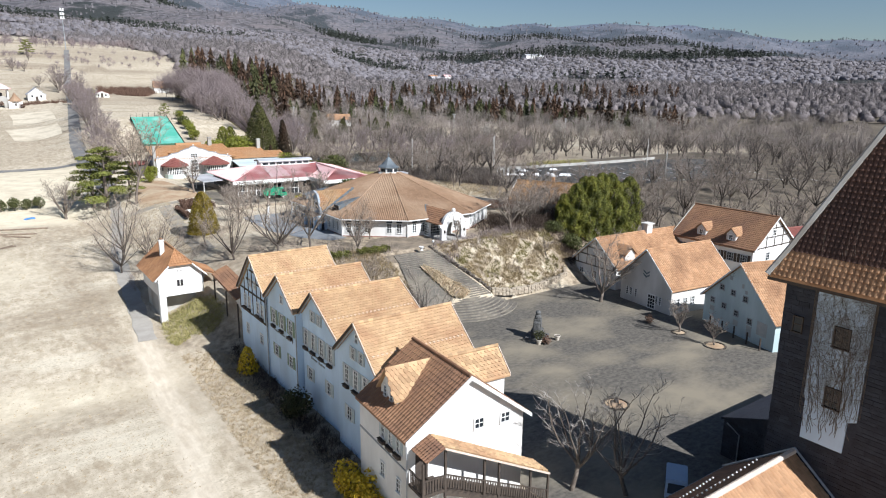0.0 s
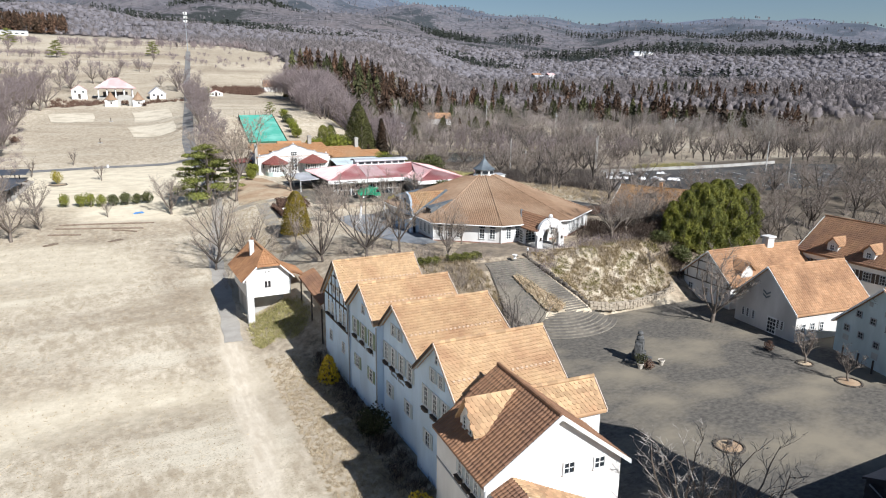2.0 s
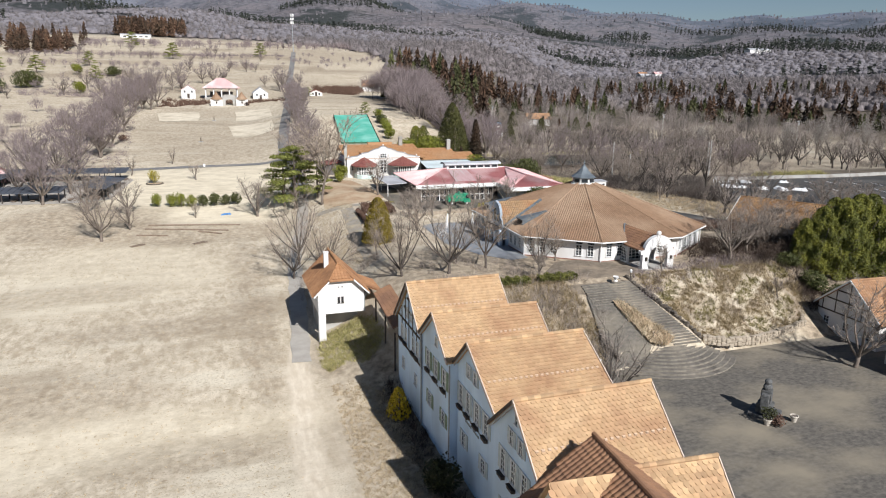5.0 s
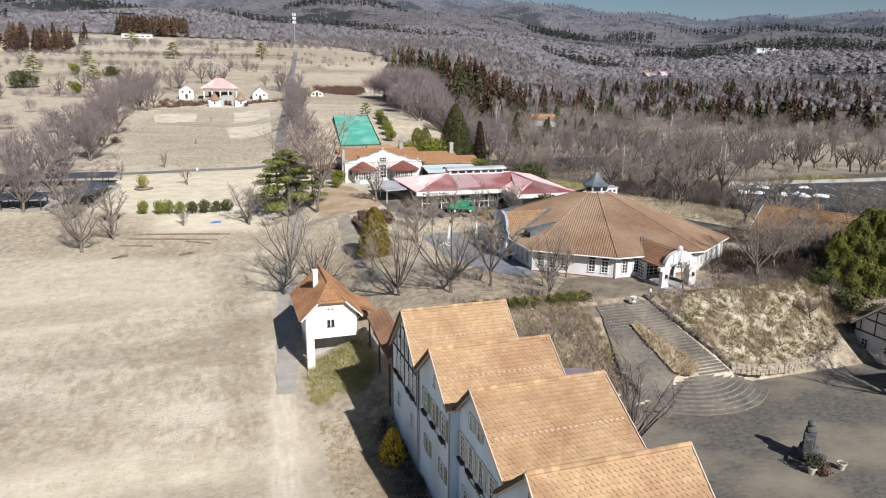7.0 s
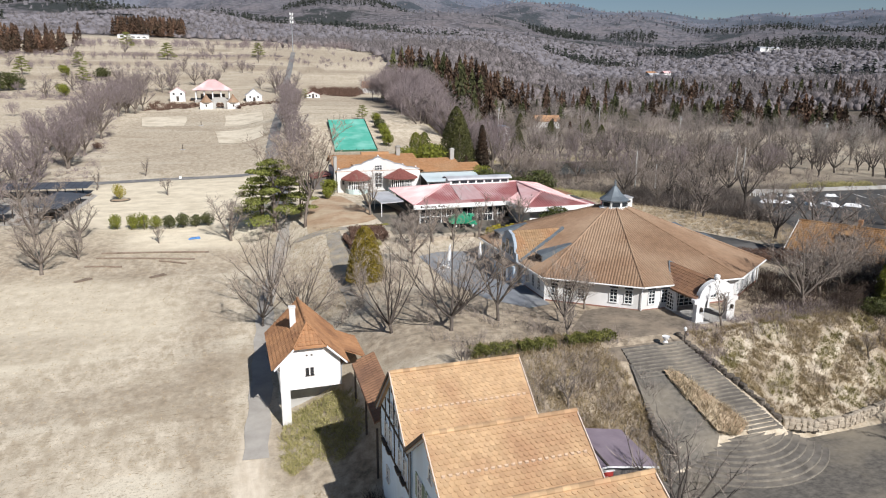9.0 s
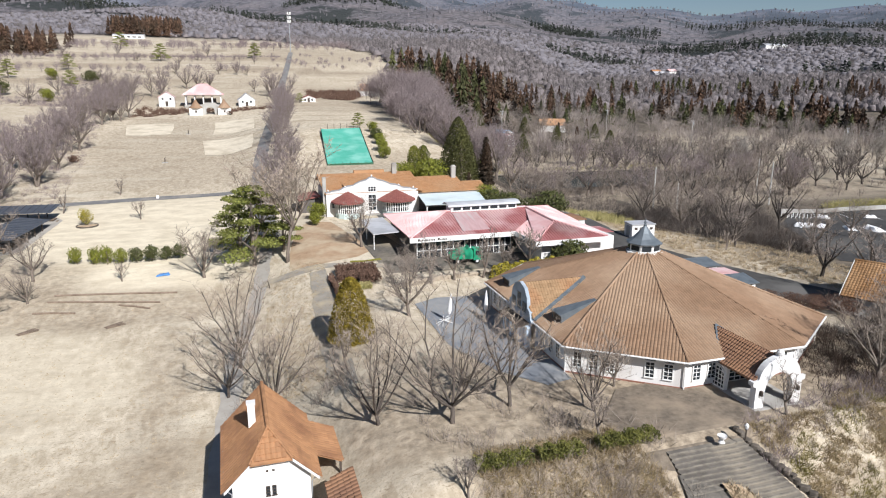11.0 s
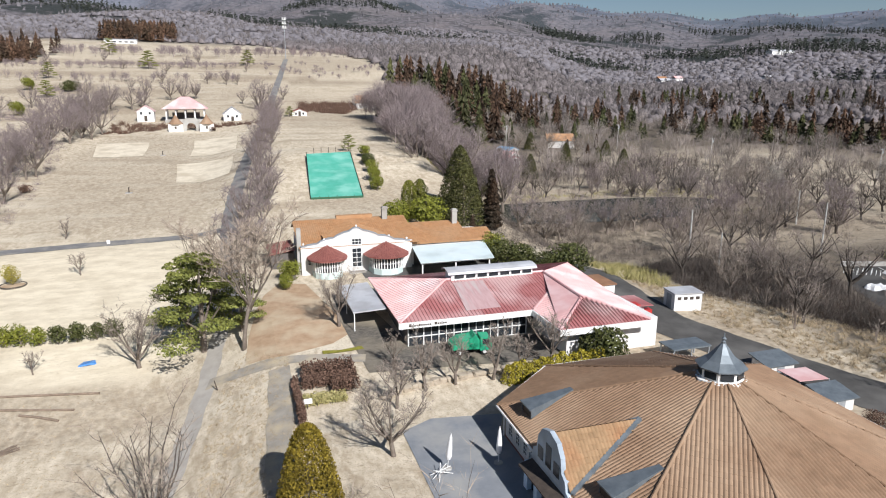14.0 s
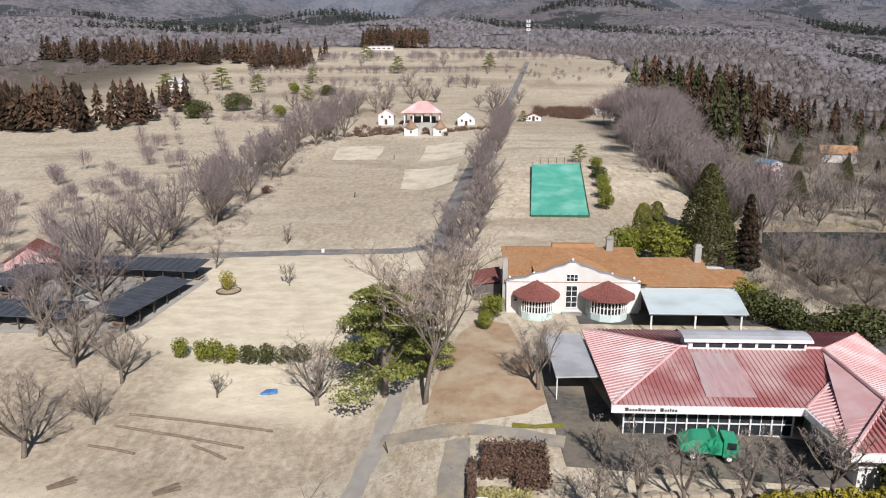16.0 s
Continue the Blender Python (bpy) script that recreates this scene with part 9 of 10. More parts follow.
def arc_step(r, z, deep, a0=202, a1=318, n=24):
    """One curved step: a ring sector with its riser."""
    g = Geo()
    for k in range(n + 1):
        a = radians(a0 + (a1 - a0) * k / n)
        for rr, zz in ((r, z), (r - deep, z), (r, z - 0.7), (r - deep, z - 0.7)):
            g.v.append((rr * math.cos(a), rr * math.sin(a), zz))
    for k in range(n):
        i, j = 4 * k, 4 * k + 4
        g.f += [(i, j, j + 1, i + 1), (i + 2, j + 2, j, i), (i + 1, j + 1, j + 3, i + 3)]
    g.f += [(0, 1, 3, 2), (4 * n, 4 * n + 2, 4 * n + 3, 4 * n + 1)]
    return g


NOSING = material("pale_step_nosing", (0.13, 0.115, 0.095), (0.27, 0.243, 0.2), 0.9, 1.6, detail=9)
for k in range(9):
    step = part("step", arc_step(9.2 - 0.56 * k, 0.165 * (k + 1), 0.75), STEP, st)
    part("nosing", arc_step(9.23 - 0.56 * k, 0.165 * (k + 1) + 0.012, 0.09), NOSING, step)
part("landing", Geo().slab([(4.5 * math.cos(radians(a)), 4.5 * math.sin(radians(a)), 1.53) for a in range(202, 319, 8)], (0, 0, -0.8)), STEP, st)
n = 26
for k in range(n):
    t = (k + 1) / n
    y, z1 = 61.2 + 9.2 * k / n, 1.5 + 4.6 * t
    x0 = 29.8 - 3.2 * t if y < 66.9 else 23.4
    x1 = 33.3 - 3.5 * t
    step = part("step", Geo().box(x0 - 29.5, x1 - 29.5, y - 65.5, y - 65.5 + 0.62, z1 - 0.6, z1), STEP, st)
    part("nosing", Geo().box(x0 - 29.5, x1 - 29.5, y - 65.53, y - 65.43, z1 - 0.07, z1 + 0.012), NOSING, step)
sheet("ramp", [(20.8, 59.2), (23.5, 58.2), (27.0, 61.4), (25.7, 67.4), (23.3, 68.7), (22.2, 64)], ASPHALT, "smooth worn asphalt ramp beside the planter bed", "ramp", lift=0.22)
BED = [(25.8, 67.4), (27.0, 67.1), (30.0, 61.7), (28.6, 60.9), (26.9, 61.5)]
pl = sheet("planter_bed", BED, SOIL, "earth of the overgrown planter bed dividing the stairway", "planter", lift=0.5, step=0.8)
ip = points_in(BED, 900, 44)
rg2 = np.random.default_rng(44)
g = Geo()
for x, y in ip:
    z = float(gz(x, y)) + 0.3
    for _ in range(7):
        d = Vector((rg2.normal(0, 0.5), rg2.normal(0, 0.5), 1)).normalized()
        p = Vector((x + rg2.normal(0, 0.1), y + rg2.normal(0, 0.1), z))
        s = d.cross(Vector(rg2.normal(0, 1, 3))).normalized() * 0.03
        g.face(p - s, p + s, p + d * rg2.uniform(0.3, 0.9))
tagged(solid("planter_grass", g, TUFT, "dry grass and weeds in the planter bed", "grass"), kind="stuff")
ROCK_DARK = material("dark_rock", (0.07, 0.06, 0.05), (0.16, 0.135, 0.11), 0.9, 1.5, bump=0.04, island=0.3)


def rock_wall(name, line, label, seed, hgt=0.7, size=0.6, mat=None):
    """A dry wall of single rough stones along a line of (x, y, top)."""
    r = random.Random(seed)
    w = thing(name, pose(line[0][0], line[0][1], 0), label, "wall")
    o = Vector((line[0][0], line[0][1], 0))

    def rock(v):
        bm = bmesh.new()
        bmesh.ops.create_cube(bm, size=1)
        bmesh.ops.bevel(bm, geom=bm.edges[:], offset=0.16, segments=1, affect="EDGES")
        for q in bm.verts:
            q.co += Vector((r.uniform(-0.07, 0.07), r.uniform(-0.07, 0.07), r.uniform(-0.07, 0.07)))
        me = bpy.data.meshes.new("stone")
        bm.to_mesh(me)
        bm.free()
        me.materials.append(mat or ROCK)
        return me
    kinds = [shared(("rock", k, mat), lambda: rock(k)) for k in range(5)]
    for a, b in zip(line, line[1:]):
        L = math.hypot(b[0] - a[0], b[1] - a[1])
        s = 0.0
        while s < L:
            wd = r.uniform(0.7, 1.3) * size
            t = (s + wd / 2) / L
            x, y, top = (a[i] + (b[i] - a[i]) * t for i in range(3))
            z = top - hgt
            while z < top - 0.05:
                hh = min(r.uniform(0.6, 1.0) * size, top - z + 0.12)
                ob = part("stone", kinds[r.randrange(5)], None, w)
                ob.location = Vector((x, y, z + hh / 2)) - o + Vector((r.uniform(-0.06, 0.06), r.uniform(-0.06, 0.06), 0))
                ob.rotation_euler = (r.uniform(-0.12, 0.12), r.uniform(-0.12, 0.12), math.atan2(b[1] - a[1], b[0] - a[0]) + r.uniform(-0.2, 0.2))
                ob.scale = (wd * 1.04, size * r.uniform(0.8, 1.1), hh * 1.05)
                z += hh
            s += wd
    return w


rock_wall("stone_wall", [(34.0, 62.0, 1.9), (37, 61.3, 1.5), (41, 61.6, 1.2), (46, 62.5, 1.3), (49.2, 63.0, 1.6), (50.5, 65.0, 2.2)], "low dry wall of rough pale stones edging the bank", 7, 0.95, 0.5)
rock_wall("stone_wall", [(33.7, 62.0, 2.1), (32.4, 65, 3.7), (31.1, 68, 5.2), (29.9, 71, 6.5)], "dark rough stone kerb wall beside the stairway", 8, 0.8, 0.5, ROCK_DARK)
rock_wall("stone_wall", [(22.6, 60.5, 1.4), (22.0, 62.5, 2.3), (22.6, 65.0, 3.4)], "dark rough stones edging the weedy bank", 10, 0.7, 0.5, ROCK_DARK)
rock_wall("stone_wall", [(14.5, 112.5, 7.0), (20, 113.8, 7.1), (27, 114.4, 7.1), (33, 114.6, 7.1)], "rough stone wall below the restaurant", 9, 1.4, 0.8)

# ---- things on the square ----
GRAN = material("dark_statue_stone", (0.055, 0.055, 0.055), (0.16, 0.16, 0.155), 0.8, 3.0, bump=0.01)
bm = bmesh.new()
for sx, sy, sz, x, y, z in ((1.9, 1.9, 0.35, 0, 0, 0.1), (1.0, 1.0, 0.75, 0, 0, 0.6), (0.7, 0.65, 1.1, 0.05, 0, 1.45), (0.7, 0.5, 0.5, -0.6, -0.1, 0.7), (0.55, 0.5, 1.0, -0.5, 0, 1.3), (0.85, 0.6, 0.55, 0.12, 0, 2.15), (0.5, 0.5, 0.46, 0.1, 0, 2.55), (0.3, 0.3, 0.3, -0.62, 0.02, 1.7)):
    r = bmesh.ops.create_icosphere(bm, subdivisions=2, radius=0.5) if sz < 0.6 and z > 1 else bmesh.ops.create_cube(bm, size=1)
    for v in r["verts"]:
        v.co = Vector((v.co.x * sx + x, v.co.y * sy + y, v.co.z * sz + z))
bmesh.ops.bevel(bm, geom=[e for e in bm.edges if len(e.link_faces) == 2 and e.calc_face_angle(0) > 1.2], offset=0.06, segments=2, affect="EDGES")
me = bpy.data.meshes.new("statue")
bm.to_mesh(me)
bm.free()
me.materials.append(GRAN)
so = tagged(new("statue", me), "dark stone statue group on a stepped plinth", "statue")
so.matrix_world = pose(29.6, 48.3, 0.0, 0, 0, 35)
so.scale = (1.3, 1.3, 1.22)
TERRA = material("pale_pot", (0.50, 0.45, 0.38), (0.60, 0.55, 0.47), 0.8, 3.0)
for k, (x, y) in enumerate(((28.3, 46.6), (31.0, 46.4))):
    p = thing("plant_pot", pose(x, y, 0.04), "pale round plant pot on the square", "pot", "pots by the statue")
    part("pot", Geo().lathe([(0.2, 0), (0.3, 0.45), (0.36, 0.5), (0.36, 0.6), (0.3, 0.6), (0.28, 0.52)], 16), TERRA, p)
    part("soil", Geo().lathe([(0.29, 0.46), (0.29, 0.53)], 14), BARK, p)
    if k == 0:
        part("plant", leaf_cloud(380, 0.14, blob(1.1, 1.2, 5, 91, 0.5), 91), LEAF_DARK, p)
BUSHP = [shrub("round_bush", 95, 1.1, 1.2, LEAF_BROWN, "small dry round bush beside the statue", 420, 0.14, trunk=0)]
plant(BUSHP, 29.0, 46.2, 1.0, z=0.04)
plant(BUSHP, 44.8, 44.2, 1.0, z=0.0)


def ring_bed(name, x, y, r, label):
    b = thing(name, pose(x, y, 0.03), label, "flower bed")
    n = int(2 * math.pi * r / 0.38)
    for k in range(n):
        a = 2 * math.pi * k / n
        q = part("brick", shared("kerb_brick", lambda: Geo().slab([(-0.16, -0.09, 0.14), (0.16, -0.09, 0.14), (0.16, 0.09, 0.14), (-0.16, 0.09, 0.14)], (0, 0, -0.2)).mesh("brick", ROCK_DARK)), None, b)
        q.matrix_local = pose(r * math.cos(a), r * math.sin(a), 0, 0, 0, math.degrees(a) + 90)
    part("soil", Geo().lathe([(r - 0.1, -0.05), (r - 0.15, 0.06), (r * 0.4, 0.14), (0.02, 0.16)], 20), SOIL, b)
    return b


ring_bed("round_bed", 23.9, 31.6, 1.15, "round brick-edged bed of bare soil on the square")
ring_bed("round_bed", 44.8, 35.0, 1.15, "round edged bed under a small tree")
ring_bed("round_bed", 45.1, 40.0, 0.8, "round edged bed under a small tree")
ring_bed("round_bed", -28.4, 162.5, 1.7, "round bed of bare soil on the lawn").location.z = float(gz(-28.4, 162.5))
tr = thing("stump", pose(24.0, 31.7, 0.15), "short cut tree stump in the round bed", "stump")
part("trunk", Geo().tube([(0, 0, 0), (0.05, 0.02, 0.35)], [0.24, 0.18], 8), BARK, tr)


# ---- vehicles ----
def kei_van(x, y, z, rz, paint, name, label):
    v = thing(name, pose(x, y, z, 0, 0, rz), label, "van")
    side = [(-1.65, 0.35), (1.6, 0.35), (1.68, 0.8), (1.35, 1.0), (0.95, 1.65), (0.8, 1.8), (-1.5, 1.8), (-1.68, 1.6)]
    bm = bmesh.new()
    f = bm.faces.new([bm.verts.new((a, -0.73, b)) for a, b in side])
    for q in [q for q in bmesh.ops.extrude_face_region(bm, geom=[f])["geom"] if isinstance(q, bmesh.types.BMVert)]:
        q.co.y += 1.46
    bmesh.ops.recalc_face_normals(bm, faces=bm.faces)
    bmesh.ops.bevel(bm, geom=bm.edges[:], offset=0.07, segments=2, affect="EDGES")
    me = bpy.data.meshes.new("body")
    bm.to_mesh(me)
    bm.free()
    me.materials.append(paint)
    b = part("body", me, None, v)
    part("windscreen", Geo().slab([(1.37, -0.6, 1.03), (1.37, 0.6, 1.03), (1.0, 0.55, 1.6), (1.0, -0.55, 1.6)], (0.03, 0, 0.02)), GLASS, b)
    for s in (-1, 1):
        part("side_window", Geo().box(0.1, 0.95, s * 0.735 - 0.01, s * 0.735 + 0.01, 1.05, 1.55), GLASS, b)
        part("side_window", Geo().box(-1.4, 0.0, s * 0.735 - 0.01, s * 0.735 + 0.01, 1.05, 1.55), GLASS, b)
        part("headlight", Geo().box(1.62, 1.7, s * 0.55 - 0.12, s * 0.55 + 0.12, 0.62, 0.8), PAINT_WHITE, b)
        for wx in (-1.1, 1.1):
            w = part("wheel", Geo().lathe([(0.27, -0.09), (0.28, 0), (0.27, 0.09)], 14), RUBBER, v)
            w.matrix_local = pose(wx, s * 0.66, 0.27, 90, 0, 0)
            part("rim", Geo().lathe([(0.16, -0.1), (0.16, 0.1)], 12), PAINT_GREY, w)
    return v


RUBBER = material("tyre_rubber", (0.02, 0.02, 0.02), (0.035, 0.035, 0.035), 0.85, 5.0)
CARBLUE = material("pale_blue_car_paint", (0.40, 0.50, 0.62), (0.45, 0.55, 0.66), 0.3, 1.0)
TRUCK = material("green_truck_paint", (0.02, 0.30, 0.16), (0.03, 0.36, 0.20), 0.4, 1.0)
kei_van(16.0, 19.5, 0.05, 215, CARBLUE, "kei_van", "small pale blue-white van parked in shadow")


def garbage_truck(x, y, z, rz):
    v = thing("truck", pose(x, y, z, 0, 0, rz), "green refuse truck parked before the restaurant", "truck")
    part("chassis", Geo().box(-2.2, 2.0, -0.4, 0.4, 0.45, 0.65), RUBBER, v)
    cab = [(0.95, 0.5), (2.15, 0.5), (2.2, 1.15), (2.0, 1.95), (0.95, 2.0)]
    c = part("cab", Geo().slab([(a, -0.85, b) for a, b in cab], (0, 1.7, 0)), TRUCK, v)
    part("windscreen", Geo().slab([(2.2, -0.75, 1.2), (2.2, 0.75, 1.2), (2.04, 0.7, 1.85), (2.04, -0.7, 1.85)], (0.02, 0, 0.01)), GLASS, c)
    for s in (-1, 1):
        part("side_window", Geo().box(1.2, 1.9, s * 0.85 - 0.015, s * 0.85 + 0.015, 1.2, 1.8), GLASS, c)
    body = [(-2.0, 0.7), (0.85, 0.7), (0.85, 1.75), (0.3, 2.35), (0.0, 2.0), (-1.3, 1.85), (-2.3, 1.3), (-2.3, 0.9)]
    part("hopper", Geo().slab([(a, -0.9, b) for a, b in body], (0, 1.8, 0)), TRUCK, v)
    for s in (-1, 1):
        for wx in (-1.3, 1.45):
            w = part("wheel", Geo().lathe([(0.36, -0.12), (0.37, 0), (0.36, 0.12)], 16), RUBBER, v)
            w.matrix_local = pose(wx, s * 0.72, 0.36, 90, 0, 0)
            part("rim", Geo().lathe([(0.2, -0.13), (0.2, 0.13)], 12), PAINT_WHITE, w)
    return v


garbage_truck(26.0, 119.2, float(gz(26, 119.2)) + 0.06, -8)
CARRED = material("red_machine_paint", (0.42, 0.03, 0.03), (0.5, 0.06, 0.05), 0.4, 1.0)
ft = thing("tractor", pose(49.5, 122.5, float(gz(49.5, 122.5))), "red tractor parked behind the restaurant", "tractor")
part("body", Geo().box(-0.4, 1.5, -0.4, 0.4, 0.6, 1.3), CARRED, ft)
part("cab", Geo().box(-1.3, -0.4, -0.6, 0.6, 0.7, 2.2), CARRED, ft)
for wx, r in ((-0.9, 0.7), (1.1, 0.42)):
    for s in (-1, 1):
        part("wheel", Geo().lathe([(r, -0.15), (r, 0.15)], 14), RUBBER, ft).matrix_local = pose(wx, s * 0.75, r, 90, 0, 0)

# ---- parasols, shed, signs and poles ----
CLOTH = material("white_cloth", (0.70, 0.70, 0.70), (0.80, 0.80, 0.80), 0.9, 2.0)
for x, y, lean in ((16.9, 99.4, 6), (21.0, 99.0, 1)):
    z = float(gz(x, y)) + 0.05
    u = thing("parasol", pose(x, y, z, lean, lean * 0.5, 0), "closed white parasol standing on the terrace", "parasol", "closed parasols")
    part("pole", Geo().tube([(0, 0, 0), (0, 0, 3.2)], 0.03, 8), PAINT_WHITE, u)
    part("base", Geo().lathe([(0.35, 0), (0.35, 0.08), (0.08, 0.12)], 14), CONCRETE, u)
    part("canopy", Geo().lathe([(0.16, 0.9), (0.24, 1.2), (0.2, 2.0), (0.12, 2.8), (0.03, 3.15)], 10), CLOTH, u)
dc = thing("folding_frame", pose(16.2, 98.6, float(gz(16.2, 98.6)) + 0.05), "heap of white folded garden frames", "furniture")
for k in range(7):
    a = k * 0.7
    part("bar", Geo().tube([(0.9 * math.cos(a), 0.9 * math.sin(a), 0.05), (-0.7 * math.cos(a + 0.4), -0.7 * math.sin(a + 0.4), 0.7)], 0.03, 5), PAINT_WHITE, dc)
bx = thing("storage_shed", pose(57.8, 125.2, 7.2, 0, 0, -8), "white prefabricated storage shed beside the road", "shed")
part("body", Geo().box(-1.9, 1.9, -1.4, 1.4, -0.3, 2.3), PAINT_WHITE, bx)
part("roof", Geo().box(-2.05, 2.05, -1.55, 1.55, 2.3, 2.42), PALE_METAL, bx)
for k in range(4):
    part("vent", Geo().box(-1.5 + k * 0.85, -1.0 + k * 0.85, -1.44, -1.4, 1.5, 1.9), DARK, bx)
part("door", Geo().box(-1.95, -1.9, -0.6, 0.6, 0, 2.0), PAINT_GREY, bx)
for x, y, w, d, hh, lab in ((54.6, 106.2, 3.4, 2.2, 1.5, "small white storeroom with grey sheet roof behind the round hall"), (54.2, 98.6, 3.0, 2.2, 1.4, "low white storeroom with grey sheet roof beside the round hall")):
    sr = thing("storeroom", pose(x, y, float(gz(x, y))), lab, "storeroom", "storerooms behind the round hall")
    part("wall", Geo().box(-w / 2, w / 2, -d / 2, d / 2, -0.4, hh), WHITE, sr)
    part("roof", Geo().slab([(-w / 2 - 0.3, -d / 2 - 0.3, hh), (w / 2 + 0.3, -d / 2 - 0.3, hh), (w / 2 + 0.3, d / 2 + 0.3, hh + 0.5), (-w / 2 - 0.3, d / 2 + 0.3, hh + 0.5)], (0, 0, -0.1)), BLUEGREY, sr)
    part("door", Geo().box(-0.45, 0.45, -d / 2 - 0.04, -d / 2 - 0.005, 0, 1.3), PAINT_GREY, sr)
aw = thing("awning", pose(54.6, 102.4, float(gz(54.6, 102.4))), "faded pink awning on thin posts beside the round hall", "awning")
part("sheet", Geo().slab([(-1.8, -1.4, 1.7), (1.8, -1.4, 1.5), (1.8, 1.4, 1.5), (-1.8, 1.4, 1.7)], (0, 0, -0.06)), PINK_PALE, aw)
for x in (-1.8, 1.8):
    for y in (-1.4, 1.4):
        part("post", Geo().box(x - 0.05, x + 0.05, y - 0.05, y + 0.05, -0.3, 1.5), PAINT_GREY, aw)
cpn = thing("carport", pose(48.0, 111.8, 6.6), "grey flat-roofed carport behind the round hall", "carport")
part("roof", Geo().box(-2.4, 2.4, -1.3, 1.3, 1.7, 1.85), BLUEGREY, cpn)
for x in (-2.2, 0, 2.2):
    for y in (-1.15, 1.15):
        part("post", Geo().box(x - 0.06, x + 0.06, y - 0.06, y + 0.06, -0.3, 1.7), PAINT_GREY, cpn)
sg = thing("sign_board", pose(7.7, 112.4, float(gz(7.7, 112.4))), "small blank white board on a post", "sign")
part("post", Geo().box(-0.04, 0.04, -0.04, 0.04, -0.2, 0.8), DARK, sg)
part("board", Geo().box(-0.45, 0.45, -0.08, -0.03, 0.5, 1.0), PAINT_WHITE, sg)
POLE = material("concrete_pole", (0.42, 0.41, 0.39), (0.52, 0.51, 0.48), 0.8, 2.0)


def utility_pole(x, y, hgt, lean=0, arm=True):
    p = thing("utility_pole", pose(x, y, float(gz(x, y)), 0, lean, 0), "grey concrete utility pole", "pole", "utility poles")
    part("pole", Geo().tube([(0, 0, -0.5), (0, 0, hgt)], [0.17, 0.1], 8), POLE, p)
    if arm:
        part("crossarm", Geo().box(-0.9, 0.9, -0.05, 0.05, hgt - 0.6, hgt - 0.48), PAINT_GREY, p)
        part("transformer", Geo().lathe([(0.25, hgt - 1.9), (0.25, hgt - 1.1)], 10, (0.35, 0, 0)), PAINT_GREY, p)
        for s in (-0.8, 0, 0.8):
            part("insulator", Geo().lathe([(0.06, hgt - 0.48), (0.03, hgt - 0.25)], 8, (s, 0, 0)), PAINT_WHITE, p)


for x, y, h, a in ((76.9, 148.7, 9.0, False), (75.5, 139.5, 6.5, False), (104.4, 147.0, 9.0, False), (180, 270, 11, True), (170, 320, 11, True), (217, 229, 11, True), (90, 340, 10, True), (128, 176, 8, False), (120, 330, 10, True), (140, 120, 8, False), (115, 95, 8, False)):
    utility_pole(x, y, h, 0, a)
lp = thing("lamp_post", pose(29.3, 69.4, 6.45), "short dark lamp post at the head of the stairway", "lamp")
part("post", Geo().tube([(0, 0, 0), (0, 0, 1.0)], 0.05, 8), DARK, lp)
part("lantern", Geo().lathe([(0.1, 1.0), (0.16, 1.25), (0.04, 1.4)], 8), PAINT_WHITE, lp)
urn = thing("stone_urn", pose(27.6, 69.8, 6.45), "small white stone urn at the head of the stairway", "urn")
part("urn", Geo().lathe([(0.25, 0), (0.12, 0.15), (0.3, 0.4), (0.35, 0.55), (0.25, 0.5)], 12), WHITE, urn)

# logs on the lawn
for k, (x, y, L, rz) in enumerate(((-19.7, 129.0, 15.3, -8.7), (-20.9, 126.7, 13.9, -12.4), (-17.1, 124.5, 4.2, -26), (-26.3, 124.6, 5.0, -12))):
    lg = solid("timber_log", Geo().tube([(-L / 2, 0, 0.1), (0, 0.1, 0.12), (L / 2, 0, 0.1)], 0.13, 8), BENCHWOOD, "weathered timber log lying on the dry lawn", "log", "logs on the lawn")
    z = [float(gz(x + s * L / 2 * math.cos(radians(rz)), y + s * L / 2 * math.sin(radians(rz)))) for s in (-1, 1)]
    lg.matrix_world = pose(x, y, sum(z) / 2, 0, -math.degrees(math.atan2(z[1] - z[0], L)), rz)
for x, y, rz in ((-28.2, 119.8, 40), (-18.8, 119.3, 35)):
    bd = thing("board_stack", pose(x, y, float(gz(x, y)), 0, 0, rz), "small stack of weathered boards lying on the lawn", "boards", "board stacks on the lawn")
    for k in range(5):
        part("board", shared("loose_board", lambda: Geo().box(-1.1, 1.1, -0.09, 0.09, 0, 0.05).mesh("board", BENCHWOOD)), None, bd).matrix_local = pose(0.12 * (k % 2), (k - 2) * 0.21, 0.02 + 0.05 * (k % 2), 0, 0, 4 * (k - 2))
bp_ = thing("leaning_post", pose(-0.3, 122.6, float(gz(-0.3, 122.6)), 0, -12, 0), "dark leaning wooden post beside the lane", "post")
part("post", Geo().tube([(0, 0, -0.3), (0, 0, 1.1)], [0.07, 0.05], 7), DARK, bp_)
ribbon("moss_strip", [(10.6, 123.2), (12.5, 123.0), (15.0, 123.3)], 0.8, material("moss", (0.16, 0.15, 0.02), (0.27, 0.25, 0.05), 0.95, 2.0), "yellow-green mossy strip beside the forecourt", "moss", lift=0.09)
tp = solid("tarpaulin", Geo().slab([(-0.9, -0.5, 0.12), (0.2, -0.6, 0.3), (0.9, -0.2, 0.1), (0.7, 0.5, 0.22), (-0.5, 0.6, 0.1)], (0, 0, -0.2)), material("blue_tarpaulin", (0.06, 0.20, 0.50), (0.12, 0.30, 0.62), 0.5, 2.0), "crumpled blue tarpaulin on the lawn", "tarpaulin")
tp.matrix_world = pose(-14.3, 134.6, float(gz(-14.3, 134.6)))
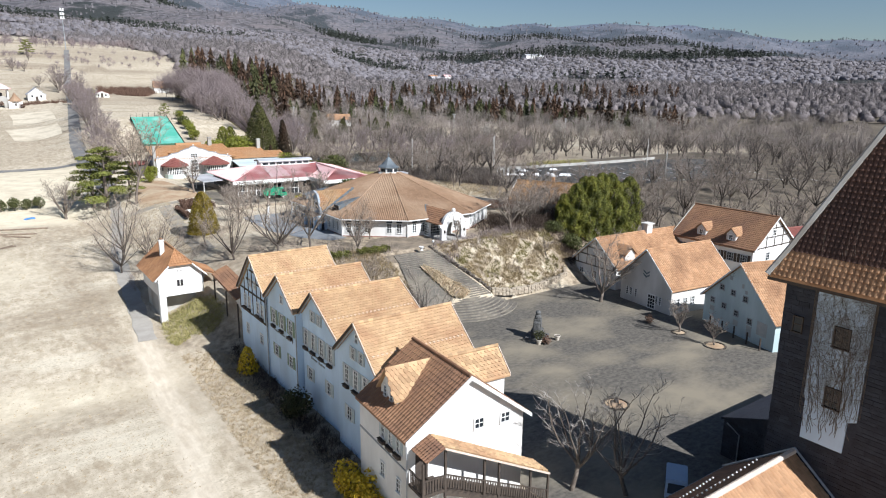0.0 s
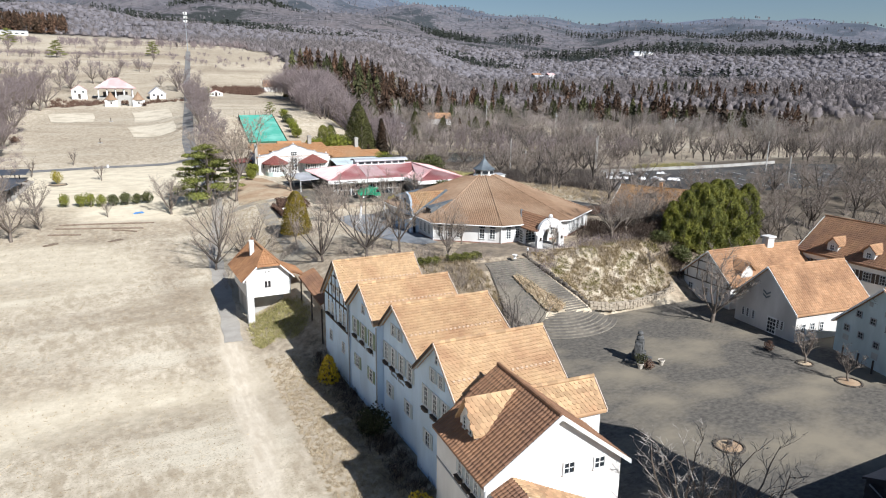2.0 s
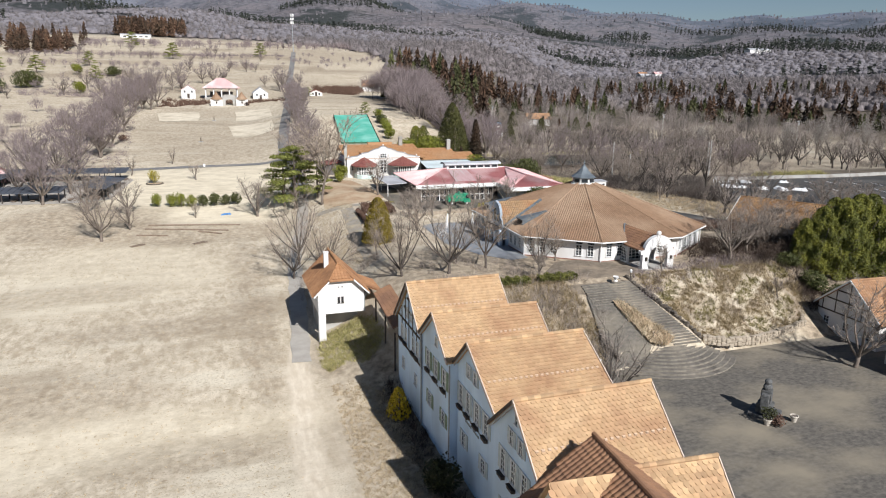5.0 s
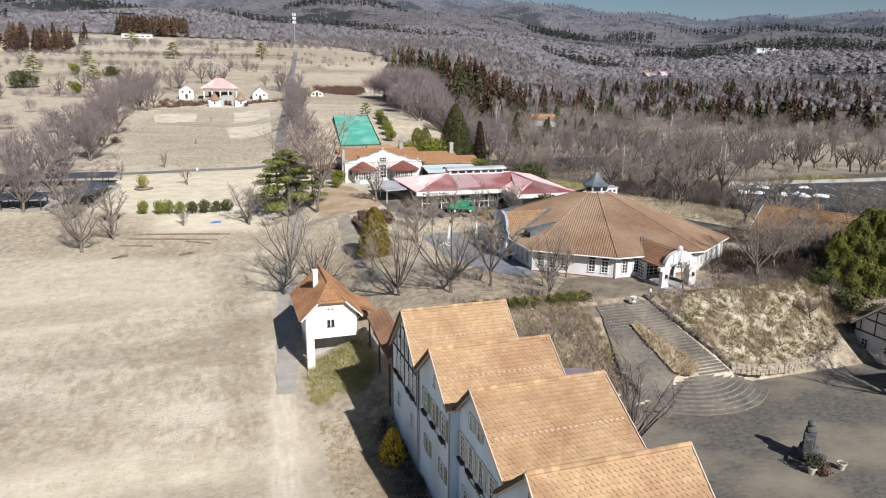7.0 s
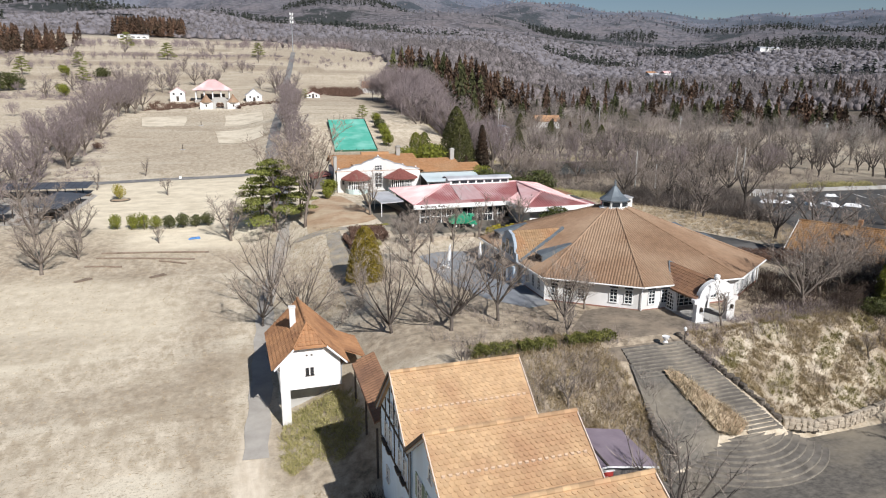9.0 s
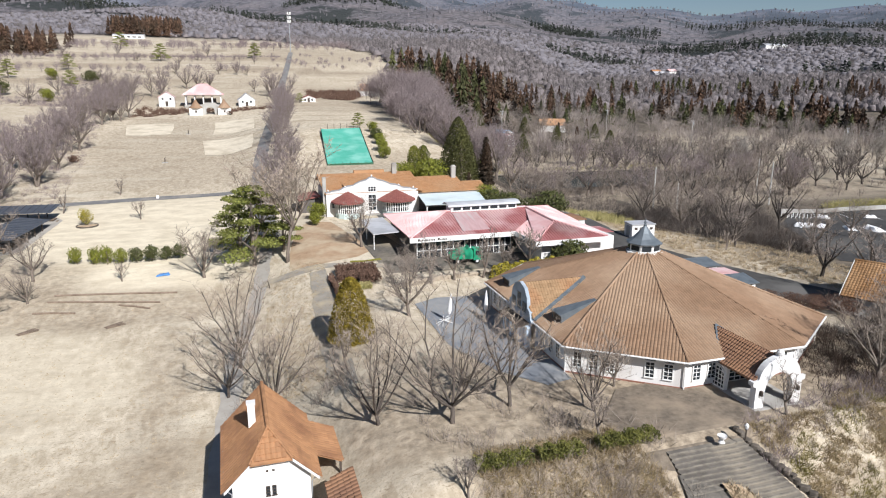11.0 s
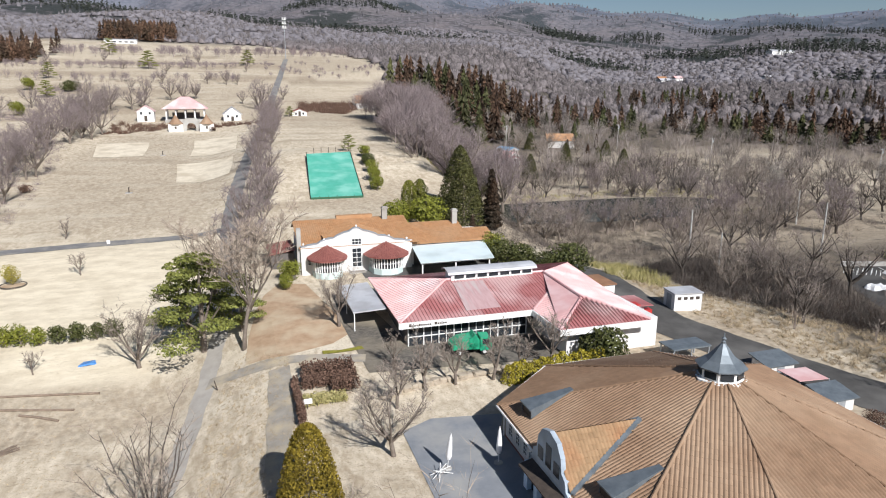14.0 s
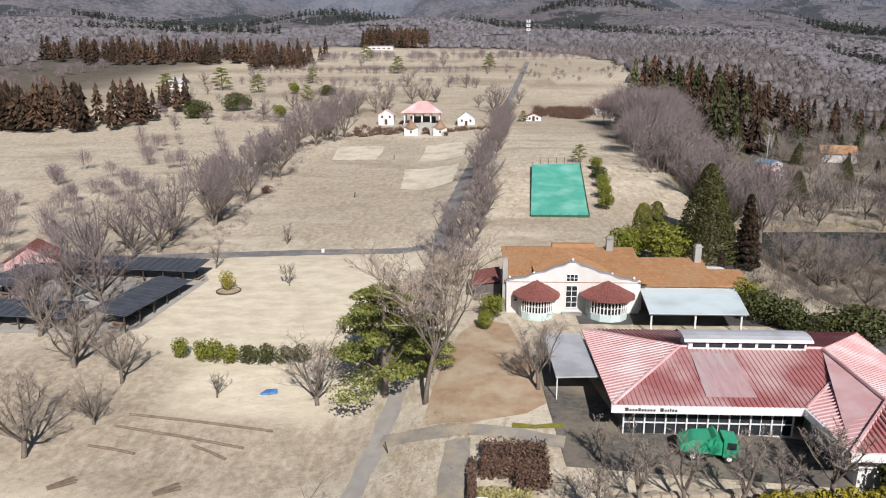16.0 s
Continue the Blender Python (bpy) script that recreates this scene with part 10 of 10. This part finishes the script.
for x, y in ((-19.6, 222.0), (-15.5, 268.0)):
    hy = thing("well_pump", pose(x, y, float(gz(x, y))), "small dark standpipe on a pale slab", "standpipe")
    part("slab", Geo().box(-0.7, 0.7, -0.7, 0.7, -0.1, 0.15), CONCRETE, hy)
    part("pipe", Geo().tube([(0, 0, 0.1), (0, 0, 1.3), (0.2, 0, 1.4)], 0.12, 8), DARK, hy)
bs = thing("boundary_stone", pose(-18.4, 181.3, 8.1), "small white marker stone beside the path", "marker")
part("stone", Geo().box(-0.25, 0.25, -0.25, 0.25, -0.2, 0.75), WHITE, bs)
DRKB = [shrub("dark_bush", 97, 2.4, 1.7, LEAF_BROWN, "lone dark brown bush on the lawn", 700, 0.2, trunk=0)]
plant(DRKB, -41.0, 226.0, 1.2)
plant(DRKB, -2.0, 311, 1.0)

# fence of the green court
cf = thing("court_fence", pose(26, 212, 15), "low dark green net fence round the court", "fence")
FENCE = material("dark_green_net", (0.03, 0.09, 0.05), (0.05, 0.12, 0.07), 0.8, 2.0)
quad = [(18.5, 196.5, 12), (29.7, 196.3, 12), (32.7, 228.2, 18.6), (21.2, 225.2, 18.6)]
for k in range(4):
    a, b = Vector(quad[k]) - Vector((26, 212, 15)), Vector(quad[(k + 1) % 4]) - Vector((26, 212, 15))
    if k in (0, 3, 1):
        part("skirt", Geo().slab([a + Vector((0, -0.3, 0.3)), b + Vector((0, -0.3, 0.3)), b + Vector((0, -0.3, -2.0)), a + Vector((0, -0.3, -2.0))], (0, 0.1, 0)), FENCE, cf)
    n = 6
    for j in range(n):
        p = a.lerp(b, j / n)
        part("post", Geo().box(p.x - 0.05, p.x + 0.05, p.y - 0.05, p.y + 0.05, p.z - 1, p.z + (1.4 if k == 2 else 0.5)), DARK, cf)
# car-park clutter
LOT = material("dark_worn_asphalt", (0.036, 0.035, 0.034), (0.066, 0.064, 0.061), 0.9, 0.8, stain=(0.10, 0.095, 0.088), stain_scale=0.12, detail=10)
sheet("car_park", [(88, 127), (78, 105.5), (84, 99.5), (100, 100), (120, 96.5), (136, 96), (151, 97), (176, 122), (161, 132), (138, 131), (118, 133), (100, 136)], LOT, "wide grey asphalt car park", "car park", lift=0.05, step=5)
for row in range(3):
    for k in range(12):
        x, y = 101 + k * 4.6 + row * 6, 131 - k * 1.9 - row * 13
        ln = solid("bay_line", Geo().box(-0.08, 0.08, -2.6, 2.6, -0.01, 0.015), PAINT_WHITE, "white painted parking bay line", "road marking", "parking bay lines", "structure")
        ln.matrix_world = pose(x, y, float(gz(x, y)) + 0.09, 0, 0, -22)


def sheeted_pile(x, y, w, d, h, rz):
    """A low heap under a crumpled white sheet."""
    g = Geo()
    r = random.Random(int(x * 7))
    n, m = 7, 5
    for j in range(m):
        for i in range(n):
            u, v = i / (n - 1) * 2 - 1, j / (m - 1) * 2 - 1
            e = max(abs(u), abs(v)) > 0.99
            g.v.append((u * w / 2 * r.uniform(0.9, 1.1), v * d / 2 * r.uniform(0.9, 1.1), -0.05 if e else h * r.uniform(0.55, 1.1)))
    g.f = [(j * n + i, j * n + i + 1, (j + 1) * n + i + 1, (j + 1) * n + i) for j in range(m - 1) for i in range(n - 1)]
    p = solid("sheeted_pile", g, CLOTH, "low heap under a crumpled white sheet on the car park", "pile", "sheeted heaps")
    p.matrix_world = pose(x, y, float(gz(x, y)) + 0.05, 0, 0, rz)


for k, (x, y, w, d, h) in enumerate(((91, 124.6, 3.8, 2.2, 0.6), (93.6, 123.4, 2.6, 1.8, 0.4), (97, 120.7, 3.4, 1.9, 0.5), (100.2, 119, 3.8, 2.2, 0.6), (100.5, 129.7, 2.8, 1.6, 0.6), (103.4, 117, 3.0, 1.8, 0.5), (109, 127, 2.2, 1.4, 0.5))):
    sheeted_pile(x, y, w, d, h, 25 * k)
for k in range(14):
    x, y = 94.2 + 0.62 * (k % 7), 131.6 - 0.3 * (k % 7) + 1.5 * (k // 7)
    st = thing("stake", pose(x, y, float(gz(x, y)), 4 * (k % 3) - 4, 3 * (k % 4) - 4, 0), "short whitish stake standing on the car park", "stake", "white stakes")
    part("post", Geo().tube([(0, 0, -0.1), (0, 0, 0.85)], [0.07, 0.06], 6), PAINT_WHITE, st)
kerb_wall = [(97.5, 136.6), (105, 134.0), (112, 134.4), (119, 133.8), (128, 132.6), (139, 132.2), (150, 132.6), (161, 133.4)]
cw = thing("retaining_wall", pose(97.5, 136.6, 6.7), "low pale concrete wall along the edge of the car park", "wall", kind="structure")
for (xa, ya), (xb, yb) in zip(kerb_wall, kerb_wall[1:]):
    d = math.hypot(xb - xa, yb - ya)
    za = float(gz((xa + xb) / 2, (ya + yb) / 2))
    w = part("wall_section", Geo().box(0.01, d - 0.01, -0.15, 0.15, -0.5, 0.8), CONCRETE, cw)
    w.matrix_local = pose(xa - 97.5, ya - 136.6, za - 6.7, 0, 0, math.degrees(math.atan2(yb - ya, xb - xa)))
brush("bamboo", "yellow-green dwarf bamboo behind the car park wall", [(109, 136), (120, 135), (130, 134), (131, 138), (118, 140), (110, 139)], 330, 71, 1.5, TUFT_GREEN, 26, 0.05)
brush("bamboo", "yellow-green weeds beside the service road", [(57, 139), (63, 133), (66, 141), (64, 150), (56, 150)], 260, 72, 1.0, TUFT_GREEN, 22, 0.04)
# pond
WATER = material("pond_water", (0.018, 0.025, 0.018), (0.035, 0.042, 0.028), 0.22, 0.3)
WATER.node_tree.nodes["Principled BSDF"].inputs["Specular IOR Level"].default_value = 0.12
g = Geo()
pts = [(92 + 38 * math.cos(a) * (1 + 0.12 * math.sin(3 * a)), 205 + 17 * math.sin(a) * (1 + 0.15 * math.cos(2 * a)), 4.45) for a in np.linspace(0, 2 * math.pi, 48, endpoint=False)]
g.face(*pts)
solid("pond", g, WATER, "still dark pond reflecting bare trees", "pond", kind="structure")
